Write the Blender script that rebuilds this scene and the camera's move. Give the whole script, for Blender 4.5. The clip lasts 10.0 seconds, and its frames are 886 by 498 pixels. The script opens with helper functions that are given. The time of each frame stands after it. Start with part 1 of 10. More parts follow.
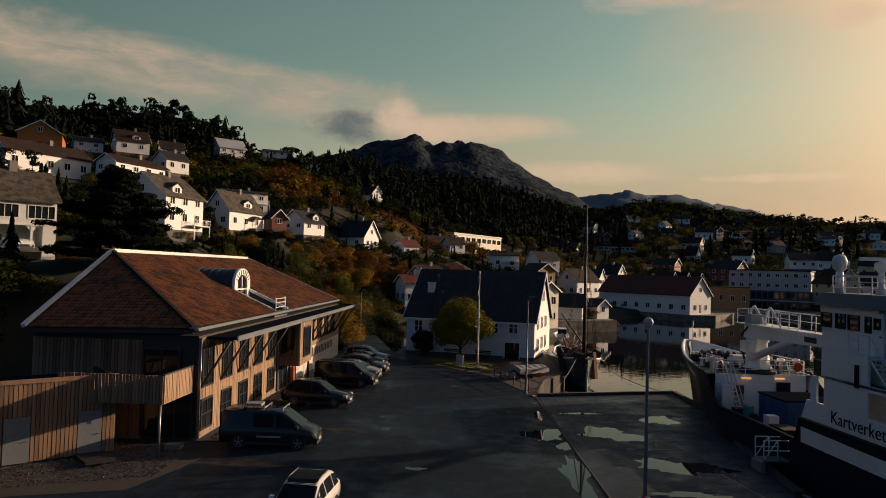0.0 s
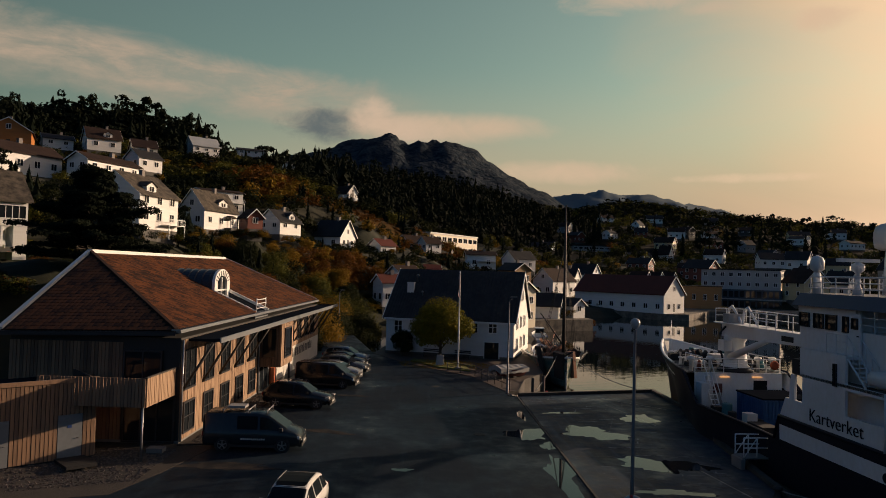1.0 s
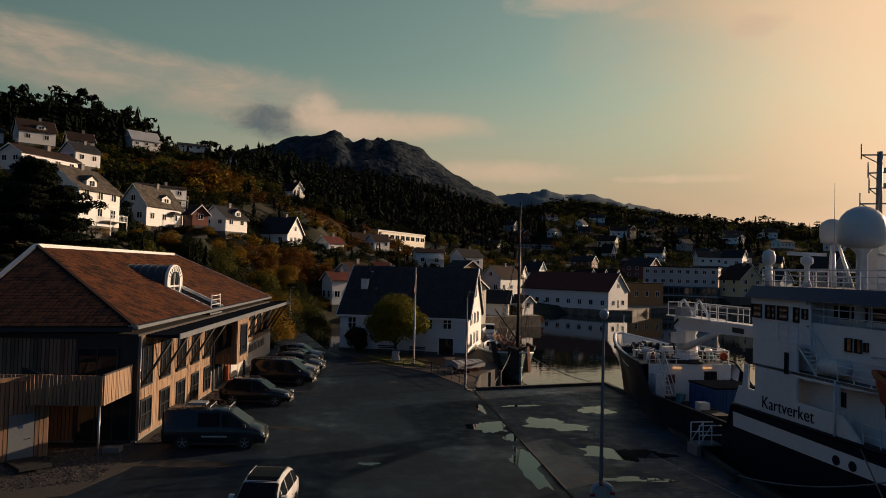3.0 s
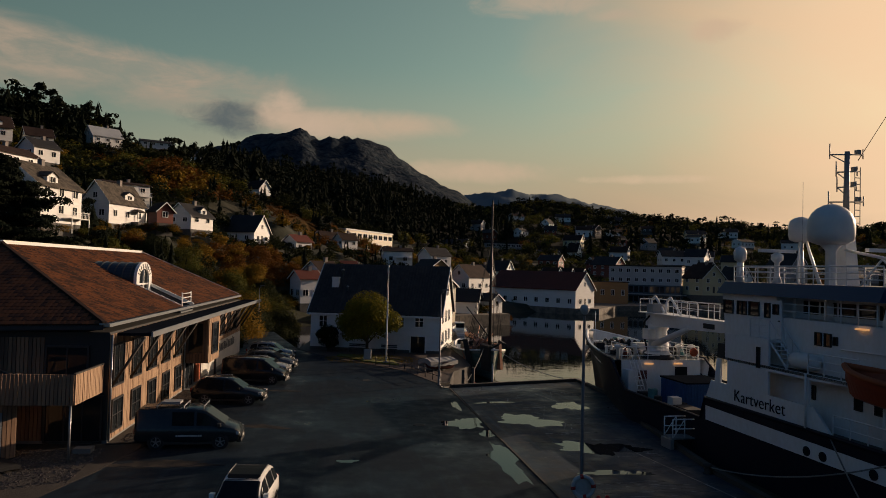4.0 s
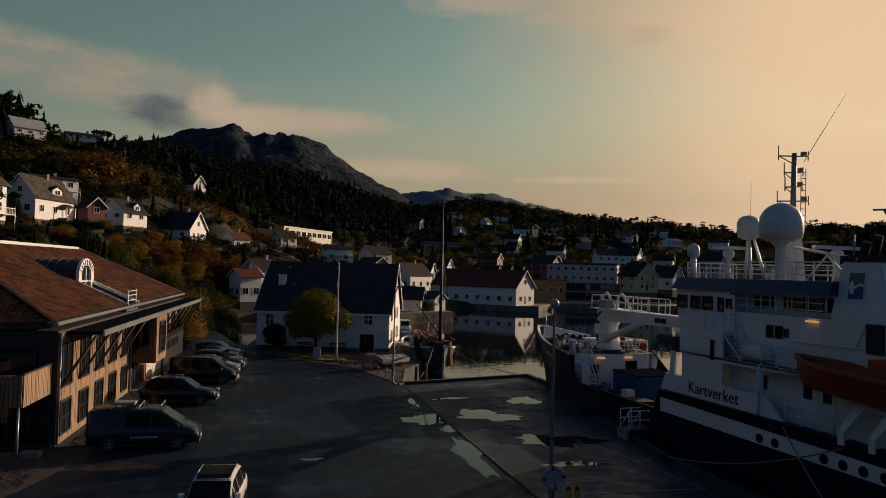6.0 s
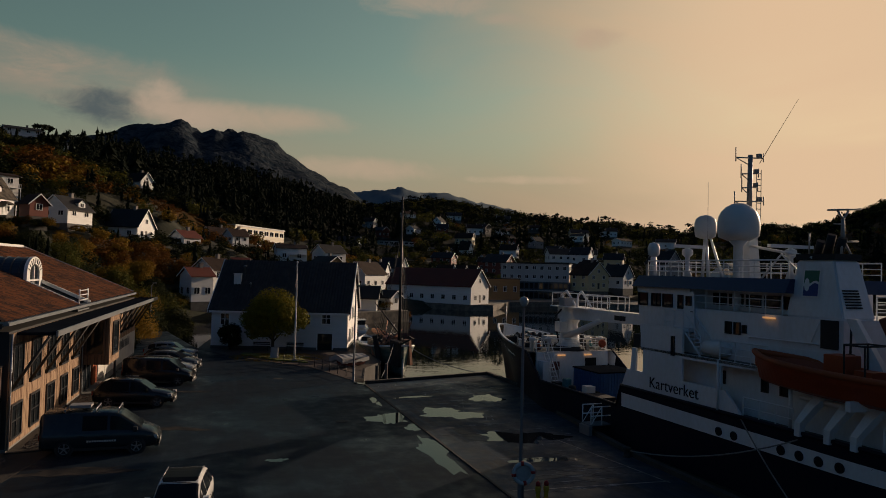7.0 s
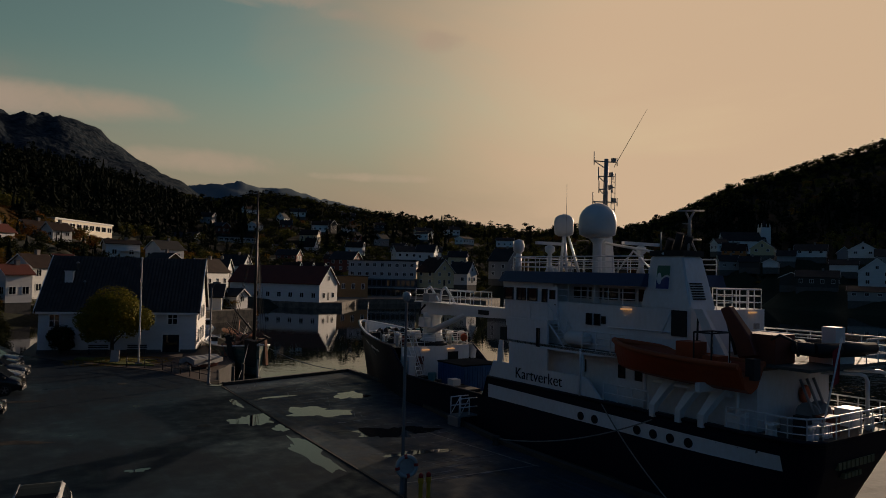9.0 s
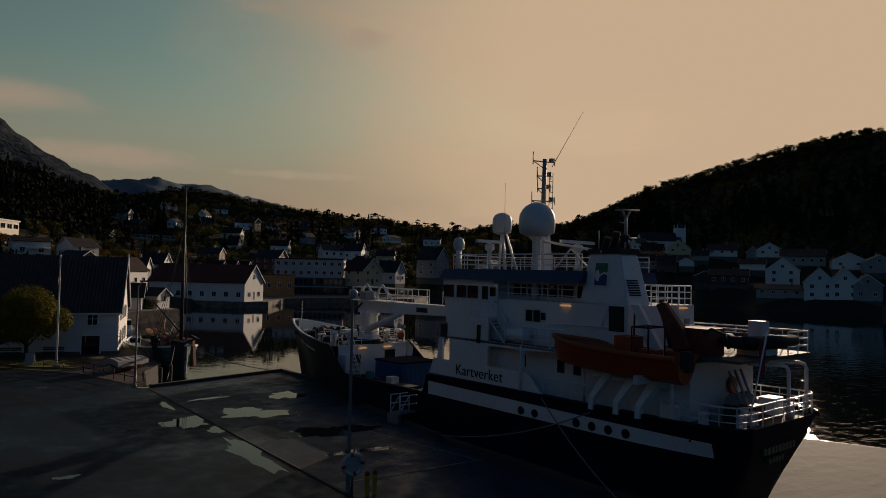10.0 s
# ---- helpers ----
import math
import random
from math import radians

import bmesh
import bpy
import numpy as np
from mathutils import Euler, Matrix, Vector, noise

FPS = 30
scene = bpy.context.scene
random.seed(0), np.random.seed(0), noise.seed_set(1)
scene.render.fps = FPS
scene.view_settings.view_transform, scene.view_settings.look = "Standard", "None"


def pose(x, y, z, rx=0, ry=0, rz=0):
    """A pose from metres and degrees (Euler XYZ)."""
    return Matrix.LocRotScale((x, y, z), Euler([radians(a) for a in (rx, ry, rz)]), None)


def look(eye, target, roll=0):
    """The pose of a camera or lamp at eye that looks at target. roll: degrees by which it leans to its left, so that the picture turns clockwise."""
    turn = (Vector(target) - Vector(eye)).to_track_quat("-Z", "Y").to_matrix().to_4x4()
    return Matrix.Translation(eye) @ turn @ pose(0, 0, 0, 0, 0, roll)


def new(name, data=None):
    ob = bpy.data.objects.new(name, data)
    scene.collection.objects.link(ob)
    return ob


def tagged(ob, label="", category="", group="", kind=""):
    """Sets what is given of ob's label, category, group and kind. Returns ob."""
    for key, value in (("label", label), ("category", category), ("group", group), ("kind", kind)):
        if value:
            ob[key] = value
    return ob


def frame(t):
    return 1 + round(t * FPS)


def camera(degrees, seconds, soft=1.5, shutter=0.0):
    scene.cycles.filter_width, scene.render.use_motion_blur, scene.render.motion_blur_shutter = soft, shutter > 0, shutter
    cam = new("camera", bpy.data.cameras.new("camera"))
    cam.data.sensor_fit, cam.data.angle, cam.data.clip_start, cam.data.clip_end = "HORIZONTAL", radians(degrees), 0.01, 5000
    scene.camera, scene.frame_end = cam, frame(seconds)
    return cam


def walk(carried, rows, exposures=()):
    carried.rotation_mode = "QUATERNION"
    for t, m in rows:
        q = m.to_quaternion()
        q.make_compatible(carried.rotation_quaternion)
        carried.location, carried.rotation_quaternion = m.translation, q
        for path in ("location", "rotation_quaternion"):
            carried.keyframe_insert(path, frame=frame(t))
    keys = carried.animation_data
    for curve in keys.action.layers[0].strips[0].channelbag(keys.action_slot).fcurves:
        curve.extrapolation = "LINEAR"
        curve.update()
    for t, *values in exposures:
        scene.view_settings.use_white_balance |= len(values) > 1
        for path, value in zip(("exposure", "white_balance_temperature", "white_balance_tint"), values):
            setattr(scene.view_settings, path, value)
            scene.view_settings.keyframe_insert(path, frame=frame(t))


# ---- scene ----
cam = camera(65.10, 10.0, soft=0.9)
PATH = [
    (0, (0.000, 0.000, 9.540), (-0.000, 19.991, 10.147), 1.66),
    (0.5, (-0.266, -0.029, 9.611), (0.089, 19.959, 10.222), 1.61),
    (1, (-0.548, -0.074, 9.617), (0.177, 19.904, 10.224), 1.60),
    (1.5, (-0.822, -0.122, 9.544), (0.276, 19.839, 10.153), 1.57),
    (2, (-1.093, -0.130, 9.463), (0.384, 19.806, 10.069), 1.58),
    (2.5, (-1.344, -0.129, 9.416), (0.518, 19.775, 10.021), 1.56),
    (4, (-2.221, -0.053, 9.205), (1.044, 19.669, 9.814), 1.53),
    (4.5, (-2.550, -0.015, 9.148), (1.162, 19.628, 9.762), 1.55),
    (5, (-2.885, 0.042, 9.112), (1.265, 19.597, 9.725), 1.52),
    (6.5, (-3.930, 0.270, 8.995), (1.677, 19.458, 9.617), 1.51),
    (7, (-4.259, 0.381, 8.967), (2.097, 19.334, 9.596), 1.48),
    (7.5, (-4.609, 0.523, 8.944), (2.785, 19.095, 9.582), 1.45),
    (8, (-4.975, 0.669, 8.914), (3.486, 18.780, 9.561), 1.39),
    (8.5, (-5.336, 0.800, 8.882), (4.137, 18.402, 9.540), 1.36),
    (9, (-5.716, 0.981, 8.842), (4.705, 18.039, 9.508), 1.34),
    (9.5, (-6.089, 1.166, 8.821), (5.230, 17.641, 9.485), 1.30),
    (10, (-6.452, 1.362, 8.752), (5.722, 17.215, 9.435), 1.31),
]
EXPOSURES = [(0.0, 0.05, 6900, 14), (2.5, -0.05, 6850, 14), (5.0, -0.24, 6700, 12), (7.0, -0.46, 6550, 11), (8.5, -0.66, 6450, 11), (10.0, -0.83, 6300, 11)]
walk(cam, [(t, look(eye, target, roll)) for t, eye, target, roll in PATH], EXPOSURES)


# ---- daylight: a low sun over the eastern hill, thin cloud and haze ----
SUN_AZ, SUN_EL = 65.5, 12.6
sun_dir = Vector((math.sin(radians(SUN_AZ)) * math.cos(radians(SUN_EL)), math.cos(radians(SUN_AZ)) * math.cos(radians(SUN_EL)), math.sin(radians(SUN_EL))))
sun = new("sun", bpy.data.lights.new("sun", "SUN"))
sun.data.energy, sun.data.angle, sun.data.color = 4.6, radians(0.6), (1.0, 0.76, 0.54)
sun.matrix_world = look(sun_dir * 100, (0, 0, 0))

world = bpy.data.worlds.new("sky")
scene.world = world
world.use_nodes = True
wn, wl = world.node_tree.nodes, world.node_tree.links
wn.clear()


def wmath(op, a, b=0.0, c=0.0, clamp=False):
    n = wn.new("ShaderNodeMath")
    n.operation, n.use_clamp = op, clamp
    for i, v in enumerate((a, b, c)):
        if isinstance(v, (int, float)):
            n.inputs[i].default_value = v
        else:
            wl.new(v, n.inputs[i])
    return n.outputs[0]


def wdot(vec, d):
    n = wn.new("ShaderNodeVectorMath")
    n.operation = "DOT_PRODUCT"
    wl.new(vec, n.inputs[0])
    n.inputs[1].default_value = d
    return n.outputs["Value"]


def wmix(fac, a, b):
    n = wn.new("ShaderNodeMix")
    n.data_type = "RGBA"
    for sock, v in ((n.inputs[0], fac), (n.inputs[6], a), (n.inputs[7], b)):
        if isinstance(v, (int, float)):
            sock.default_value = v
        elif isinstance(v, tuple):
            sock.default_value = (*v, 1.0)
        else:
            wl.new(v, sock)
    return n.outputs[2]


def wsmooth(v, lo, hi):
    n = wn.new("ShaderNodeMapRange")
    n.interpolation_type = "SMOOTHSTEP"
    wl.new(v, n.inputs[0])
    n.inputs[1].default_value, n.inputs[2].default_value = lo, hi
    return n.outputs[0]


def wnoise(vec, scale, stretch, detail=6.0, rough=0.55, dist=0.0):
    m = wn.new("ShaderNodeMapping")
    wl.new(vec, m.inputs[0])
    m.inputs["Scale"].default_value = stretch
    n = wn.new("ShaderNodeTexNoise")
    wl.new(m.outputs[0], n.inputs["Vector"])
    n.inputs["Scale"].default_value, n.inputs["Detail"].default_value = scale, detail
    n.inputs["Roughness"].default_value, n.inputs["Distortion"].default_value = rough, dist
    return n.outputs["Fac"]


def heading(az, el):
    a, e = radians(az), radians(el)
    return (math.sin(a) * math.cos(e), math.cos(a) * math.cos(e), math.sin(e))


coords = wn.new("ShaderNodeTexCoord").outputs["Generated"]
sky = wn.new("ShaderNodeTexSky")
sky.sky_type, sky.sun_disc = "NISHITA", False
sky.sun_elevation, sky.sun_rotation = radians(SUN_EL), radians(SUN_AZ)
sky.air_density, sky.dust_density, sky.ozone_density = 1.0, 2.0, 1.5
toward = wdot(coords, tuple(sun_dir))
sep = wn.new("ShaderNodeSeparateXYZ")
wl.new(coords, sep.inputs[0])
up = sep.outputs["Z"]
base = wn.new("ShaderNodeVectorMath")
base.operation = "MULTIPLY"
wl.new(sky.outputs[0], base.inputs[0])
base.inputs[1].default_value = (0.104, 0.114, 0.078)


def wscale(color, fac):
    n = wn.new("ShaderNodeVectorMath")
    n.operation = "SCALE"
    wl.new(color, n.inputs[0])
    wl.new(fac, n.inputs["Scale"])
    return n.outputs[0]


# the sky darkens away from the sun
away = wmath("ADD", wmath("MULTIPLY", wsmooth(toward, -0.6, 0.3), 0.6), 0.4)
clear = wscale(base.outputs[0], away)
# overhead and in the south the clear sky is a deeper blue
blue = wn.new("ShaderNodeVectorMath")
blue.operation = "MULTIPLY"
wl.new(sky.outputs[0], blue.inputs[0])
blue.inputs[1].default_value = (0.026, 0.046, 0.066)
deep = wmath("MAXIMUM", wsmooth(up, 0.36, 0.60), wsmooth(wmath("MULTIPLY", sep.outputs["Y"], -1.0), -0.3, 0.2))
clear = wmix(deep, clear, blue.outputs[0])
# thin warm veil of high cloud, thick towards the sun and along the horizon
veil_noise = wnoise(coords, 2.6, (1, 1, 3.0), 5.0, 0.5, 0.6)
veil_edge = wmath("ADD", toward, wmath("MULTIPLY", wmath("SUBTRACT", veil_noise, 0.5), 0.3))
veil = wsmooth(veil_edge, 0.65, 0.94)
low = wmath("MULTIPLY", wsmooth(wmath("SUBTRACT", 0.29, up), 0.0, 0.24), wsmooth(toward, -0.2, 0.55))
tone = wmix(low, clear, (0.46, 0.36, 0.25))
bright = wmath("ADD", wmath("MULTIPLY", wsmooth(toward, 0.72, 0.95), 0.62), 1.0)
cream = wn.new("ShaderNodeVectorMath")
cream.operation = "SCALE"
cream.inputs[0].default_value = (0.62, 0.435, 0.275)
wl.new(bright, cream.inputs["Scale"])
tone = wmix(veil, tone, cream.outputs[0])


def streak_band(az0, el0, az1, el1, width, fade_az, strength, color, tone, seed):
    """A band of cirrus between two bearings."""
    a, b = Vector(heading(az0, el0)), Vector(heading(az1, el1))
    n = a.cross(b).normalized()
    wob = wnoise(coords, 5.0 + seed, (1, 1, 2.5), 7.0, 0.6, 0.8)
    off = wmath("ADD", wdot(coords, tuple(n)), wmath("MULTIPLY", wmath("SUBTRACT", wob, 0.5), width * 1.8))
    inside = wmath("SUBTRACT", 1.0, wsmooth(wmath("ABSOLUTE", off), width * 0.2, width))
    end = wsmooth(wdot(coords, heading(fade_az, (el0 + el1) / 2)), 0.90, 0.99)
    wisps = wsmooth(wnoise(coords, 10.0, (1, 1, 3.4), 9.0, 0.66, 0.25), 0.32, 0.68)
    body = wmath("MULTIPLY", wmath("MULTIPLY", inside, end), wmath("ADD", wmath("MULTIPLY", wisps, 0.65), 0.35))
    return wmix(wmath("MULTIPLY", body, strength), tone, color)


def cloud(az, el, a, b, color, tone, scale=9.0, strength=1.0, ragged=0.9):
    """A cloud round a bearing, a by b in radians, with a ragged edge."""
    c = Vector(heading(az, el))
    right = Vector((c.y, -c.x, 0)).normalized()
    top = right.cross(c)
    u, v = wmath("DIVIDE", wdot(coords, tuple(right)), a), wmath("DIVIDE", wdot(coords, tuple(top)), b)
    r2 = wmath("ADD", wmath("MULTIPLY", u, u), wmath("MULTIPLY", v, v))
    front = wsmooth(wdot(coords, tuple(c)), 0.5, 0.7)
    rag = wnoise(coords, scale, (1, 1, 1.6), 8.0, 0.62, 0.5)
    body = wmath("ADD", wmath("SUBTRACT", 1.0, r2), wmath("MULTIPLY", wmath("SUBTRACT", rag, 0.5), ragged * 5.0))
    fac = wmath("MULTIPLY", wmath("MULTIPLY", wsmooth(body, 0.0, 1.3), front), strength)
    return wmix(fac, tone, color)


tone = streak_band(-33, 15.6, -8, 13.4, 0.040, -24, 0.95, (0.46, 0.36, 0.27), tone, 0)
tone = streak_band(-26, 13.0, -6, 11.6, 0.022, -16, 0.5, (0.42, 0.34, 0.26), tone, 3)
# the bank that ends in a tongue over the mountain, with a lower bank beyond
tone = cloud(2.5, 11.7, 0.165, 0.027, (0.60, 0.45, 0.32), tone, 13.0, 0.95, 0.22)
tone = cloud(12.0, 8.2, 0.15, 0.020, (0.62, 0.47, 0.33), tone, 16.0, 0.85, 0.3)
tone = cloud(-8.2, 11.5, 0.066, 0.030, (0.105, 0.135, 0.145), tone, 26.0, 0.92, 0.4)
tone = cloud(-4.1, 12.4, 0.040, 0.032, (0.60, 0.46, 0.34), tone, 30.0, 0.97, 0.25)
tone = cloud(-1.0, 11.4, 0.060, 0.026, (0.60, 0.46, 0.34), tone, 24.0, 0.9, 0.3)
# thin high wisps and the edge of the cloud that veils the sun
tone = cloud(17.0, 21.2, 0.10, 0.020, (0.54, 0.43, 0.32), tone, 14.0, 0.75, 0.5)
tone = cloud(23.0, 20.2, 0.05, 0.010, (0.54, 0.43, 0.32), tone, 18.0, 0.6, 0.5)
tone = cloud(30.8, 18.6, 0.052, 0.020, (0.66, 0.49, 0.34), tone, 16.0, 0.85, 0.4)
tone = cloud(56.0, 16.3, 0.42, 0.068, cream.outputs[0], tone, 7.0, 0.9, 0.14)
tone = cloud(64.0, 24.5, 0.41, 0.14, cream.outputs[0], tone, 6.0, 0.9, 0.14)
tone = cloud(26.0, 7.6, 0.11, 0.008, (0.80, 0.58, 0.40), tone, 20.0, 0.5, 0.4)
out = wn.new("ShaderNodeOutputWorld")
bg = wn.new("ShaderNodeBackground")
bg.inputs["Strength"].default_value = 1.0
wl.new(tone, bg.inputs["Color"])
wl.new(bg.outputs[0], out.inputs[0])


# ---- materials ----
def material(name, color, rough=0.6, metal=0.0, other=None, scale=3.0, grain=40.0, mix=0.5, bump=0.0, spec=0.5, stretch=(1, 1, 1), rvar=0.0, island=0.0, per_object=0.0, generated=False):
    """A surface with broad stains (scale) and fine grain, both in metres; other: the colour it drifts to."""
    m = bpy.data.materials.new(name)
    m.use_nodes = True
    n, l = m.node_tree.nodes, m.node_tree.links
    b = n["Principled BSDF"]
    b.inputs["Roughness"].default_value, b.inputs["Metallic"].default_value = rough, metal
    b.inputs["Specular IOR Level"].default_value = spec
    tc = n.new("ShaderNodeTexCoord")
    mp = n.new("ShaderNodeMapping")
    mp.inputs["Scale"].default_value = stretch
    l.new(tc.outputs["Object"], mp.inputs[0])
    broad, fine = n.new("ShaderNodeTexNoise"), n.new("ShaderNodeTexNoise")
    for t, s, d in ((broad, 1.0 / scale, 5.0), (fine, grain, 4.0)):
        t.inputs["Scale"].default_value, t.inputs["Detail"].default_value = s, d
        l.new(mp.outputs[0], t.inputs["Vector"])
    other = other or tuple(c * 0.72 for c in color)
    ramp = n.new("ShaderNodeMapRange")
    ramp.inputs[1].default_value, ramp.inputs[2].default_value = 0.35, 0.65
    l.new(broad.outputs["Fac"], ramp.inputs[0])
    fac = ramp.outputs[0]

    def calc(op, a, b2):
        k = n.new("ShaderNodeMath")
        k.operation = op
        for i, v in enumerate((a, b2)):
            if isinstance(v, (int, float)):
                k.inputs[i].default_value = v
            else:
                l.new(v, k.inputs[i])
        return k.outputs[0]

    f2 = calc("MULTIPLY", calc("SUBTRACT", fine.outputs["Fac"], 0.5), 0.9)
    fac = calc("ADD", calc("MULTIPLY", fac, mix), f2)
    if island:
        g = n.new("ShaderNodeNewGeometry")
        fac = calc("ADD", fac, calc("MULTIPLY", calc("SUBTRACT", g.outputs["Random Per Island"], 0.5), island))
    if per_object:
        o = n.new("ShaderNodeObjectInfo")
        fac = calc("ADD", fac, calc("MULTIPLY", calc("SUBTRACT", o.outputs["Random"], 0.5), per_object))
    mx = n.new("ShaderNodeMix")
    mx.data_type = "RGBA"
    l.new(fac, mx.inputs[0])
    mx.inputs[6].default_value, mx.inputs[7].default_value = (*color, 1), (*other, 1)
    l.new(mx.outputs[2], b.inputs["Base Color"])
    if rvar:
        l.new(calc("ADD", calc("MULTIPLY", calc("SUBTRACT", broad.outputs["Fac"], 0.5), rvar), rough), b.inputs["Roughness"])
    if bump:
        bp = n.new("ShaderNodeBump")
        bp.inputs["Strength"].default_value, bp.inputs["Distance"].default_value = 1.0, bump
        l.new(fine.outputs["Fac"], bp.inputs["Height"])
        l.new(bp.outputs[0], b.inputs["Normal"])
    return m


def glow(name, color, strength):
    m = bpy.data.materials.new(name)
    m.use_nodes = True
    b = m.node_tree.nodes["Principled BSDF"]
    b.inputs["Emission Color"].default_value, b.inputs["Emission Strength"].default_value = (*color, 1), strength
    b.inputs["Base Color"].default_value = (*color, 1)
    return m


def glass(name, tint=(0.012, 0.015, 0.018), rough=0.04):
    m = material(name, tint, rough, other=tuple(c * 1.6 for c in tint), scale=2.0, grain=3.0, mix=0.6, spec=0.28)
    return m


white_paint = material("white_paint", (0.80, 0.78, 0.74), 0.5, other=(0.62, 0.60, 0.55), scale=4, grain=9, mix=0.35, bump=0.002)
hotel_white = material("hotel_white", (0.5, 0.49, 0.47), 0.6, other=(0.4, 0.39, 0.37), scale=3, grain=6)
white_board = material("white_board", (0.78, 0.77, 0.74), 0.55, other=(0.60, 0.58, 0.54), scale=3, grain=6, mix=0.4, bump=0.003, stretch=(1, 1, 6))
cream_white = material("cream_white", (0.70, 0.62, 0.46), 0.6, other=(0.58, 0.5, 0.36), scale=3, grain=6, stretch=(1, 1, 6))
cream_board = material("cream_board", (0.62, 0.52, 0.30), 0.6, other=(0.5, 0.42, 0.26), scale=3, grain=6, stretch=(1, 1, 6))
orange_board = material("orange_board", (0.48, 0.17, 0.03), 0.6, other=(0.36, 0.12, 0.025), scale=3, grain=6, stretch=(1, 1, 6))
ochre_board = material("ochre_board", (0.36, 0.20, 0.07), 0.65, other=(0.28, 0.15, 0.06), scale=3, grain=6, stretch=(1, 1, 6))
red_board = material("red_board", (0.20, 0.05, 0.03), 0.65, scale=3, grain=6, stretch=(1, 1, 6))
grey_board = material("grey_board", (0.33, 0.32, 0.31), 0.6, scale=3, grain=6)
dark_board = material("dark_board", (0.045, 0.04, 0.035), 0.6, scale=3, grain=6)
slate_roof = material("slate_roof", (0.020, 0.020, 0.022), 0.7, other=(0.042, 0.04, 0.037), scale=2.5, grain=5, bump=0.02, spec=0.2, stretch=(1, 1, 1))
brown_roof = material("brown_roof", (0.030, 0.019, 0.016), 0.8, other=(0.058, 0.038, 0.030), scale=1.8, grain=5, bump=0.02, spec=0.1)
red_roof = material("red_roof", (0.15, 0.042, 0.028), 0.7, other=(0.10, 0.035, 0.025), scale=2.5, grain=5, bump=0.02, spec=0.2)
grey_roof = material("grey_roof", (0.12, 0.10, 0.078), 0.85, other=(0.035, 0.032, 0.028), scale=0.9, grain=3, mix=0.9, bump=0.03, spec=0.15)
metal_roof = material("metal_roof", (0.42, 0.44, 0.44), 0.4, scale=4, grain=3)
window_glass = glass("window_glass")
concrete = material("concrete", (0.22, 0.215, 0.20), 0.75, other=(0.13, 0.125, 0.12), scale=2.0, grain=20, bump=0.004)
stone = material("stone", (0.11, 0.105, 0.095), 0.85, other=(0.055, 0.052, 0.048), scale=0.7, grain=8, bump=0.02)


# ---- building helpers ----
def thing(name, x, y, z, rz=0.0, label="", category="", group="", kind=""):
    ob = new(name)
    ob.empty_display_size = 0.2
    ob.matrix_world = pose(x, y, z, 0, 0, rz)
    return tagged(ob, label, category, group, kind)


def part(name, bm, mat, parent=None, label=""):
    """One mesh object under a thing or under a part."""
    me = bpy.data.meshes.new(name)
    bm.to_mesh(me)
    bm.free()
    me.materials.append(mat)
    ob = new(name, me)
    if parent:
        ob.parent = parent
    return tagged(ob, label)


def struct(name, bm, mat, label, category):
    return tagged(part(name, bm, mat), label, category, kind="structure")


def quad(bm, *pts):
    return bm.faces.new([bm.verts.new(p) for p in pts])


def box(bm, x0, x1, y0, y1, z0, z1, m=None):
    vs = [Vector((x, y, z)) for z in (z0, z1) for x, y in ((x0, y0), (x1, y0), (x1, y1), (x0, y1))]
    v = [bm.verts.new(m @ p if m else p) for p in vs]
    for f in ((3, 2, 1, 0), (4, 5, 6, 7), (0, 1, 5, 4), (1, 2, 6, 5), (2, 3, 7, 6), (3, 0, 4, 7)):
        bm.faces.new([v[i] for i in f])
    return bm


def rod(bm, a, b, r0, r1=None, n=6, cap=True):
    """A round bar from a to b, tapering from r0 to r1."""
    a, b = Vector(a), Vector(b)
    r1 = r0 if r1 is None else r1
    q = (b - a).to_track_quat("Z", "Y")
    ring = []
    for p, r in ((a, r0), (b, r1)):
        ring.append([bm.verts.new(p + q @ Vector((r * math.cos(2 * math.pi * k / n), r * math.sin(2 * math.pi * k / n), 0))) for k in range(n)])
    for k in range(n):
        f = bm.faces.new((ring[0][k], ring[0][(k + 1) % n], ring[1][(k + 1) % n], ring[1][k]))
        f.smooth = True
    if cap:
        bm.faces.new(ring[0][::-1])
        bm.faces.new(ring[1])
    return bm


def prism(bm, pts, z0, z1):
    """An upright block over the outline pts (counter-clockwise)."""
    lo, hi = [bm.verts.new((x, y, z0)) for x, y in pts], [bm.verts.new((x, y, z1)) for x, y in pts]
    n = len(pts)
    bm.faces.new(lo[::-1])
    bm.faces.new(hi)
    for k in range(n):
        bm.faces.new((lo[k], lo[(k + 1) % n], hi[(k + 1) % n], hi[k]))
    return bm


def lathe(bm, profile, n=16, at=(0, 0, 0), m=None):
    """A turned body: profile rows of radius, height."""
    rings = []
    for r, z in profile:
        rings.append([bm.verts.new((m or Matrix()) @ Vector((at[0] + r * math.cos(2 * math.pi * k / n), at[1] + r * math.sin(2 * math.pi * k / n), at[2] + z))) for k in range(n)])
    for a, b in zip(rings, rings[1:]):
        for k in range(n):
            f = bm.faces.new((a[k], a[(k + 1) % n], b[(k + 1) % n], b[k]))
            f.smooth = True
    bm.faces.new(rings[0][::-1])
    bm.faces.new(rings[-1])
    return bm


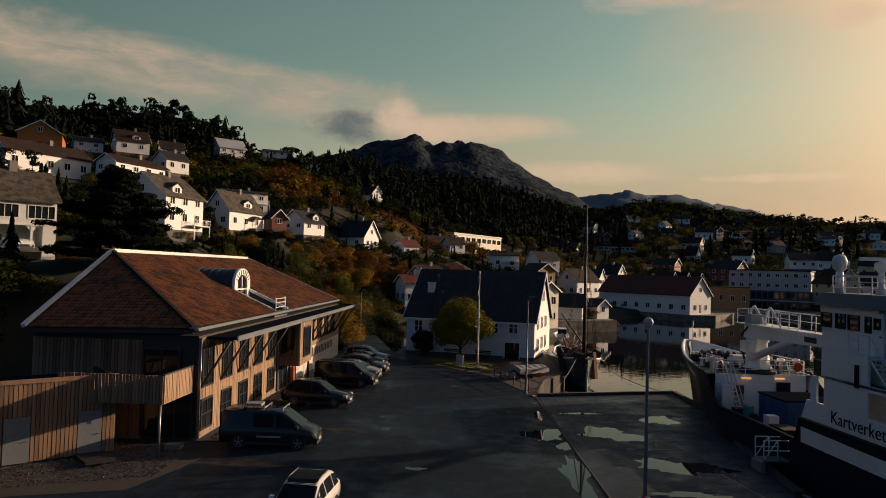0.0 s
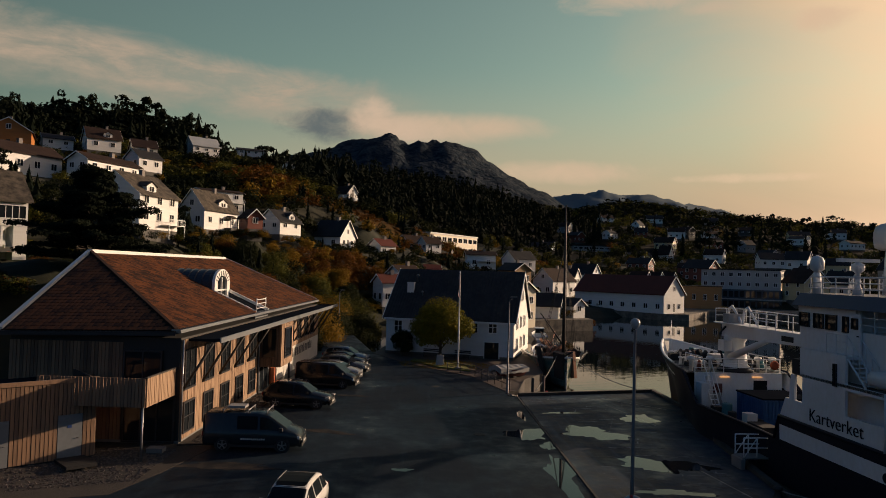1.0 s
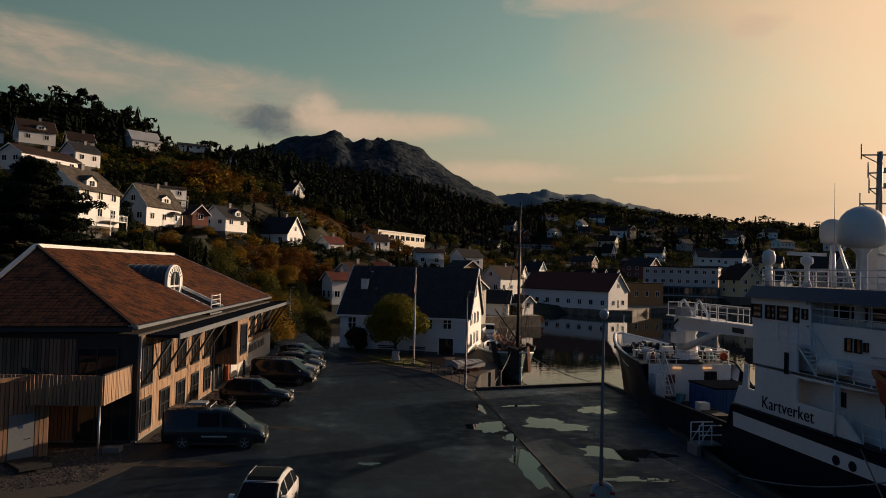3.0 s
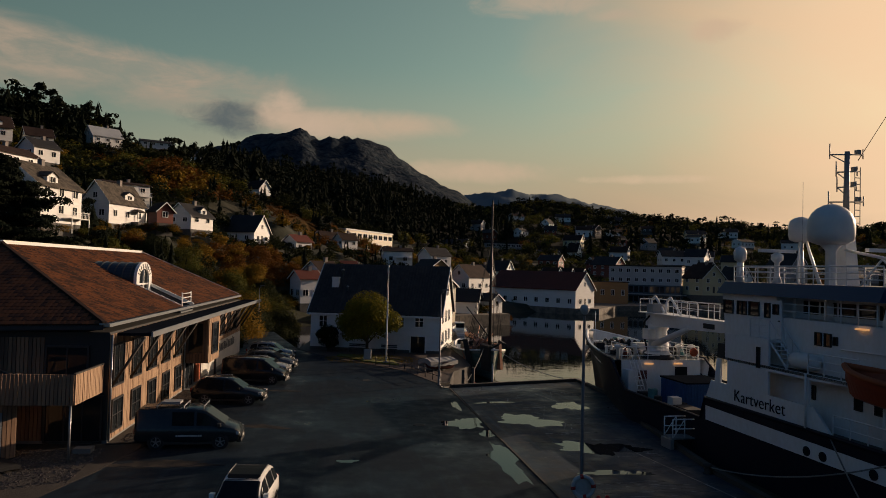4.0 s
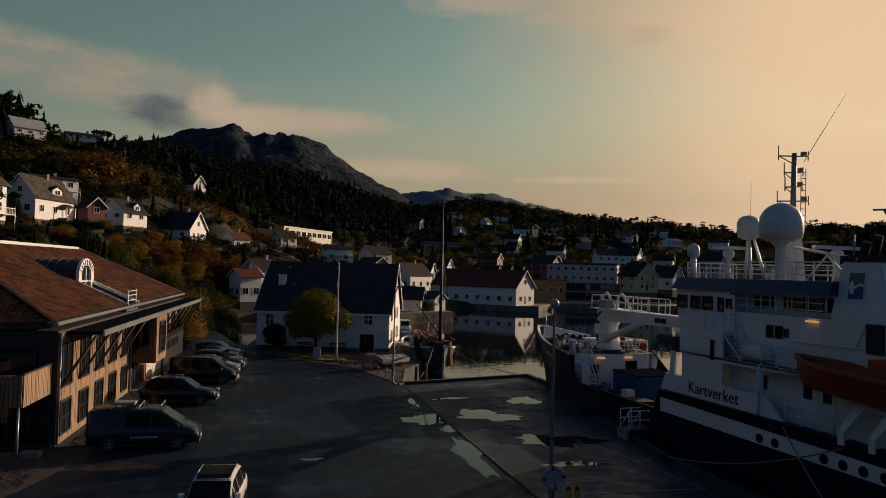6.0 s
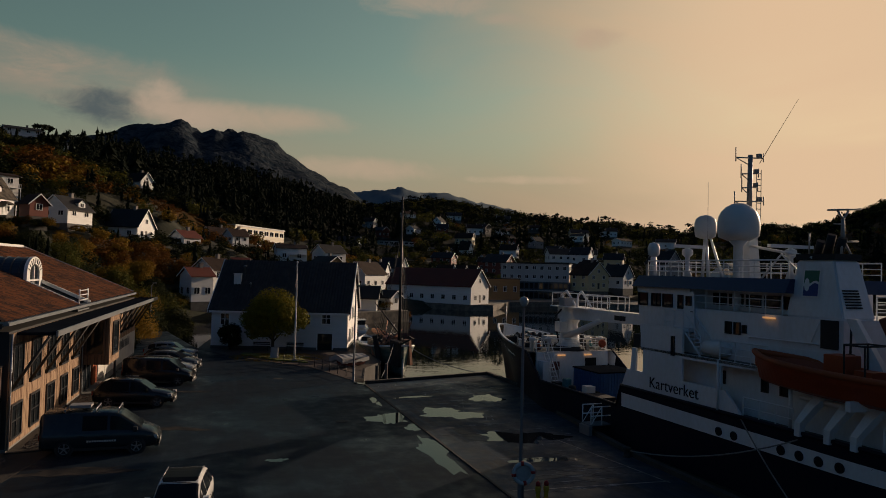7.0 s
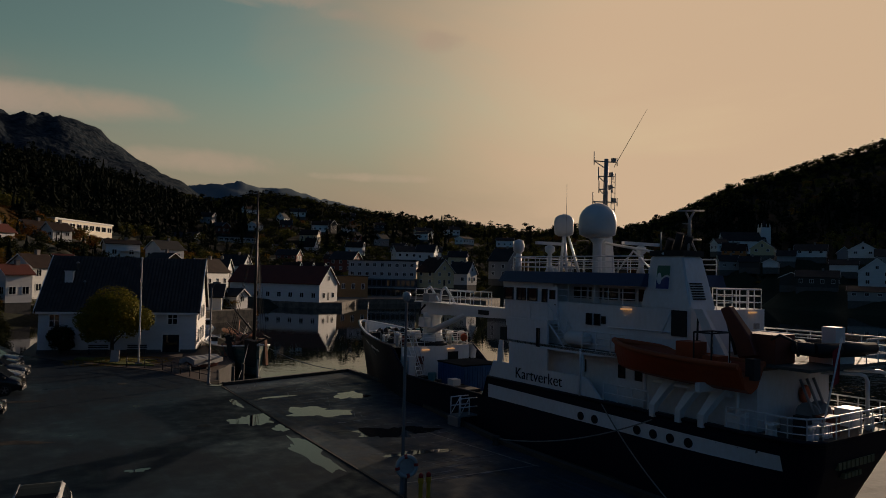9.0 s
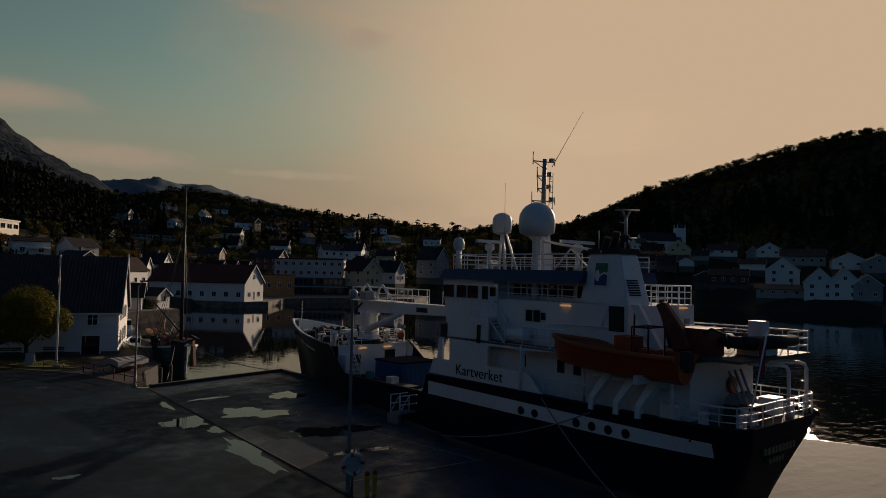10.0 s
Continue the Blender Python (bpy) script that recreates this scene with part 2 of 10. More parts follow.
def loft(bm, rings, close=True, smooth=False, ends=True):
    """Skin over rings of points, all of one length."""
    vs = [[bm.verts.new(p) for p in r] for r in rings]
    n = len(vs[0])
    for a, b in zip(vs, vs[1:]):
        for k in range(n if close else n - 1):
            f = bm.faces.new((a[k], a[(k + 1) % n], b[(k + 1) % n], b[k]))
            f.smooth = smooth
    if ends and close:
        bm.faces.new(vs[0][::-1])
        bm.faces.new(vs[-1])
    return bm


def soft_edges(bm, r, segments=1):
    bmesh.ops.bevel(bm, geom=[e for e in bm.edges if e.is_manifold and e.calc_face_angle(0) > 0.5], offset=r, segments=segments, affect="EDGES")
    return bm


def tube(bm, pts, r, n=6):
    """A bent bar through the points, in one piece."""
    pts = [Vector(p) for p in pts]
    rings = []
    for k, p in enumerate(pts):
        d = (pts[min(k + 1, len(pts) - 1)] - pts[max(k - 1, 0)]).normalized()
        side_v = d.cross(Vector((0, 0, 1)))
        side_v = side_v.normalized() if side_v.length > 1e-4 else Vector((1, 0, 0))
        top_v = side_v.cross(d)
        rings.append([p + side_v * (r * math.cos(6.28319 * j / n)) + top_v * (r * math.sin(6.28319 * j / n)) for j in range(n)])
    loft(bm, rings, smooth=True)
    bmesh.ops.recalc_face_normals(bm, faces=bm.faces[:])
    return bm


# ---- lie of the land ----
WATER = -1.5
# from the harbour's middle: bearing, shore, crest distance, crest height, profile
LAND = [
    (-180, 230, 600, 20, 1.0), (-160, 210, 600, 24, 1.0), (-145, 132, 480, 50, 1.0), (-130, 90, 420, 74, 0.85), (-119, 74, 400, 88, 0.8), (-108, 63, 380, 92, 0.78), (-75, 60, 350, 84, 0.8), (-55, 58, 345, 72, 0.74), (-38, 56, 372, 88, 0.72),
    (-22, 56, 430, 80, 0.75), (-14, 61, 460, 84, 0.95), (-6, 66, 490, 86, 1.15), (2, 70, 498, 76, 1.3), (6, 72, 500, 66, 1.3), (11, 78, 515, 62, 1.3), (16, 84, 535, 73, 1.35), (20, 97, 535, 66, 1.35), (24, 110, 535, 60, 1.3),
    (32, 120, 550, 57, 1.3), (42, 150, 545, 46, 1.2), (50, 190, 560, 50, 1.2), (54, 205, 560, 61, 1.3), (57.5, 215, 580, 78, 1.35), (60, 215, 640, 99, 1.4), (62.5, 215, 680, 114, 1.4), (66, 214, 705, 128, 1.4),
    (72, 212, 720, 150, 1.4), (82, 215, 735, 172, 1.4), (100, 240, 760, 170, 1.4), (130, 300, 800, 120, 1.3), (180, 230, 600, 20, 1.0),
]
MIDDLE = Vector((40.0, 110.0, 0.0))
PADS = []
CUTS = []
# skylines of the far heights: x and height
MASSIF = [(-1900, 120), (-1100, 300), (-560, 370), (-310, 450), (-205, 470), (-130, 503), (-30, 476), (95, 472), (240, 415), (420, 312), (640, 190), (950, 60)]
RIDGE = [(-900, 260), (300, 380), (720, 420), (920, 450), (1150, 436), (1480, 385), (2300, 230), (3400, 60)]


def along_land(bearing):
    for a, b in zip(LAND, LAND[1:]):
        if a[0] <= bearing <= b[0]:
            f = (bearing - a[0]) / (b[0] - a[0])
            return [u + (v - u) * f for u, v in zip(a[1:], b[1:])]
    return LAND[0][1:]


def raw_height(x, y):
    dx, dy = x - MIDDLE.x, y - MIDDLE.y
    r, b = math.hypot(dx, dy), math.degrees(math.atan2(dx, dy))
    shore, crest, top, prof = along_land(b)
    if r < shore:
        return -0.35 - min(5.0, (shore - r) * 0.35) if not on_quay(x, y) else -0.35
    if r < crest:
        h = top * ((r - shore) / (crest - shore)) ** prof
    else:
        h = top * (1.0 - 0.35 * min(1.0, (r - crest) / 600.0))
    h += noise.noise((x * 0.012, y * 0.012, 0.3)) * min(6.0, h * 0.14) + noise.noise((x * 0.05, y * 0.05, 1.7)) * min(1.6, h * 0.06)
    # the bare mountain in the north and the blue ridge beside it
    if y > 1200:
        for line, far, deep in ((MASSIF, 2550, 620), (RIDGE, 3650, 700)):
            q = abs(y - far) / deep
            if line[0][0] < x < line[-1][0] and q < 1.9:
                for (x0, h0), (x1, h1) in zip(line, line[1:]):
                    if x0 <= x <= x1:
                        f = (x - x0) / (x1 - x0)
                        f = f * f * (3 - 2 * f) * 0.5 + f * 0.5
                        top = h0 + (h1 - h0) * f
                rough = 1 + 0.10 * noise.fractal((x * 0.004, y * 0.004, 4.0), 1.0, 2.0, 6) + 0.035 * noise.ridged_multi_fractal((x * 0.011, y * 0.007, 2.0), 1.0, 2.0, 4, 1.0, 2.0) - 0.05
                h = max(h, top * math.exp(-q * q * 1.1) * rough)
    return h


def on_quay(x, y):
    return x < 20 and y < 84 and (x < 8.2 or y < 58)


def height(x, y):
    h = raw_height(x, y)
    if abs(x) < 400 and -100 < y < 520:
        total, shift = 0.0, 0.0
        for px, py, pz, reach in PADS + CUTS:
            d2 = ((x - px) ** 2 + (y - py) ** 2) / reach**2
            if d2 < 9:
                w = math.exp(-d2)
                total += w
                shift += w * (pz - raw_pad(px, py))
        if total > 0:
            h += shift / max(1.0, total)
    return h


def keep_outlook(x, y, z):
    """Lower the slope below a house so that it overlooks the harbour."""
    d = math.hypot(x, y)
    for back in (10, 19, 29, 40, 52, 65):
        f = 1 - back / d
        line = 9.5 + (z - 9.5) * f - 1.3
        if raw_height(x * f, y * f) > line + 0.4 and d - back > 60:
            CUTS.append((x * f, y * f, line, 9.0))


PAD_CACHE = {}


def raw_pad(px, py):
    if (px, py) not in PAD_CACHE:
        PAD_CACHE[px, py] = raw_height(px, py)
    return PAD_CACHE[px, py]


# ---- houses ----
trim_white = material("trim_white", (0.82, 0.81, 0.78), 0.45, other=(0.7, 0.68, 0.64), scale=2, grain=8, mix=0.3)
chimney_stone = material("chimney_stone", (0.25, 0.22, 0.2), 0.85, scale=0.6, grain=8, bump=0.01)


def window(parent, face, u, v, w, h, name="window", bars=1, frame_mat=None, mid=0, t=0.1):
    """A framed window on a wall: face is the wall's pose, whose x runs along the wall and y points out of it."""
    bm = bmesh.new()
    rings = []
    for d, y in ((t, -0.04), (t, 0.07), (0.0, 0.07), (0.0, -0.04)):
        rings.append([face @ Vector((u + sx * (w / 2 + d), y, v + sz * (h / 2 + d))) for sx, sz in ((-1, -1), (1, -1), (1, 1), (-1, 1))])
    vs = [[bm.verts.new(q) for q in r] for r in rings]
    for k in range(4):
        for e in range(4):
            bm.faces.new((vs[k][e], vs[k][(e + 1) % 4], vs[(k + 1) % 4][(e + 1) % 4], vs[(k + 1) % 4][e]))
    bmesh.ops.recalc_face_normals(bm, faces=bm.faces[:])
    near = parent.name.split(".")[0] in ("museum", "boathouse", "villa")
    strips = [(u - w / 2 + w * (k + 1) / (bars + 1) - 0.035, u - w / 2 + w * (k + 1) / (bars + 1) + 0.035, v - h / 2, v + h / 2, 0.05) for k in range(bars)]
    strips += [(u - w / 2, u + w / 2, v - h / 2 + h * (k + 1) / (mid + 1) - 0.025, v - h / 2 + h * (k + 1) / (mid + 1) + 0.025, 0.045) for k in range(mid)]
    if not near:
        for x0, x1, z0, z1, y in strips:
            box(bm, x0, x1, -0.02, y, z0, z1, face)
    win = part(name, bm, frame_mat or trim_white, parent)
    if near:
        for x0, x1, z0, z1, y in strips:
            part("glazing_bar", box(bmesh.new(), x0, x1, -0.02, y, z0, z1, face), frame_mat or trim_white, win)
    pane = bmesh.new()
    box(pane, u - w / 2, u + w / 2, -0.03, 0.012, v - h / 2, v + h / 2, face)
    part("pane", pane, window_glass, win)
    return win


def gable_block(bm, L, W, z0, eave, rise):
    """Walls with gables at the two ends; the ridge runs along x."""
    a, b = L / 2, W / 2
    ends = []
    for x in (-a, a):
        ends.append([bm.verts.new(p) for p in ((x, -b, z0), (x, b, z0), (x, b, eave), (x, 0, eave + rise), (x, -b, eave))])
    p, q = ends
    bm.faces.new(p[::-1])
    bm.faces.new(q)
    for k in (0, 1, 4):
        bm.faces.new((p[k], p[(k + 1) % 5], q[(k + 1) % 5], q[k]))
    bm.faces.new((p[2], p[3], q[3], q[2]))
    bm.faces.new((p[3], p[4], q[4], q[3]))
    bmesh.ops.recalc_face_normals(bm, faces=bm.faces[:])
    return bm


def gable_roof(bm, L, W, eave, rise, over=0.45, thick=0.18):
    b, a = W / 2, L / 2 + over
    s = rise / b
    for side in (-1, 1):
        y1, z1 = side * (b + over), eave - over * s
        pts = [(0, eave + rise), (y1, z1)]
        rings = []
        for x in (-a, a):
            rings.append([(x, pts[0][0], pts[0][1] + 0.04), (x, pts[1][0], pts[1][1] + 0.04), (x, pts[1][0], pts[1][1] + thick + 0.04), (x, pts[0][0], pts[0][1] + thick + 0.04)])
        loft(bm, rings)
    bmesh.ops.recalc_face_normals(bm, faces=bm.faces[:])
    return bm


def house(x, y, z, rz, L, W, eave, rise, wall, roof, label, storeys=1, group="houses of the town", chimney=True):
    PADS.append((x, y, z - 0.1, 0.75 * max(L, W)))
    if x < 60:
        keep_outlook(x, y, z)
    ob = thing("house", x, y, z, rz, label, "house", group)
    part("wall", gable_block(bmesh.new(), L, W, -0.45, eave, rise), wall, ob)
    bm = box(bmesh.new(), -L / 2 + 0.05, L / 2 - 0.05, -W / 2 + 0.05, W / 2 - 0.05, -3.0, -0.44)
    part("foundation", bm, stone, ob)
    part("roof", gable_roof(bmesh.new(), L, W, eave, rise), roof, ob)
    s = rise / (W / 2)
    for side in (-1, 1):
        for e in (-1, 1):
            xx = e * (L / 2 + 0.46)
            bm = loft(bmesh.new(), [[(xx + d, 0, eave + rise - 0.06), (xx + d, side * (W / 2 + 0.45), eave - 0.45 * s - 0.06), (xx + d, side * (W / 2 + 0.45), eave - 0.45 * s + 0.2), (xx + d, 0, eave + rise + 0.2)] for d in (-0.03, 0.03)])
            bmesh.ops.recalc_face_normals(bm, faces=bm.faces[:])
            part("barge_board", bm, trim_white, ob)
    if chimney and storeys:
        bm = box(bmesh.new(), L * 0.1, L * 0.1 + 0.7, -0.35, 0.35, eave + rise - 0.8, eave + rise + 0.9)
        box(bm, L * 0.1 - 0.06, L * 0.1 + 0.76, -0.41, 0.41, eave + rise + 0.9, eave + rise + 1.0)
        part("chimney", bm, chimney_stone, ob)
    south, north = pose(0, -W / 2, 0, 0, 0, 180), pose(0, W / 2, 0, 0, 0, 0)
    east, west = pose(L / 2, 0, 0, 0, 0, -90), pose(-L / 2, 0, 0, 0, 0, 90)
    floors = [1.7] if eave < 4.8 else [1.7, 4.4]
    if storeys:
        for v in floors:
            if v + 0.7 > eave:
                continue
            for face, n, span in ((south, max(2, int(L / 3.2)), L), (east, 2, W), (west, 2, W)):
                for k in range(n):
                    window(ob, face, -span / 2 + span * (k + 0.5) / n, v, min(1.1, span / n * 0.5), 1.2 if eave > 3 else 0.9)
        if rise > 2.8:
            for face in (east, west):
                window(ob, face, 0, eave + rise * 0.3, 0.9, 1.1)
        bm = box(bmesh.new(), -0.45, 0.45, -0.03, 0.05, 0.36, 2.4, east @ pose(W * 0.0, 0, 0))
        part("door", bm, dark_board, ob)
    else:
        window(ob, east, 0, min(1.7, eave - 0.7), 1.0, 1.0)
    return ob


def roof_dormer(ob, x, L, W, eave, rise, wall, roof, wide=2.0):
    """A gabled dormer on the roof slope towards the harbour."""
    sl = rise / (W / 2)
    y0, y1 = -W / 2 + 0.5, -0.35
    zb = eave + 0.5 * sl - 0.1
    bm = bmesh.new()
    loft(bm, [[(x - wide / 2, y, zb), (x + wide / 2, y, zb), (x + wide / 2, y, zb + 1.25), (x, y, zb + 1.9), (x - wide / 2, y, zb + 1.25)] for y in (y0, y1)])
    bmesh.ops.recalc_face_normals(bm, faces=bm.faces[:])
    d = part("dormer", bm, wall, ob)
    for sg in (-1, 1):
        bm = bmesh.new()
        loft(bm, [[(x, y, zb + 1.93), (x + sg * (wide / 2 + 0.25), y, zb + 1.1), (x + sg * (wide / 2 + 0.25), y, zb + 1.22), (x, y, zb + 2.05)] for y in (y0 - 0.25, y1)])
        bmesh.ops.recalc_face_normals(bm, faces=bm.faces[:])
        part("dormer_roof", bm, roof, d)
    window(d, pose(x, y0, 0, 0, 0, 180), 0, zb + 0.72, wide * 0.5, 0.8)


def balcony_on(ob, x0, x1, W, z, deep=1.3, posts=True):
    """A white balcony or terrace along the harbour side."""
    bm = box(bmesh.new(), x0, x1, -W / 2 - deep, -W / 2 - 0.02, z - 0.12, z)
    b = part("balcony", bm, trim_white, ob)
    part("balcony_rail", box(bmesh.new(), x0, x1, -W / 2 - deep, -W / 2 - deep + 0.06, z + 0.9, z + 0.98), trim_white, b)
    n = max(3, int((x1 - x0) / 0.35))
    for k in range(n + 1):
        x = x0 + (x1 - x0 - 0.05) * k / n
        part("baluster", box(bmesh.new(), x, x + 0.05, -W / 2 - deep + 0.01, -W / 2 - deep + 0.05, z, z + 0.9), trim_white, b)
    if posts:
        for x in (x0 + 0.06, x1 - 0.06):
            part("balcony_post", box(bmesh.new(), x - 0.06, x + 0.06, -W / 2 - deep + 0.02, -W / 2 - deep + 0.14, -2.0, z - 0.12), trim_white, b)


def porch_on(ob, x, W, wide=2.6, roof=None):
    """A small roofed porch before the harbour side."""
    bm = box(bmesh.new(), x - wide / 2, x + wide / 2, -W / 2 - 1.7, -W / 2 - 0.02, -0.6, 0.25)
    p = part("porch", bm, stone, ob)
    bm = bmesh.new()
    loft(bm, [[(x - wide / 2 - 0.2, -W / 2 - 1.9, 2.35), (x + wide / 2 + 0.2, -W / 2 - 1.9, 2.35), (x + wide / 2 + 0.2, -W / 2 - 0.02, 2.35), (x - wide / 2 - 0.2, -W / 2 - 0.02, 2.35)],
              [(x - 0.5, -W / 2 - 0.9, 3.0), (x + 0.5, -W / 2 - 0.9, 3.0), (x + 0.5, -W / 2 - 0.02, 3.0), (x - 0.5, -W / 2 - 0.02, 3.0)]])
    bmesh.ops.recalc_face_normals(bm, faces=bm.faces[:])
    part("porch_roof", bm, roof, p)
    for sx in (-1, 1):
        part("porch_post", box(bmesh.new(), x + sx * wide / 2 - 0.07, x + sx * wide / 2 + 0.07, -W / 2 - 1.7, -W / 2 - 1.56, 0.25, 2.35), trim_white, p)


house(-100.5, 172.0, 35.3, -64.8, 11.5, 9.5, 4.6, 2.9, orange_board, brown_roof, "orange wooden house with white window trim", 1)
house(-77.3, 131.6, 25.6, 64, 17, 6.8, 3.6, 2.1, white_board, brown_roof, "long white wooden house with brown roof", 1)
house(-111.0, 213.7, 42.9, 35, 8.1, 7.3, 2.7, 1.7, white_board, slate_roof, "small white wooden house on the hillside", 1)
h = house(-99.1, 217.1, 43.3, 35, 9.5, 8.7, 3.4, 3.6, white_board, brown_roof, "white wooden house with steep brown roof", 1)
roof_dormer(h, 1.0, 9.5, 8.7, 3.4, 3.6, white_board, brown_roof, 2.4)
house(-64.1, 141.9, 26.3, 67, 13.2, 5.4, 2.8, 1.4, white_board, brown_roof, "white wooden house with low brown roof", 1)
house(-74.9, 188.7, 34.0, 55, 6.9, 6.4, 3.2, 2.2, white_board, slate_roof, "white wooden house with dark roof", 1)
house(-90.0, 226.2, 43.0, 31, 7.1, 8.9, 2.8, 3.0, white_board, brown_roof, "white wooden house among dark trees", 1)
h = house(-48.3, 118.4, 15.4, 73, 9.8, 9.5, 5.2, 3.6, white_board, grey_roof, "large white wooden house with grey slate roof", 2)
roof_dormer(h, -1.5, 9.8, 9.5, 5.2, 3.6, white_board, grey_roof, 2.4)
balcony_on(h, 0.6, 4.9, 9.5, 0.5, 1.6)
h = house(-46.6, 154.0, 17.3, 70, 11.8, 6.4, 4.0, 4.0, white_board, grey_roof, "white wooden house with grey roof and porch", 2)
roof_dormer(h, 1.2, 11.8, 6.4, 4.0, 4.0, white_board, grey_roof, 3.0)
porch_on(h, 2.6, 6.4, 2.8, grey_roof)
h = house(-53.3, 183.1, 22.6, 39, 11.2, 6.5, 5.6, 0.7, white_board, brown_roof, "white house with balcony and flat brown roof", 2)
balcony_on(h, 0.5, 5.6, 6.5, 2.9, 1.2)
house(-82.6, 263.0, 50.1, 38, 10.0, 8.7, 3.0, 3.6, white_board, metal_roof, "white house with pale sheet-metal roof", 1)
house(-78.2, 320.6, 58.98, 20, 13, 8, 2.4, 1.4, white_board, slate_roof, "low white house on the crest", 1)
house(-67.3, 343.5, 57.06, 15, 9, 7, 2.4, 0.6, white_board, grey_roof, "flat white house on the crest", 1)
h = house(-33.5, 166.1, 17.3, 60, 7.4, 6.6, 2.6, 2.7, white_board, slate_roof, "white house with dark steep roof", 1)
roof_dormer(h, 1.0, 7.4, 6.6, 2.6, 2.7, white_board, slate_roof, 2.0)
house(-35.4, 145.8, 17.46, -50, 3.6, 3.4, 2.0, 1.6, red_board, brown_roof, "small red wooden shed", 0)
h = house(-23.8, 193.8, 14.7, -24.8, 8.7, 8.2, 3.5, 4.3, white_board, slate_roof, "white wooden house with black roof", 2)
balcony_on(h, 2.0, 6.4, 8.2, 0.2, 1.6, False)
house(-10.7, 196.4, 13.0, 41, 5.4, 5.9, 3.0, 1.8, white_board, red_roof, "white garage with red tiled roof", 1)
h = house(-30.7, 287.1, 37.6, -42, 7.9, 6.4, 2.2, 3.4, white_board, brown_roof, "white cabin with steep gable and terrace", 1)
balcony_on(h, -1.0, 4.0, 6.4, 0.2, 2.0)
house(-2.2, 230.0, 15.33, 35, 8, 6.5, 3.0, 2.4, grey_board, brown_roof, "pale house with brown roof among the trees", 1)
house(3.2, 226.0, 15.38, 35, 6, 5, 2.8, 2.0, white_board, brown_roof, "small white house with brown roof", 1)
h = house(19.0, 216.9, 10.7, 2, 8.8, 7.4, 3.9, 1.1, white_board, brown_roof, "white house with balcony and low brown roof", 2)
balcony_on(h, -1.0, 4.3, 7.4, 2.0, 1.2)
house(-3.4, 152.8, 2.6, 43, 6.0, 6.1, 5.5, 2.2, white_board, brown_roof, "white two-storey wooden house with brown roof", 2)
house(-6.6, 145.5, 2.2, 30, 4.6, 4.6, 4.6, 1.5, white_board, red_roof, "small white wooden house with red tiled roof", 1)
house(3.4, 192.6, 6.6, 14, 4.2, 5.8, 2.6, 1.7, white_board, red_roof, "small white house with bright red roof", 0)
house(27.1, 196.1, 6.4, -54, 6.8, 6.4, 3.8, 1.9, ochre_board, slate_roof, "ochre gabled house with dark roof", 1)
house(40.1, 204.6, 3.2, 45, 11.7, 7.0, 4.4, 3.3, white_board, brown_roof, "white wooden house with brown roof by the harbour", 2)
h = house(34.0, 236.0, 10.5, 30, 9, 7, 3.6, 2.6, white_board, slate_roof, "white house with dark roof and balcony", 1)
balcony_on(h, -3.0, 3.0, 7.0, 0.4, 1.6)
house(48.5, 226.0, 5.5, -30, 7, 6, 3.2, 2.6, white_board, slate_roof, "white gabled house with dark roof", 1)
house(67.9, 389.1, 18.88, -35, 18, 13, 3.6, 4.4, white_board, slate_roof, "white hall with dark roof", 1)
house(15.4, 123.3, 0.4, -45, 8.8, 5.8, 6.0, 1.6, cream_white, brown_roof, "cream wooden wharf house with brown roof", 2)
house(26.0, 139.1, 1.0, -20, 5.2, 6.2, 2.2, 2.2, white_board, slate_roof, "small white boat shed with black roof", 0)
house(31.0, 140.9, 0.9, -52, 4.4, 3.6, 2.4, 1.2, white_board, slate_roof, "small white boat shed with gable to the water", 0)
house(62.2, 257.6, 5.74, -40, 9, 7.5, 4, 3.6, white_board, slate_roof, "white wooden house in the old town", 1)
house(116.4, 281.9, 7.92, -50, 11, 10, 5.4, 3.4, red_board, slate_roof, "brown gabled house behind the hotel", 1)
house(119.1, 373.5, 16.71, -10, 12, 8, 3.6, 1.6, white_board, slate_roof, "low white house on the slope", 1)
house(132.2, 366.9, 17.03, -45, 6, 6, 4.4, 4.6, white_board, brown_roof, "white house with a pointed gable", 1)
house(72.9, 226.6, 3.3, -50, 6, 6, 4.2, 3.4, white_board, brown_roof, "gabled white house behind the wharf", 0)
house(77.6, 227.4, 3.3, -50, 6, 6, 4.2, 3.4, white_board, brown_roof, "gabled white house behind the wharf", 0)
house(82.2, 228.2, 3.3, -50, 6, 6, 4.2, 3.4, white_board, brown_roof, "gabled white house behind the wharf", 0)
house(152.8, 292.5, 14.74, -10, 14, 8, 3.4, 2.6, white_board, slate_roof, "long white house above the hotel", 1)
house(160.7, 288.2, 14.25, -45, 9, 8, 4, 3.4, white_board, slate_roof, "white gabled house above the hotel", 1)
house(122.4, 215.6, 3.68, -75, 9, 10, 5.2, 4.4, cream_board, brown_roof, "pale yellow wooden house with brown gable roof", 2)
house(137.3, 220.5, 4.73, -60, 8, 8, 4, 4, white_board, slate_roof, "white gabled house by the harbour", 1)
house(155.0, 217.9, 7.19, -70, 9, 9, 6.6, 4.6, grey_board, slate_roof, "grey gabled town house", 2)
house(176.0, 311.7, 15.67, -30, 12, 8, 3.4, 2.4, white_board, slate_roof, "white house on the far slope", 1)
# far shore: grey boards on several walls put its backlit shade into the paint
house(273.9, 202.5, 19.4, -63, 10.1, 6.1, 2.5, 2.8, orange_board, brown_roof, "reddish wooden house near the church", 1)
house(276.6, 189.7, 19.9, 27, 11.8, 9.4, 2.8, 3.3, cream_board, brown_roof, "ochre gabled house below the church", 1)
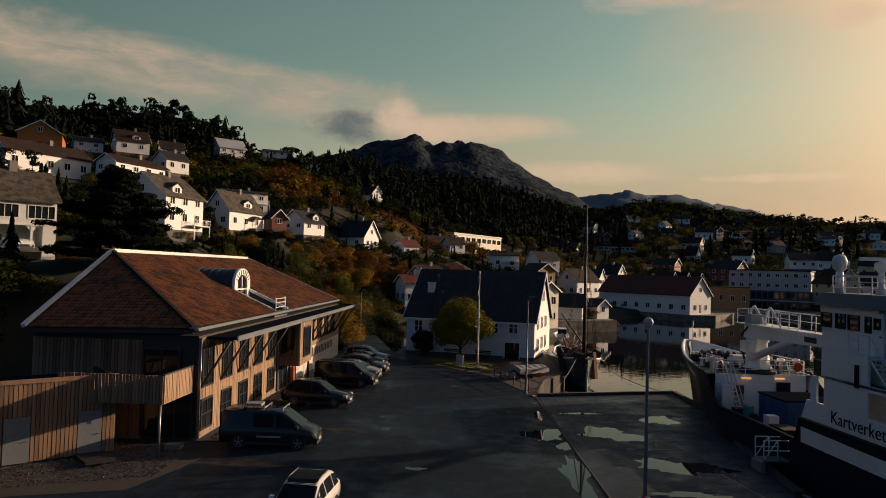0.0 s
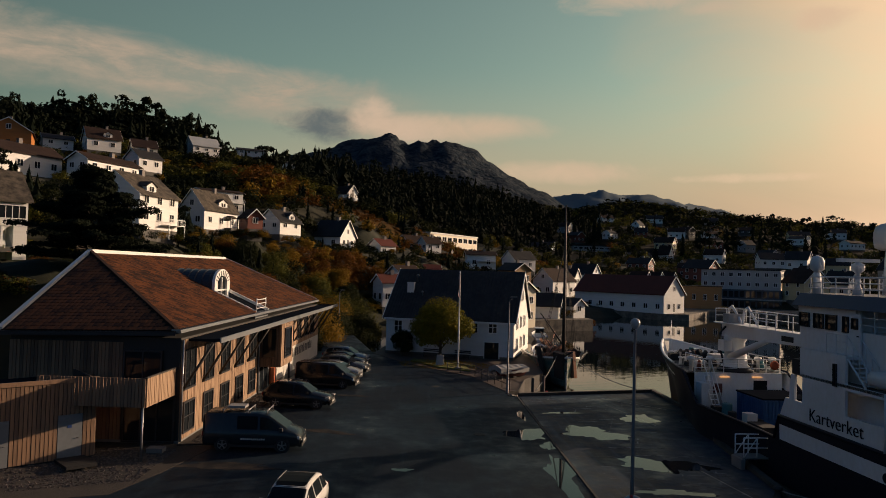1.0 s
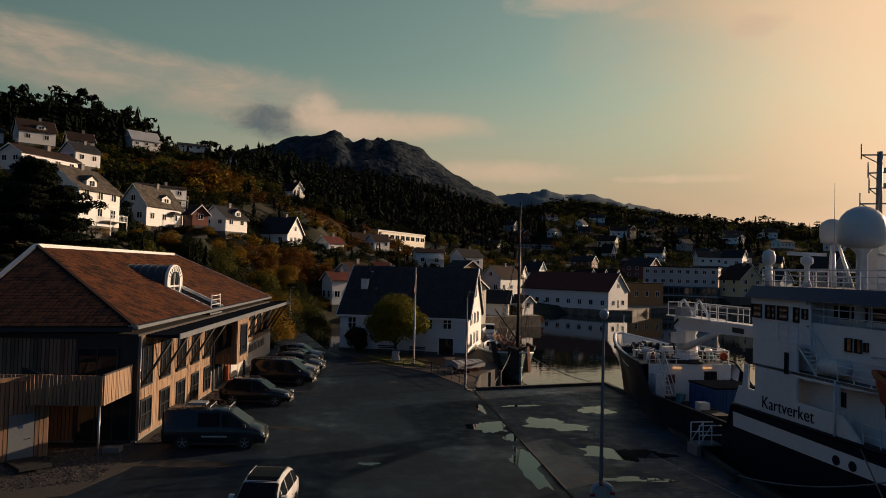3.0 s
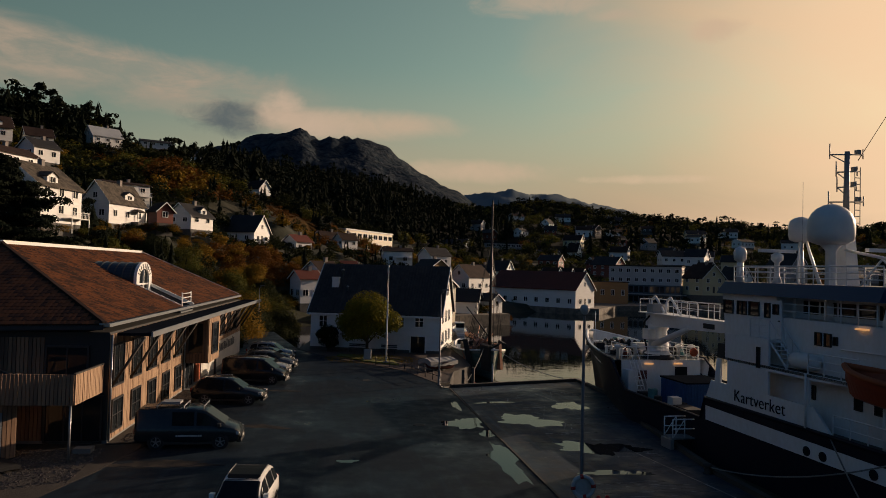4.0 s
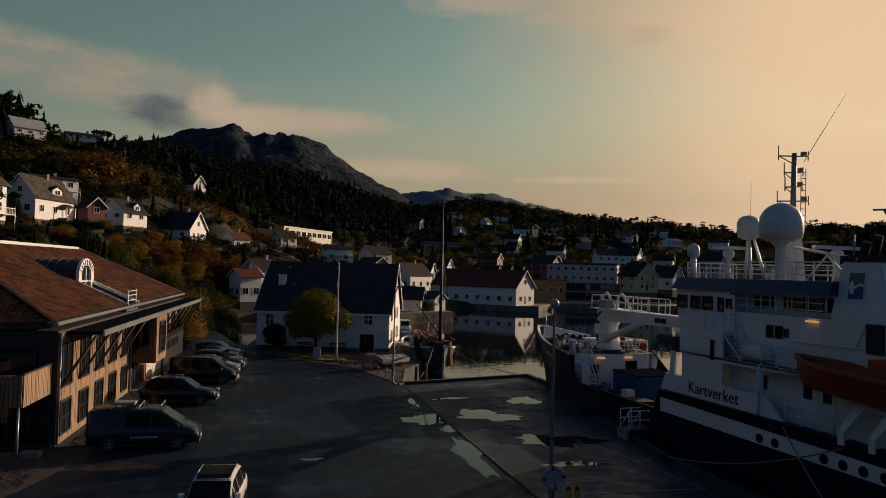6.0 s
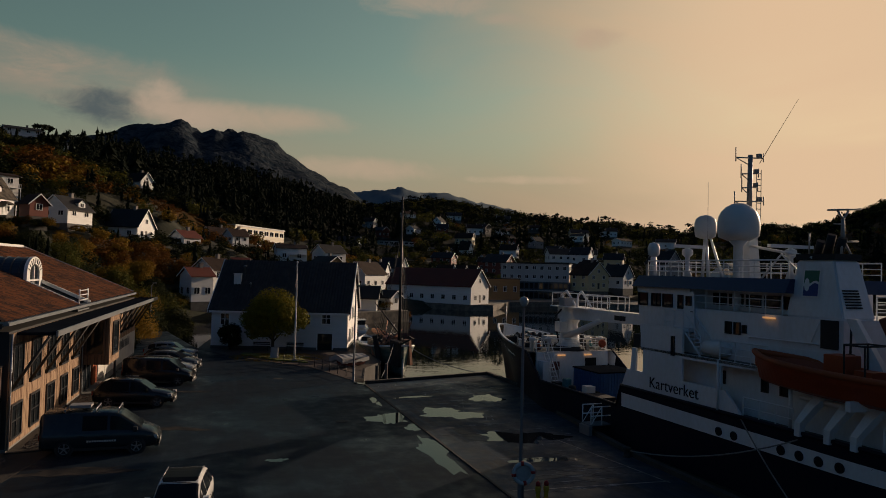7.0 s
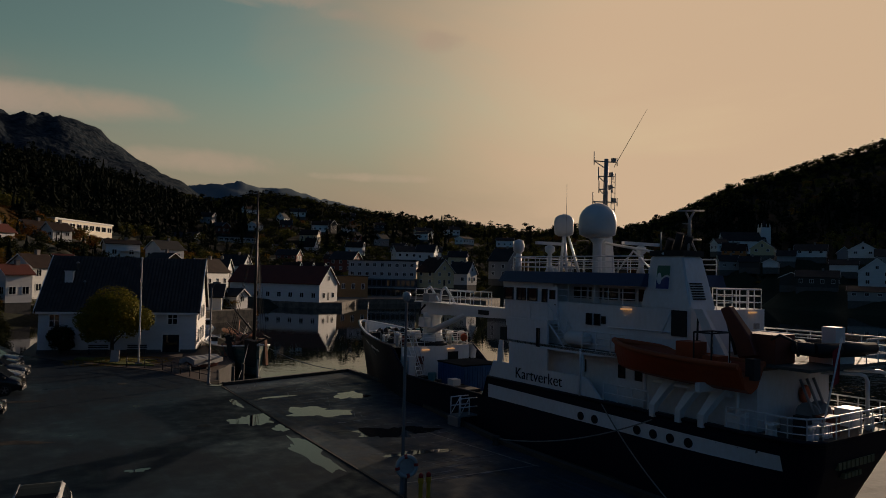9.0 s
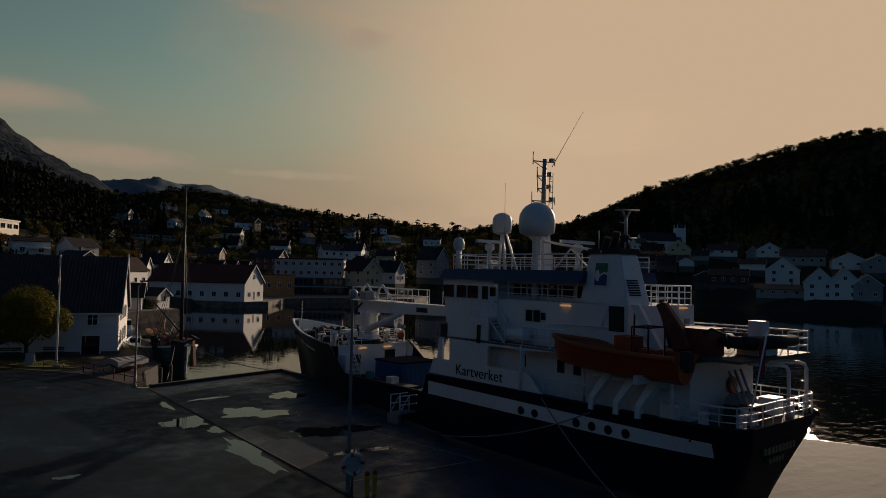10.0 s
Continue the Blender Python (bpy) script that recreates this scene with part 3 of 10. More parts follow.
house(282.2, 171.5, 19.2, -63, 12.0, 7.2, 2.5, 2.5, white_board, slate_roof, "white house with low dark roof across the harbour", 1)
house(286.9, 152.5, 18.8, 27, 12.8, 10.2, 2.7, 3.0, white_board, slate_roof, "white gabled house across the harbour", 1)
house(292.7, 163.0, 18.7, 27, 6.9, 5.5, 2.2, 2.5, grey_board, slate_roof, "small grey gabled house across the harbour", 0)
house(283.4, 137.0, 15.4, -63, 16.2, 9.7, 3.4, 2.9, grey_board, slate_roof, "long grey house across the harbour", 1)
house(282.4, 119.3, 13.9, 27, 14.6, 11.7, 3.0, 2.8, white_board, slate_roof, "white gabled house across the harbour", 1)
house(279.3, 107.9, 12.7, 27, 13.0, 10.4, 3.2, 3.0, grey_board, slate_roof, "grey gabled house across the harbour", 1)
house(253.2, 170.7, 14.2, 27, 6.9, 5.6, 1.5, 1.5, white_board, slate_roof, "small white house across the harbour", 0)
house(261.8, 146.5, 13.0, -63, 9.4, 5.7, 2.2, 1.7, white_board, slate_roof, "white house behind the wharf across the harbour", 1)
house(248.8, 128.1, 7.2, 27, 13.9, 11.1, 5.3, 4.4, white_board, slate_roof, "large white gabled house across the harbour", 2)
house(240.2, 144.1, 7.0, -63, 13.5, 8.1, 3.2, 2.3, dark_board, slate_roof, "long dark boarded store across the harbour", 1)
house(235.6, 109.2, 2.7, 27, 11.3, 9.1, 5.8, 4.5, white_board, slate_roof, "white gabled boathouse across the harbour", 2)
house(238.5, 102.6, 3.0, 27, 11.3, 9.1, 5.6, 4.5, white_board, slate_roof, "white gabled boathouse across the harbour", 2)
house(240.8, 96.7, 3.3, 27, 10.3, 8.2, 4.7, 3.2, grey_board, slate_roof, "pale gabled boathouse across the harbour", 1)
house(234.0, 119.8, 3.1, -63, 17.9, 10.7, 2.6, 1.5, grey_board, slate_roof, "low white quayside store across the harbour", 1)
house(273.1, 176.7, 17.2, -63, 7.0, 5.0, 2.1, 2.1, grey_board, slate_roof, "small grey house across the harbour", 1)
house(257.0, 183.0, 14.2, -63, 7.8, 5.0, 2.1, 2.1, dark_board, slate_roof, "dark wooden house across the harbour", 1)
house(240.4, 153.6, 7.4, 27, 10.0, 8.0, 2.4, 1.9, dark_board, brown_roof, "dark wooden boat store across the harbour", 0)


far_houses = random.Random(23)
for x, y, z in ((255, 192, 13), (276, 206, 19), (300, 230, 23), (150, 262, 8.5), (170, 275, 12), (188, 262, 11), (137, 250, 7), (205, 240, 9), (190, 228, 7)):
    house(x, y, z, far_houses.choice((-75, -60, -40, -15, 20)), far_houses.uniform(6, 8.5), far_houses.uniform(5, 6.5), far_houses.uniform(2.6, 4.2), far_houses.uniform(2.0, 3.0), far_houses.choice((white_board, white_board, grey_board, cream_board)), far_houses.choice((slate_roof, slate_roof, brown_roof)), "small wooden house on the far shore", 1)


for k in range(20):
    x, y = far_houses.uniform(52, 215), far_houses.uniform(285, 470)
    if min(math.hypot(x - q[0], y - q[1]) for q in PADS) < 16:
        continue
    house(x, y, raw_height(x, y) + 0.6, far_houses.choice((-60, -40, -15, 20, 45)), far_houses.uniform(7, 10), far_houses.uniform(5.5, 7), far_houses.uniform(2.6, 4.4), far_houses.uniform(1.8, 3.2), far_houses.choice((white_board, white_board, grey_board, red_board)), far_houses.choice((slate_roof, slate_roof, brown_roof)), "wooden house among the trees of the far slope", 1)

for k in range(16):
    x, y = far_houses.uniform(120, 300), far_houses.uniform(390, 540)
    if min(math.hypot(x - q[0], y - q[1]) for q in PADS) < 20:
        continue
    house(x, y, raw_height(x, y) + 2.2, far_houses.choice((-60, -40, -15, 20)), far_houses.uniform(8, 13), far_houses.uniform(6, 8), far_houses.uniform(2.6, 4.6), far_houses.uniform(1.6, 3.0), far_houses.choice((white_board, white_board, cream_board, dark_board)), far_houses.choice((slate_roof, brown_roof)), "white wooden house among trees on the far hill", 1)


def block_building(name, x, y, z, rz, L, W, H, wall, label, category, rows, cols, roof_mat, parapet=0.5, win=(1.5, 1.4)):
    """A flat-roofed building of several storeys; local y- is its front."""
    PADS.append((x, y, z - 0.1, 0.6 * max(L, W)))
    ob = thing(name, x, y, z, rz, label, category, "larger buildings of the town")
    part("wall", box(bmesh.new(), -L / 2, L / 2, -W / 2, W / 2, -3, H), wall, ob)
    bm = box(bmesh.new(), -L / 2 - 0.35, L / 2 + 0.35, -W / 2 - 0.35, W / 2 + 0.35, H + 0.003, H + parapet)
    part("roof", bm, roof_mat, ob)
    faces = ((pose(0, -W / 2, 0, 0, 0, 180), L, cols), (pose(L / 2, 0, 0, 0, 0, -90), W, max(2, int(cols * W / L))))
    for face, span, n in faces:
        for r in range(rows):
            for k in range(n):
                window(ob, face, -span / 2 + span * (k + 0.5) / n, H * (r + 0.55) / rows, min(win[0], span / n * 0.72), win[1], bars=1)
    return ob


block_building("school", 9.4, 284.0, 15.6, 57, 38, 12, 8.0, cream_white, "long cream two-storey school with rows of windows", "school", 2, 9, metal_roof, win=(3.2, 1.7))
block_building("terrace_block", 99.0, 394.0, 20.5, 2, 24, 9, 5.0, grey_board, "long low terraced block with dark balconies", "building", 2, 8, slate_roof, 0.7, (2.2, 1.1))
block_building("ochre_warehouse", 86.5, 211.0, -0.2, -22, 12.5, 8, 7.0, ochre_board, "windowed ochre wooden warehouse on the far quay", "warehouse", 1, 4, slate_roof, 0.25, (0.9, 1.6))
hotel_blue = material("hotel_blue", (0.045, 0.065, 0.085), 0.5, other=(0.03, 0.04, 0.055), scale=3, grain=6)
hotel = block_building("hotel", 108.0, 228.0, -0.3, -34, 24, 11, 12.6, hotel_white, "pale four-storey waterfront hotel with glazed lower floors", "hotel", 4, 9, slate_roof, 0.35, (1.1, 1.15))
for face, span in ((pose(0, -5.5, 0, 0, 0, 180), 24.0), (pose(12.0, 0, 0, 0, 0, -90), 11.0)):
    for z0, z1 in ((0.1, 2.95), (3.35, 6.3)):
        band = part("glazed_front", box(bmesh.new(), -span / 2, span / 2, 0.09, 0.5, z0, z1, face), hotel_blue, hotel, "blue-grey glazed storey")
        n = round(span / 1.7)
        for k in range(n):
            u = -span / 2 + span * (k + 0.5) / n
            part("pane", box(bmesh.new(), u - 0.62, u + 0.62, 0.45, 0.52, z0 + 0.5, z1 - 0.5, face), window_glass, band)
    part("balcony_edge", box(bmesh.new(), -span / 2 - 0.4, span / 2 + 0.4, 0.09, 1.7, 3.0, 3.3, face), hotel_white, hotel)
# the wharf house with the red roof, its gable to the water
house(57.0, 187.6, 0.2, -51, 28, 9.8, 4.9, 4.4, white_board, red_roof, "long white wharf house with rust-red tiled roof", 2, "wharf houses", False)

# the villa above the museum: a veranda under the upper storey, its long side to the harbour
PADS.append((-58.7, 82.8, 10.85, 15))
PADS.append((-50.0, 80.0, 10.3, 12))
PADS.append((-31.3, 64.8, 8.9, 8))
VILLA = thing("villa", -58.7, 82.8, 10.92, 46, "white wooden villa with slate roof and open veranda", "house", "houses of the town")
VL, VW, VE, VR = 20.0, 9.0, 5.8, 3.7
part("wall", gable_block(bmesh.new(), VL, VW, 2.72, VE, VR), white_board, VILLA, "white upper storey")
part("roof", gable_roof(bmesh.new(), VL, VW, VE, VR, 0.5, 0.22), grey_roof, VILLA, "mossy grey slate roof")
part("inner_wall", box(bmesh.new(), -VL / 2 + 0.1, VL / 2 - 0.1, -VW / 2 + 2.6, VW / 2 - 0.1, -1.5, 2.715), white_board, VILLA)
part("end_wall", box(bmesh.new(), VL / 2 - 1.5, VL / 2, -VW / 2, -VW / 2 + 2.595, -1.5, 2.715), white_board, VILLA)
part("veranda_floor", box(bmesh.new(), -VL / 2, VL / 2 - 1.505, -VW / 2 - 0.2, -VW / 2 + 2.59, -0.6, 0.05), stone, VILLA)
south_v = pose(0, -VW / 2, 0, 0, 0, 180)
for k in range(5):
    xv = VL / 2 - 2.7 - 4.0 * k
    post = part("post", box(bmesh.new(), xv - 0.13, xv + 0.13, -VW / 2 + 0.05, -VW / 2 + 0.31, 0.06, 2.715), trim_white, VILLA)
    for sg in (-1, 1):
        bm = bmesh.new()
        loft(bm, [[(xv + sg * 0.13, yy, 1.9), (xv + sg * 0.13, yy, 2.71), (xv + sg * 1.15, yy, 2.71), (xv + sg * 0.5, yy, 2.4)] for yy in (-VW / 2 + 0.1, -VW / 2 + 0.24)])
        bmesh.ops.recalc_face_normals(bm, faces=bm.faces[:])
        part("bracket", bm, trim_white, post)
    if k:
        bm = box(bmesh.new(), xv + 0.14, xv + 3.86, -VW / 2 + 0.12, -VW / 2 + 0.2, 0.85, 0.93)
        part("veranda_rail", bm, trim_white, VILLA)
    window(VILLA, south_v, -(xv + 1.0), 4.3, 2.9, 1.5, bars=3)
part("belt_board", box(bmesh.new(), -VL / 2, VL / 2, -VW / 2 - 0.09, -VW / 2 - 0.005, 2.6, 2.95), trim_white, VILLA)
part("door", box(bmesh.new(), 3.0, 4.1, -VW / 2 + 2.5, -VW / 2 + 2.595, 0.06, 2.1), dark_board, VILLA)
bm = box(bmesh.new(), 5.6, 6.5, -0.4, 0.4, VE + VR - 0.6, VE + VR + 1.3)
part("chimney", bm, chimney_stone, VILLA)
garden_bench = thing("bench", -49.6, 82.6, 10.75, 46, "white slatted garden bench on the veranda terrace", "bench")
part("seat", box(bmesh.new(), -0.9, 0.9, -0.25, 0.25, 0.4, 0.46), trim_white, garden_bench)
part("backrest", box(bmesh.new(), -0.9, 0.9, 0.2, 0.25, 0.46, 0.9), trim_white, garden_bench)
for e in (-0.8, 0.8):
    part("leg", box(bmesh.new(), e - 0.04, e + 0.04, -0.22, 0.22, 0, 0.4), trim_white, garden_bench)

# the church across the harbour
CHURCH = thing("church", 353.0, 255.0, 25.0, -35, "white church with tower and small spires above the town", "church")
PADS.append((353.0, 255.0, 24.9, 14))
part("nave", gable_block(bmesh.new(), 24, 10, -3, 6, 5), white_board, CHURCH)
part("roof", gable_roof(bmesh.new(), 24, 10, 6, 5), slate_roof, CHURCH)
tower = part("tower", box(bmesh.new(), 10, 15.5, -2.8, 2.8, -3, 14), white_board, CHURCH)
part("spire", loft(bmesh.new(), [[(11.5, -1.3, 14), (14, -1.3, 14), (14, 1.3, 14), (11.5, 1.3, 14)], [(12.7, -0.05, 19), (12.8, -0.05, 19), (12.8, 0.05, 19), (12.7, 0.05, 19)]]), slate_roof, tower)
for dx in (10.4, 15.1):
    for dy in (-2.4, 2.4):
        part("pinnacle", rod(bmesh.new(), (dx, dy, 14), (dx, dy, 16.5), 0.4, 0.05, n=4), white_board, tower)


# ---- ground, water and quay ----
soil = material("soil", (0.014, 0.020, 0.007), 0.95, other=(0.030, 0.024, 0.009), scale=14, grain=0.8, mix=0.8, bump=0.15)
# aerial haze is put into these colours: bluish rock, paler blue-grey far ridge
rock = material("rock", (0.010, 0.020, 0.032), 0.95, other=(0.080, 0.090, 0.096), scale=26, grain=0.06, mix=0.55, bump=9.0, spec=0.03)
hazy_far_rock = material("hazy_far_rock", (0.15, 0.19, 0.21), 0.95, other=(0.10, 0.14, 0.165), scale=120, grain=0.012, mix=0.8, bump=4.0, spec=0.05)

# woodland ground; shade between far trees and of the unlit hill is in its colour
shaded_forest_floor = material("shaded_forest_floor", (0.007, 0.009, 0.006), 0.95, other=(0.012, 0.011, 0.006), scale=10, grain=0.8, mix=0.8, spec=0.1)

garden_grass = material("garden_grass", (0.035, 0.055, 0.010), 0.95, other=(0.07, 0.08, 0.016), scale=4, grain=1.5, mix=0.7, bump=0.05, spec=0.05)
dry_grass = material("dry_grass", (0.085, 0.042, 0.010), 0.95, other=(0.035, 0.024, 0.008), scale=5, grain=0.7, mix=0.8, bump=0.2, spec=0.05)


def build_ground():
    rings, r = [], 2.0
    while r < 4700:
        rings.append(r)
        r += max(2.2, r * 0.022) if r < 700 else r * (0.03 if r < 1700 else 0.018)
    turns, k = [], -180.0
    while k < 180:
        turns.append(radians(k))
        k += 0.4 if -48 < k < 66 else 1.6
    n = len(turns)
    verts = [(MIDDLE.x, MIDDLE.y, -4.0)]
    for r in rings:
        for k in range(n):
            a = turns[k]
            x, y = MIDDLE.x + r * math.sin(a), MIDDLE.y + r * math.cos(a)
            verts.append((x, y, height(x, y)))
    faces = [(0, 1 + (k + 1) % n, 1 + k) for k in range(n)]
    for i in range(len(rings) - 1):
        o = 1 + i * n
        faces += [(o + k, o + (k + 1) % n, o + n + (k + 1) % n, o + n + k) for k in range(n)]
    me = bpy.data.meshes.new("ground")
    me.from_pydata(verts, [], faces)
    me.materials.append(soil)
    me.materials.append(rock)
    me.materials.append(shaded_forest_floor)
    me.materials.append(hazy_far_rock)
    me.materials.append(garden_grass)
    me.materials.append(dry_grass)
    for p in me.polygons:
        p.use_smooth = True
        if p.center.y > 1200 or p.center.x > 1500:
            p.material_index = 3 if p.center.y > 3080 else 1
        elif math.hypot(p.center.x + 45, (p.center.y - 77) * 1.2) < 13:
            p.material_index = 4
        elif math.hypot(p.center.x + 27, p.center.y - 244) < 26:
            p.material_index = 5
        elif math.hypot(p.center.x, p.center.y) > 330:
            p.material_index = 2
    me.update()
    return tagged(new("ground", me), "grassy hillside with autumn scrub, rising to bare rock", "ground", kind="structure")


ground = build_ground()

sea = bpy.data.materials.new("sea_water")
sea.use_nodes = True
sn, sl = sea.node_tree.nodes, sea.node_tree.links
sb = sn["Principled BSDF"]
sb.inputs["Base Color"].default_value, sb.inputs["Roughness"].default_value, sb.inputs["IOR"].default_value = (0.006, 0.010, 0.012, 1), 0.012, 1.33
stc = sn.new("ShaderNodeTexCoord")
smap = sn.new("ShaderNodeMapping")
smap.inputs["Scale"].default_value = (1.0, 2.2, 1.0)
smap.inputs["Rotation"].default_value = (0, 0, 0.5)
sl.new(stc.outputs["Object"], smap.inputs[0])
s1, s2 = sn.new("ShaderNodeTexNoise"), sn.new("ShaderNodeTexNoise")
for t, s in ((s1, 0.55), (s2, 0.05)):
    t.inputs["Scale"].default_value, t.inputs["Detail"].default_value = s, 3.0
    sl.new(smap.outputs[0], t.inputs["Vector"])
sm = sn.new("ShaderNodeMath")
sm.operation = "MULTIPLY"
sl.new(s1.outputs["Fac"], sm.inputs[0])
sl.new(s2.outputs["Fac"], sm.inputs[1])
# calm in the sheltered basin, breezier towards the open harbour
split = sn.new("ShaderNodeSeparateXYZ")
sl.new(stc.outputs["Object"], split.inputs[0])
breeze = sn.new("ShaderNodeMapRange")
breeze.inputs[1].default_value, breeze.inputs[2].default_value, breeze.inputs[3].default_value, breeze.inputs[4].default_value = 70.0, 35.0, 0.10, 0.9
sl.new(split.outputs["Y"], breeze.inputs[0])
ripple = sn.new("ShaderNodeMath")
ripple.operation = "MULTIPLY"
sl.new(sm.outputs[0], ripple.inputs[0])
sl.new(breeze.outputs[0], ripple.inputs[1])
sbp = sn.new("ShaderNodeBump")
sbp.inputs["Distance"].default_value, sbp.inputs["Strength"].default_value = 0.11, 1.0
sl.new(ripple.outputs[0], sbp.inputs["Height"])
sl.new(sbp.outputs[0], sb.inputs["Normal"])
# a rough patch added astern of the ship to spread the sun's glint
def sea_range(value, a, b, c, d):
    n = sn.new("ShaderNodeMapRange")
    n.inputs[1].default_value, n.inputs[2].default_value, n.inputs[3].default_value, n.inputs[4].default_value = a, b, c, d
    sl.new(value, n.inputs[0])
    return n.outputs[0]


seaward = sn.new("ShaderNodeVectorMath")
seaward.operation = "DOT_PRODUCT"
sl.new(stc.outputs["Object"], seaward.inputs[0])
seaward.inputs[1].default_value = (0.92, 0.39, 0.0)
patch = sn.new("ShaderNodeMath")
patch.operation = "MULTIPLY"
sl.new(sea_range(seaward.outputs["Value"], 46.05, 46.0, 0.0, 0.78), patch.inputs[0])
sl.new(sea_range(split.outputs["Y"], 42.0, 30.0, 0.0, 1.0), patch.inputs[1])
gloss = sn.new("ShaderNodeMath")
sl.new(patch.outputs[0], gloss.inputs[0])
gloss.inputs[1].default_value = 0.012
sl.new(gloss.outputs[0], sb.inputs["Roughness"])
bm = bmesh.new()
quad(bm, (-40, -400, WATER), (600, -400, WATER), (600, 420, WATER), (-40, 420, WATER))
struct("water", bm, sea, "calm dark harbour water with faint ripples", "water")


def wet_ground(name, dry, stain, damp, spec, streak):
    """Worn paving: broad damp fields, mid-sized stains, drawn-out tyre streaks and fine grit. damp: a lighter tone with
    the sky's sheen put into the colour.
    """
    m = bpy.data.materials.new(name)
    m.use_nodes = True
    n, l = m.node_tree.nodes, m.node_tree.links
    b = n["Principled BSDF"]
    b.inputs["Specular IOR Level"].default_value = spec
    pos = n.new("ShaderNodeTexCoord").outputs["Object"]

    def cloudy(scale, detail, stretch=(1, 1, 1), turn=0.0, rough=0.6):
        mp = n.new("ShaderNodeMapping")
        mp.inputs["Scale"].default_value, mp.inputs["Rotation"].default_value = stretch, (0, 0, turn)
        l.new(pos, mp.inputs[0])
        t = n.new("ShaderNodeTexNoise")
        t.inputs["Scale"].default_value, t.inputs["Detail"].default_value, t.inputs["Roughness"].default_value = scale, detail, rough
        l.new(mp.outputs[0], t.inputs["Vector"])
        return t.outputs["Fac"]

    def span(v, a, b2, c, d):
        r = n.new("ShaderNodeMapRange")
        r.inputs[1].default_value, r.inputs[2].default_value, r.inputs[3].default_value, r.inputs[4].default_value = a, b2, c, d
        l.new(v, r.inputs[0])
        return r.outputs[0]

    def blend(fac, x, y):
        k = n.new("ShaderNodeMix")
        k.data_type = "RGBA"
        l.new(fac, k.inputs[0])
        for sock, v in ((k.inputs[6], x), (k.inputs[7], y)):
            if isinstance(v, tuple):
                sock.default_value = (*v, 1)
            else:
                l.new(v, sock)
        return k.outputs[2]

    fields, stains, grit = cloudy(0.16, 5.0), cloudy(0.9, 7.0), cloudy(9.0, 4.0)
    lines = cloudy(0.5, 6.0, (6.0, 0.25, 1), streak)
    col = blend(span(stains, 0.38, 0.66, 0.0, 1.0), dry, stain)
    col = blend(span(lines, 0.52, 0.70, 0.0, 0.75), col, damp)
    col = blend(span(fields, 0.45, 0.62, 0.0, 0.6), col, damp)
    col = blend(span(grit, 0.58, 0.8, 0.0, 0.5), col, tuple(c * 2.6 for c in dry))
    l.new(col, b.inputs["Base Color"])
    wet = n.new("ShaderNodeMath")
    wet.operation = "MULTIPLY_ADD"
    l.new(span(fields, 0.40, 0.64, 0.0, -0.28), wet.inputs[0])
    wet.inputs[1].default_value = 1.0
    l.new(span(stains, 0.35, 0.65, 0.85, 0.52), wet.inputs[2])
    l.new(wet.outputs[0], b.inputs["Roughness"])
    bp = n.new("ShaderNodeBump")
    bp.inputs["Distance"].default_value = 0.004
    l.new(grit, bp.inputs["Height"])
    l.new(bp.outputs[0], b.inputs["Normal"])
    return m


# blue of the reflected sky is mixed into these base colours
asphalt = wet_ground("asphalt", (0.015, 0.024, 0.034), (0.009, 0.013, 0.019), (0.022, 0.036, 0.050), 0.07, 0.35)
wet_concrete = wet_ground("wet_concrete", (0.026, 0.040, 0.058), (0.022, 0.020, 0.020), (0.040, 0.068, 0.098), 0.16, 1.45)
paver = material("paver", (0.075, 0.05, 0.037), 0.8, other=(0.045, 0.034, 0.028), scale=1.5, grain=10, bump=0.006)
grass = material("grass", (0.12, 0.135, 0.02), 0.9, other=(0.2, 0.16, 0.03), scale=1.6, grain=14, bump=0.03)
gravel = material("gravel", (0.045, 0.037, 0.03), 0.9, other=(0.014, 0.012, 0.010), scale=0.6, grain=22, mix=0.3, bump=0.03)
timber = material("timber", (0.035, 0.03, 0.026), 0.8, other=(0.07, 0.06, 0.05), scale=1.0, grain=12, bump=0.01)
puddle_water = material("puddle_water", (0.012, 0.015, 0.020), 0.03, scale=3, grain=2, mix=0.2, spec=0.17)
quay_stone = material("quay_stone", (0.20, 0.17, 0.13), 0.85, other=(0.08, 0.07, 0.06), scale=1.2, grain=3, mix=0.9, bump=0.05)
line_paint = material("line_paint", (0.34, 0.33, 0.31), 0.6, other=(0.12, 0.12, 0.12), scale=0.5, grain=8, mix=1.2)


def sheet(name, pts, z0, z1, mat, label, category):
    bm = prism(bmesh.new(), pts, z0, z1)
    bmesh.ops.recalc_face_normals(bm, faces=bm.faces[:])
    return struct(name, bm, mat, label, category)


sheet("road", [(-45, -90), (16.0, -90), (16.0, 30), (17.2, 40), (19.2, 46.5), (19.2, 57.0), (7.4, 53.7), (6.9, 55.6), (4.7, 63.2), (-1.2, 70.9), (-5.2, 79), (-9.4, 100), (-13, 132), (-17, 132), (-13.5, 100), (-11.2, 80), (-11.2, 37), (-13, 30), (-24, 27), (-45, 30)],
      -4.0, 0.0, asphalt, "dark damp asphalt yard with worn patches", "road")
sheet("pavement_plaza", [(6.9, 55.6), (7.8, 56.2), (9.2, 62), (11.6, 66), (13.0, 82), (12, 92), (-3.5, 92), (-5.2, 79), (-1.2, 70.9), (4.7, 63.2)], -4.0, 0.03, paver, "brown paved forecourt of the boathouse", "pavement")
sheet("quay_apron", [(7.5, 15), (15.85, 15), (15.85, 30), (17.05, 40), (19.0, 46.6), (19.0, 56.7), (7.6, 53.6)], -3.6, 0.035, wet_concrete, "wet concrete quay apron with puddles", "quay")
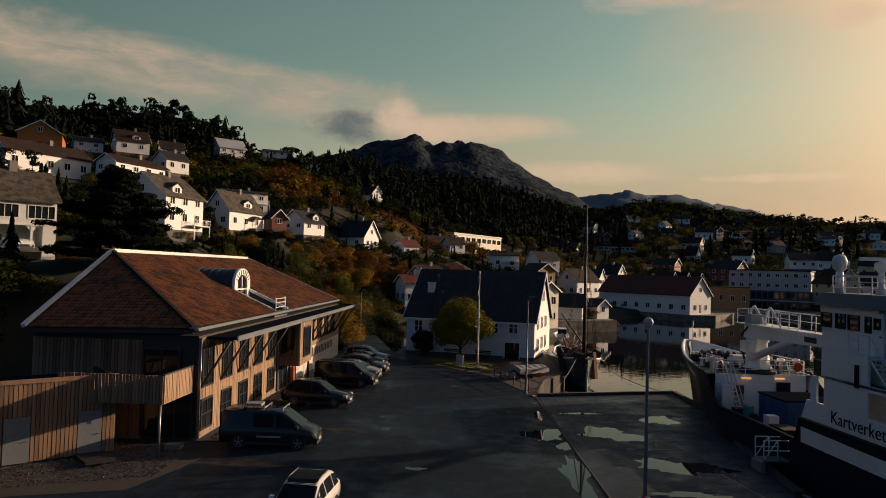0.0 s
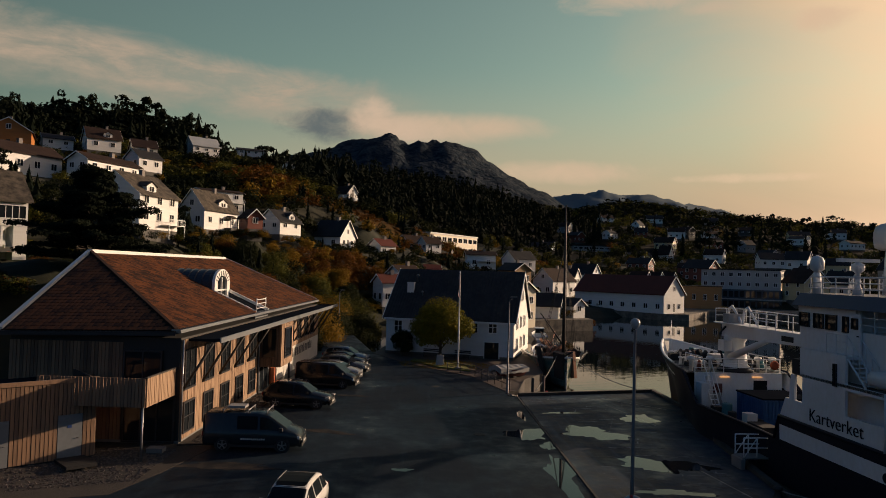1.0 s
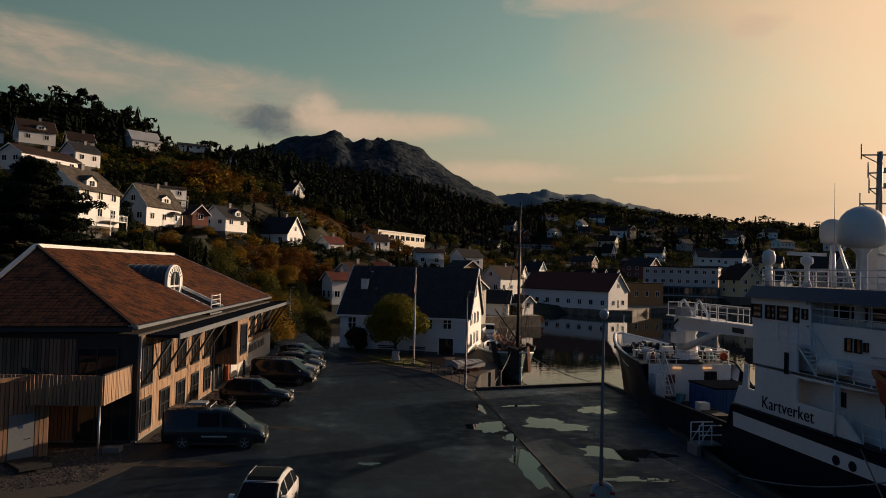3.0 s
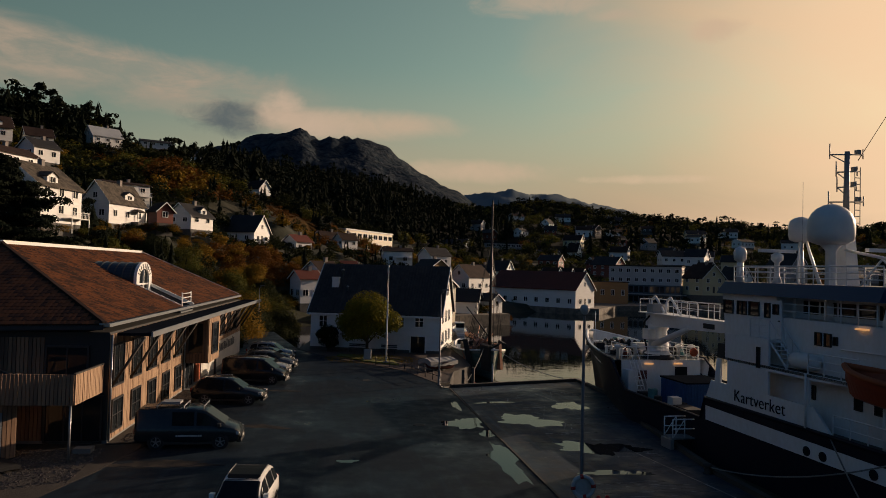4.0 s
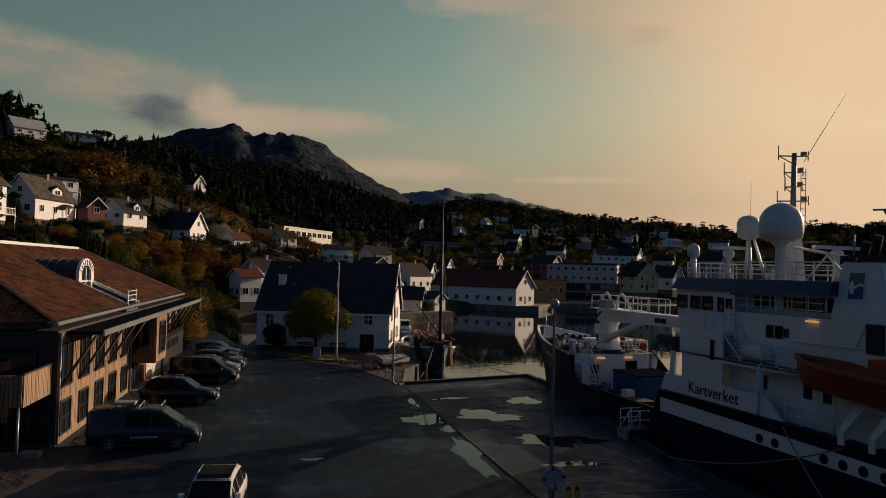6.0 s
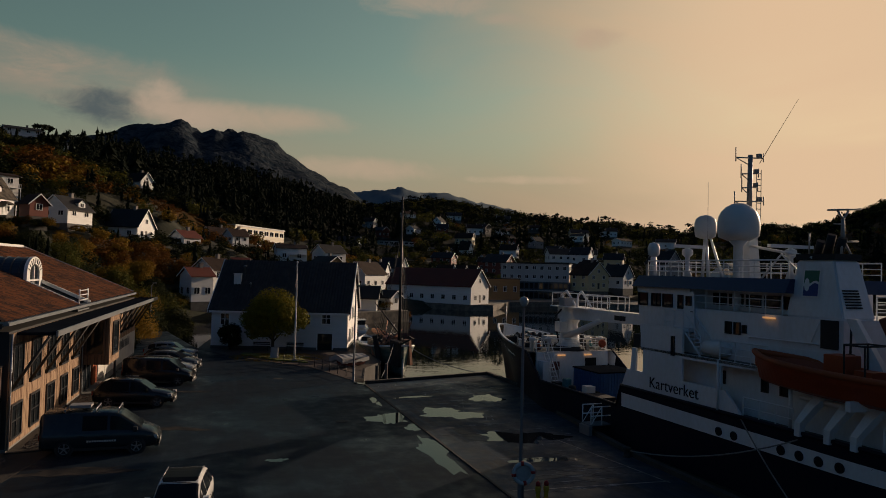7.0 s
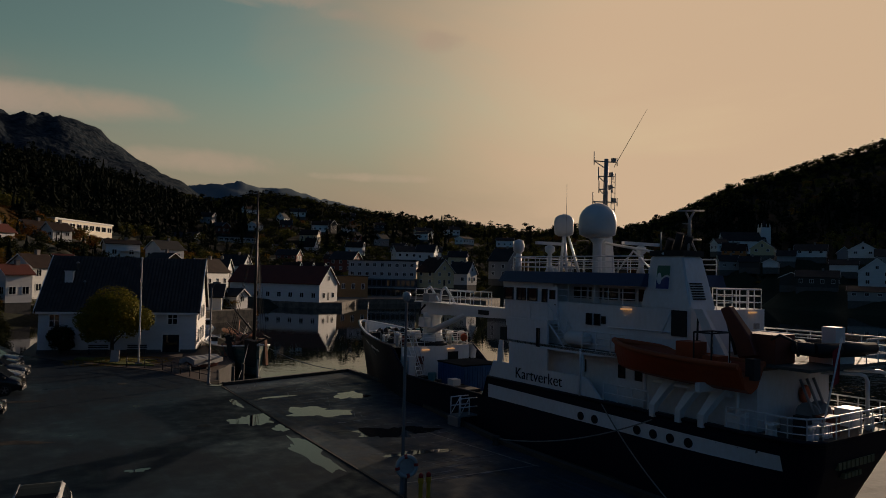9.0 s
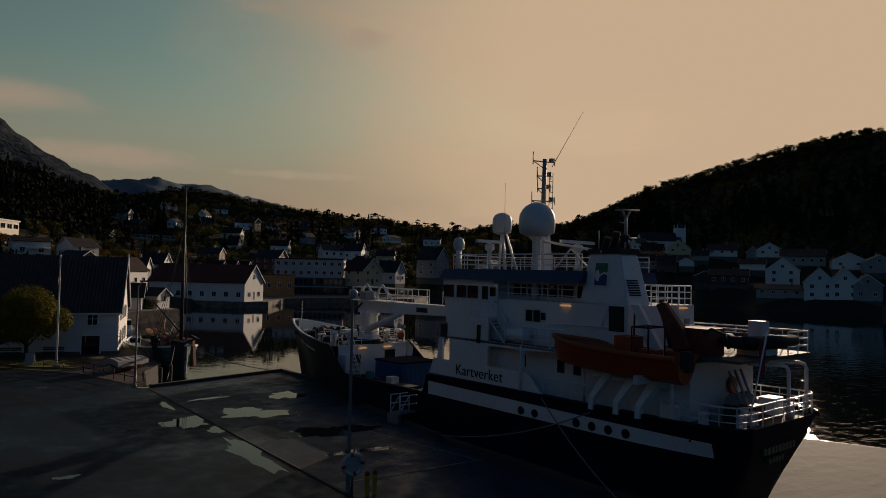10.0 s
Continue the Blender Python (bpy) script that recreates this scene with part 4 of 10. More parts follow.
# timber facing of the slipway
bm = bmesh.new()
for a, b in (((6.9, 55.6), (7.85, 56.2)), ((7.85, 56.2), (9.25, 62.0)), ((9.25, 62.0), (11.65, 66.0)), ((11.65, 66.0), (13.05, 82.0))):
    d = Vector((b[0] - a[0], b[1] - a[1], 0))
    m = Matrix.Translation((a[0], a[1], 0)) @ Matrix.Rotation(math.atan2(d.y, d.x), 4, "Z")
    box(bm, 0, d.length, -0.09, 0.03, -3.5, 0.06, m)
struct("slip_timber", bm, timber, "tarred timber facing of the slipway", "quay edge")
# edge timbers of the quay
bm = bmesh.new()
for a, b in (((7.6, 53.75), (19.1, 56.85)), ((19.1, 56.85), (19.1, 46.6)), ((19.1, 46.6), (17.15, 40)), ((17.15, 40), (15.95, 30)), ((15.95, 30), (15.95, 15))):
    d = Vector((b[0] - a[0], b[1] - a[1], 0))
    m = Matrix.Translation((a[0], a[1], 0)) @ Matrix.Rotation(math.atan2(d.y, d.x), 4, "Z")
    box(bm, 0, d.length, -0.16, 0.16, -0.6, 0.26, m)
struct("quay_edge_timber", bm, timber, "tarred timber edge beam of the quay", "quay edge")


def blob(cx, cy, rx, ry, seed, n=64, turn=0.0, rag=1.0):
    rnd = random.Random(seed)
    ph = [rnd.uniform(0, 6.28) for _ in range(4)]
    out = []
    for k in range(n):
        a = 2 * math.pi * k / n
        r = 1 + rag * (0.20 * math.sin(2 * a + ph[0]) + 0.17 * math.sin(3 * a + ph[1]) + 0.13 * math.sin(5 * a + ph[2]) + 0.09 * math.sin(9 * a + ph[3]) + 0.06 * math.sin(14 * a + ph[1]) + 0.04 * math.sin(23 * a + ph[0]))
        x, y = rx * r * math.cos(a), ry * r * math.sin(a)
        c, s = math.cos(turn), math.sin(turn)
        out.append((cx + c * x - s * y, cy + s * x + c * y))
    return out


def puddle(cx, cy, rx, ry, seed, z=0.0, turn=0.0):
    bm = prism(bmesh.new(), blob(cx, cy, rx, ry, seed, turn=turn, rag=1.0), z - 0.02, z + 0.006)
    bmesh.ops.recalc_face_normals(bm, faces=bm.faces[:])
    return struct("puddle", bm, puddle_water, "shallow puddle mirroring the sky", "puddle")


puddle(6.25, 41.3, 1.05, 1.55, 1, 0.0)
puddle(6.65, 33.0, 0.62, 3.1, 2, 0.0)
puddle(7.0, 38.6, 0.34, 0.9, 14, 0.0)
puddle(14.6, 46.2, 0.95, 1.5, 3, 0.035, -0.25)
puddle(12.2, 35.0, 1.9, 1.35, 4, 0.035, -0.2)
puddle(10.3, 41.8, 1.6, 1.7, 5, 0.035, 0.4)
puddle(6.7, 46.7, 0.28, 1.2, 6, 0.0)
puddle(7.3, 54.0, 0.5, 0.35, 7, 0.03)
puddle(-1.0, 33.5, 0.42, 0.3, 8, 0.0)
puddle(11.2, 30.6, 1.6, 0.4, 11, 0.035)
puddle(9.6, 47.6, 1.2, 0.3, 12, 0.035, 0.2)
sheet("lawn", blob(2.4, 70.6, 3.6, 1.9, 12, 32, -0.75), -0.1, 0.14, grass, "small oval of rough grass with fallen leaves", "lawn")
sheet("gravel_bed", [(-45, 26.5), (-22, 26.5), (-13.0, 29.2), (-11.9, 32.6), (-10.9, 37.3), (-12.9, 38), (-45, 38)], -0.5, 0.012, gravel, "grey gravel along the wooden walls", "gravel")
sheet("gravel_strip", [(-12.9, 37.2), (-10.9, 37.6), (-10.6, 58), (-12.2, 58)], -0.5, 0.06, gravel, "gravel strip under the windows", "gravel")
sheet("far_quay", [(42, 200), (50.5, 187), (60.5, 173.5), (68.5, 173.5), (82, 193), (101, 196), (122, 183), (140, 200), (140, 230), (60, 260)], -5, 0.1, quay_stone, "far quay with a stone edge", "quay")
sheet("inner_quay", [(13, 93), (14.5, 110), (20, 128), (25.5, 131.5), (34.5, 136.5), (33.0, 150), (30, 160), (0, 160), (0, 93)], -5, 0.7, quay_stone, "low stone quay by the boat sheds", "quay")


# ---- the museum: larch cladding under a tiled roof ----
larch = material("larch", (0.38, 0.245, 0.15), 0.75, other=(0.17, 0.09, 0.05), scale=0.9, grain=10, mix=0.8, bump=0.006, stretch=(1.6, 1.6, 0.12), per_object=0.9)
larch_grey = material("larch_grey", (0.31, 0.18, 0.105), 0.8, other=(0.09, 0.058, 0.042), scale=0.9, grain=10, mix=0.8, bump=0.006, stretch=(1.6, 1.6, 0.12), per_object=0.9)
dark_cladding = material("dark_cladding", (0.03, 0.028, 0.027), 0.7, scale=1, grain=10, stretch=(1, 1, 0.2))
pantile = material("pantile", (0.19, 0.068, 0.027), 0.85, other=(0.045, 0.024, 0.017), scale=1.3, grain=7, mix=0.9, bump=0.01, island=1.1, spec=0.2)
zinc = material("zinc", (0.32, 0.34, 0.36), 0.38, metal=0.6, scale=2, grain=6)
steel = material("steel", (0.045, 0.045, 0.05), 0.45, metal=0.5, scale=1, grain=10)
white_render = material("white_render", (0.66, 0.63, 0.57), 0.8, other=(0.5, 0.47, 0.42), scale=1.5, grain=14, bump=0.004)
door_grey = material("door_grey", (0.20, 0.215, 0.225), 0.5, scale=1.5, grain=6)
dormer_blue = material("dormer_blue", (0.028, 0.036, 0.05), 0.45, other=(0.05, 0.06, 0.075), metal=0.3, scale=1.5, grain=5)
rubber_mat = material("rubber_mat", (0.012, 0.012, 0.013), 0.8, scale=0.5, grain=20)
roof_felt = material("roof_felt", (0.010, 0.013, 0.019), 1.0, other=(0.018, 0.021, 0.027), scale=1.5, grain=8, spec=0.0)
door_red = material("door_red", (0.42, 0.10, 0.03), 0.55, scale=1.5, grain=8)

MUSEUM = thing("museum", -12.96, 37.5, 0.0, -2.85, "two-storey larch-clad museum with red pantile roof and canopy", "building")
# local: x out of the long front, y along it, z up
LEN, DEEP, EAVE, RIDGE = 37.8, 9.2, 5.6, 10.15
EX, EZ = -0.25, 6.02      # the eave of the long slope


def boards(parent, face, u0, u1, z0, z1, width, mat, seed=1, gap=0.03, thick=0.045, name="board", label=""):
    """Upright boards side by side on a wall; they share one mesh."""
    n = max(1, round((u1 - u0) / width))
    w = (u1 - u0) / n
    rnd = random.Random(seed)
    me = None
    for k in range(n):
        if me is None:
            bm = box(bmesh.new(), gap / 2, w - gap / 2, -0.005, thick, 0, z1 - z0)
            ob = part(name, bm, mat, parent, label)
            me = ob.data
        else:
            ob = new(name, me)
            ob.parent = parent
            if label:
                tagged(ob, label)
        ob.matrix_local = face @ Matrix.Translation((u0 + k * w, rnd.uniform(-0.004, 0.012), z0))


FRONT = pose(0, 0, 0, 0, 0, -90)       # x runs from north to south: u = -y
SOUTH = pose(0, 0, 0, 0, 0, 180)       # u = -x
FRONT_W, SOUTH_W = pose(0.065, 0, 0, 0, 0, -90), pose(0, -0.065, 0, 0, 0, 180)
# carcass
part("wall", box(bmesh.new(), -DEEP, -0.03, 0.02, LEN, 0, EAVE), dark_cladding, MUSEUM)
bm = loft(bmesh.new(), [[(x, 0.3, EAVE), (x, LEN - 0.2, EAVE), (x, LEN - 2.6, RIDGE - 0.2), (x, 10.2, RIDGE - 0.2)] for x in (-DEEP - 0.1, -DEEP + 0.2)])
bmesh.ops.recalc_face_normals(bm, faces=bm.faces[:])
part("back_wall", bm, dark_cladding, MUSEUM)
part("plinth", box(bmesh.new(), -DEEP, 0.04, -0.04, LEN + 0.04, -0.4, 0.16), concrete, MUSEUM)
boards(MUSEUM, FRONT, -14.6, 0.0, 0.16, 5.5, 0.2, larch, 3)
boards(MUSEUM, FRONT, -LEN, -20.4, 2.35, 5.5, 0.2, larch, 4)
boards(MUSEUM, SOUTH, 3.1, DEEP, 0.16, 5.3, 0.19, larch_grey, 5)
part("rendered_wall", box(bmesh.new(), -0.02, 0.05, 20.4, LEN, 0.16, 2.34), white_render, MUSEUM, "pale rendered lower wall")
# faded lettering on the rendered wall
bm = bmesh.new()
rnd = random.Random(5)
u = 24.2
while u < 34.5:
    w = rnd.uniform(0.35, 0.6)
    box(bm, 0.05, 0.058, u, u + w, 1.35, 1.35 + rnd.uniform(0.65, 0.85))
    u += w + 0.22
part("lettering", bm, steel, MUSEUM, "row of dark sign letters")
for k in range(5):
    y = 1.15 + 3.0 * k
    window(MUSEUM, FRONT_W, -y, 3.87, 1.45, 2.0, bars=1, frame_mat=steel)
    window(MUSEUM, FRONT_W, -y, 1.3, 1.45, 1.5, bars=1, frame_mat=steel, mid=1)
for k in range(4):
    window(MUSEUM, FRONT_W, -(25.3 + 3.0 * k), 3.87, 1.45, 2.0, bars=1, frame_mat=steel)
# bay window over the entrance
bay = part("bay", box(bmesh.new(), 0.0, 1.7, 14.8, 18.5, 2.05, 5.25), dark_cladding, MUSEUM, "boxed bay in dark and light boards")
boards(bay, pose(1.7, 0, 0, 0, 0, -90), -18.5, -14.8, 2.05, 5.25, 0.2, larch, 8)
boards(bay, pose(0, 14.8, 0, 0, 0, 180), -1.7, 0.0, 2.05, 5.25, 0.2, larch_grey, 9)
window(bay, pose(1.77, 0, 0, 0, 0, -90), -16.7, 3.75, 1.9, 2.1, frame_mat=steel, bars=0)
window(bay, pose(0, 14.73, 0, 0, 0, 180), -0.85, 3.85, 1.0, 2.1, frame_mat=larch_grey, bars=0)
rodpost = rod(bmesh.new(), (1.55, 18.3, 0), (1.55, 18.3, 2.05), 0.09, n=10)
part("post", rodpost, steel, MUSEUM)
window(MUSEUM, FRONT_W, -16.2, 1.15, 2.3, 2.1, "glass_door", bars=1, frame_mat=zinc)
bm = box(bmesh.new(), -0.02, 0.07, 18.4, 19.9, 0.1, 2.25)
for k in range(7):
    box(bm, 0.07, 0.085, 18.42 + k * 0.21, 18.6 + k * 0.21, 0.12, 2.23)
part("entrance_door", bm, door_red, MUSEUM, "rust-red boarded door")
part("step", box(bmesh.new(), 0.04, 1.6, 14.9, 20.2, -0.2, 0.12), concrete, MUSEUM)


# roof: the long slope and the hip
def roof_face(o, u, v, ulen, vlen, lo, hi, pieces, seed, z_off=0.03, skip=None, tip=0.06, wave=1.0):
    """Pantiles on a sloping face: o corner, u along the eave, v up the slope; lo/hi give the used part of each course."""
    u, v = Vector(u).normalized(), Vector(v).normalized()
    n = u.cross(v).normalized()
    tw, tl = 0.27, 0.36
    rnd = random.Random(seed)
    verts, faces = [], []
    shape = [(0.0, 0.0), (0.32, 0.045 * wave), (0.62, 0.07 * wave), (0.88, 0.045 * wave), (1.0, 0.0)]
    tile_me = None
    rows = int(vlen / tl)
    made = 0
    for r in range(rows):
        a, b = lo(r * tl + tl * 0.5), hi(r * tl + tl * 0.5)
        k0, k1 = math.ceil(a / tw), math.floor(b / tw)
        for k in range(k0, k1):
            if skip and skip(k * tw, r * tl):
                continue
            base = Vector(o) + u * (k * tw) + v * (r * tl) + n * (z_off + rnd.uniform(0, 0.008))
            ring = []
            for f, h in shape:
                for along, lift in ((-0.05, tip), (tl, 0.0)):
                    ring.append(u * (f * tw * 1.04) + v * along + n * (h + lift))
            tri = [(2 * i, 2 * i + 2, 2 * i + 3, 2 * i + 1) for i in range(len(shape) - 1)]
            if made < pieces:
                if tile_me is None:
                    bm = bmesh.new()
                    vs = [bm.verts.new(p) for p in ring]
                    lows = [bm.verts.new(p - n * 0.02) for p in ring[::2]]
                    for q in tri:
                        bm.faces.new([vs[i] for i in q])
                    for i in range(len(shape) - 1):
                        bm.faces.new((vs[2 * i], lows[i], lows[i + 1], vs[2 * i + 2]))
                    ob = part("tile", bm, pantile_piece, MUSEUM)
                    tile_me = ob.data
                else:
                    ob = new("tile", tile_me)
                    ob.parent = MUSEUM
                ob.location = base
                made += 1
            else:
                s = len(verts)
                verts += [tuple(base + p) for p in ring] + [tuple(base + p - n * 0.02) for p in ring[::2]]
                faces += [tuple(s + i for i in q) for q in tri]
                m = s + len(ring)
                faces += [(s + 2 * i, m + i, m + i + 1, s + 2 * i + 2) for i in range(len(shape) - 1)]
    me = bpy.data.meshes.new("tiles")
    me.from_pydata(verts, [], faces)
    me.materials.append(pantile)
    ob = new("tiles", me)
    ob.parent = MUSEUM
    return tagged(ob, "weathered red clay pantiles", kind="stuff")


pantile_piece = material("pantile_piece", (0.19, 0.068, 0.027), 0.85, other=(0.045, 0.024, 0.017), scale=1.3, grain=7, mix=0.9, bump=0.01, per_object=1.1, spec=0.2)
CUT0, CUT1 = 14.9, 18.3       # the open landing cut into the long slope
A, B, C, D, E = (Vector(p) for p in ((EX, -0.2, EZ), (-DEEP - 0.2, -0.55, EAVE + 0.25), (-DEEP - 0.2, 8.2, RIDGE), (-DEEP - 0.2, 35.1, RIDGE), (EX, 38.0, EZ)))
bm = bmesh.new()
H0, H1, H2, H3 = (Vector((x, y, EZ + (EX - x) * (RIDGE - EZ) / (DEEP + 0.2 + EX))) for x, y in ((EX, CUT0), (EX, CUT1), (-3.6, CUT1), (-3.6, CUT0)))
for pts in ((A, C, B), (A, H0, H3, C), (H1, E, D, H2), (H3, H2, D, C)):
    top = [bm.verts.new(p) for p in pts]
    low = [bm.verts.new(p - Vector((0, 0, 0.16))) for p in pts]
    bm.faces.new(top)
    bm.faces.new(low[::-1])
    for k in range(len(pts)):
        bm.faces.new((top[k], low[k], low[(k + 1) % len(pts)], top[(k + 1) % len(pts)]))
bmesh.ops.recalc_face_normals(bm, faces=bm.faces[:])
part("roof", bm, brown_roof, MUSEUM, "roof deck")
slope = (C - B).length
# south hip: u from west to east
roof_face(B, A - B, C - B, (A - B).length, slope, lambda s: 0.1, lambda s: (A - B).length * (1 - s / slope) - 0.05, 290, 1, tip=0.015, wave=0.35)
# long east slope: u from south to north
up_v = (D - Vector((A.x, D.y, A.z)))
east_len = up_v.length
roof_face(A, E - A, up_v, (E - A).length, east_len, lambda s: 8.4 * s / east_len + 0.08, lambda s: 38.2 - 2.9 * s / east_len - 0.1, 0, 2, skip=lambda a, b: CUT0 - 0.3 < a - 0.2 < CUT1 + 0.02 and b < 3.66)


def strip(a, b, w, h, mat, name, label="", lift=0.05):
    a, b = Vector(a), Vector(b)
    q = (b - a).to_track_quat("X", "Z").to_matrix().to_4x4()
    part(name, box(bmesh.new(), 0, (b - a).length, -w / 2, w / 2, -0.12, h, Matrix.Translation(a + Vector((0, 0, lift))) @ q), mat, MUSEUM, label)


strip(B + Vector((-0.05, 0, 0)), C + Vector((-0.05, 0, 0)), 0.24, 0.12, trim_white, "verge_board", "white verge board")
strip(C, D, 0.26, 0.14, trim_white, "ridge_cap", "white ridge flashing")
strip(D, E, 0.24, 0.12, trim_white, "verge_board", "white verge board")
strip(A, C, 0.2, 0.09, brown_roof, "hip_tile", "", 0.06)
strip(B - Vector((0, 0.06, 0.2)), A - Vector((0, 0.06, 0.2)), 0.14, 0.1, steel, "gutter", "dark rain gutter")
strip(A + Vector((0.02, 0, 0.0)), E + Vector((0.02, 0, 0.0)), 0.5, 0.05, zinc, "eave_flashing", "zinc eave strip with standing seams", -0.02)
bm = bmesh.new()
for k in range(95):
    y = -0.3 + k * 0.4
    box(bm, EX - 0.2, EX + 0.26, y, y + 0.03, EZ - 0.02, EZ + 0.07)
tagged(part("seams", bm, zinc, MUSEUM), kind="stuff")
# canopy on struts along the front
bm = box(bmesh.new(), 0.05, 1.75, 0.9, 39.6, 5.36, 5.5)
part("canopy", bm, roof_felt, MUSEUM, "flat dark canopy along the front")
part("canopy_fascia", box(bmesh.new(), 1.752, 1.84, 0.85, 39.65, 5.3, 5.58), zinc, MUSEUM, "pale metal fascia")
for k in range(14):
    y = 0.25 + 2.93 * k
    if 13.0 < y < 20.0:
        continue
    s = rod(bmesh.new(), (0.05, y, 2.8), (1.62, y, 5.36), 0.075, n=4)
    part("strut", s, timber, MUSEUM)
for y in (0.06, 14.75):
    part("downpipe", rod(bmesh.new(), (0.1, y, 0.1), (0.1, y, 5.5), 0.05, n=8), zinc, MUSEUM)
# arched dormer, its door opening on the landing
MID, HW = (CUT0 + CUT1) / 2, 1.72
def arch(r, rise, base, n=14):
    return [(MID + r, base)] + [(MID + r * math.cos(math.pi * j / n), 8.1 + rise * math.sin(math.pi * j / n)) for j in range(n + 1)] + [(MID - r, base)]


bm = loft(bmesh.new(), [[(x, y, z) for y, z in arch(HW, 1.05, 6.9)] for x in (-8.6, -3.62)])
bmesh.ops.recalc_face_normals(bm, faces=bm.faces[:])
dormer = part("dormer", bm, dormer_blue, MUSEUM, "arched dormer with seamed metal barrel roof")
bm = bmesh.new()
for k in range(9):
    x = -8.3 + 0.55 * k
    a = [(x, MID + (HW + 0.02) * math.cos(math.pi * j / 12), 8.1 + 1.07 * math.sin(math.pi * j / 12)) for j in range(13)]
    for p, q in zip(a, a[1:]):
        rod(bm, p, q, 0.045, n=4, cap=False)
tagged(part("roof_seam", bm, dormer_blue, dormer), kind="stuff")
bm = bmesh.new()
outer, inner = arch(HW + 0.05, 1.12, 5.8), arch(HW - 0.62, 0.62, 5.9)
for k in range(len(outer) - 1):
    loft(bm, [[(x, *outer[k]), (x, *outer[k + 1]), (x, *inner[k + 1]), (x, *inner[k])] for x in (-3.63, -3.42)])
box(bm, -3.6, -3.45, MID - 0.06, MID + 0.06, 5.9, 8.6)
box(bm, -3.6, -3.45, MID - 1.1, MID + 1.1, 7.55, 7.67)
bmesh.ops.recalc_face_normals(bm, faces=bm.faces[:])
part("dormer_frame", bm, trim_white, dormer, "white arched frame")
for k in range(9):
    t = math.pi * (k + 1) / 10
    bm = rod(bmesh.new(), (-3.4, MID + 1.2 * math.cos(t), 8.1 + 0.66 * math.sin(t)), (-3.4, MID + 1.62 * math.cos(t), 8.1 + 1.0 * math.sin(t)), 0.03, n=4)
    part("fan_slat", bm, dormer_blue, dormer)
part("pane", box(bmesh.new(), -3.61, -3.56, MID - 1.1, MID + 1.1, 5.9, 8.72), window_glass, dormer)
# landing: dark side walls, floor, white coping and a guard at the eave
for name, y0, y1 in (("landing_wall", CUT0 - 0.1, CUT0), ("landing_wall", CUT1, CUT1 + 0.1)):
    bm = loft(bmesh.new(), [[(EX - 0.05, y, 5.55), (-3.6, y, 5.55), (-3.6, y, H2.z - 0.02), (EX - 0.05, y, H0.z - 0.02)] for y in (y0, y1)])
    bmesh.ops.recalc_face_normals(bm, faces=bm.faces[:])
    part(name, bm, dormer_blue, MUSEUM)
part("landing_floor", box(bmesh.new(), -3.6, EX - 0.05, CUT0, CUT1, 5.605, 5.7), zinc, MUSEUM)
strip(H0, H3, 0.16, 0.1, trim_white, "landing_coping", "white coping", 0.06)
strip(H1, H2, 0.16, 0.1, trim_white, "landing_coping", "white coping", 0.06)
for y in (CUT0, CUT1 - 0.9):
    rail = part("guard_post", rod(bmesh.new(), (EX, y, 5.9), (EX, y, 7.1), 0.05, n=6), trim_white, MUSEUM)
for z in (6.35, 6.7, 7.0):
    part("guard_rail", rod(bmesh.new(), (EX, CUT0, z), (EX, CUT1 - 0.9, z), 0.035, n=6), trim_white, MUSEUM, "white guard rail at the eave")
# south end: dark glazed doors over the balcony and below it
window(MUSEUM, SOUTH_W, 2.0, 3.95, 1.9, 1.75, "balcony_door", bars=1, frame_mat=steel)
window(MUSEUM, SOUTH_W, 1.6, 1.25, 2.6, 2.2, "glass_door", bars=2, frame_mat=steel)
# balcony
bal = part("balcony", box(bmesh.new(), -5.6, -0.25, -3.5, -0.04, 2.62, 2.8), timber, MUSEUM, "boarded corner balcony")
boards(bal, pose(-0.28, 0, 0, 0, 0, -90), 0.04, 3.5, 2.6, 4.0, 0.17, larch, 11)
boards(bal, pose(0, -3.5, 0, 0, 0, 180), 0.28, 5.6, 2.6, 4.0, 0.17, larch_grey, 12)
part("handrail", box(bmesh.new(), -0.32, -0.2, -3.56, 0.0, 4.0, 4.06), timber, bal)
part("balcony_post", rod(bmesh.new(), (-0.45, -3.4, 0), (-0.45, -3.4, 2.62), 0.06, n=8), zinc, bal)

# ---- the boarded shed in front of it ----
SHED = thing("shed", -16.15, 34.85, 0.0, 39.8, "larch-boarded shed with two grey doors beside the museum", "shed")
# local: -x along the front towards the south-west, front faces -y
part("wall", box(bmesh.new(), -9.0, 0.0, 0.03, 5.0, 0, 3.3), dark_cladding, SHED)
part("roof", box(bmesh.new(), -8.98, -0.1, 0.1, 5.0, 3.302, 3.36), roof_felt, SHED, "dark felted flat roof")
part("parapet", box(bmesh.new(), -9.0, 0.0, 0.03, 0.095, 3.302, 3.8), dark_cladding, SHED)
part("parapet", box(bmesh.new(), -0.095, 0.0, 0.1, 5.0, 3.302, 3.8), dark_cladding, SHED)
for u0, u1, z0 in ((0.0, 0.55, 0.1), (0.55, 1.65, 2.2), (1.65, 3.62, 0.1), (3.62, 4.75, 2.2), (4.75, 9.0, 0.1)):
    boards(SHED, pose(0, 0, 0, 0, 0, 180), u0, u1, z0, 3.82, 0.18, larch_grey, int(u1 * 10))
boards(SHED, pose(0, 0, 0, 0, 0, -90), -2.6, 0.0, 0.1, 3.82, 0.17, larch, 20)
part("capping", box(bmesh.new(), -9.1, 0.1, -0.02, 0.14, 3.822, 3.9), zinc, SHED, "grey metal capping")
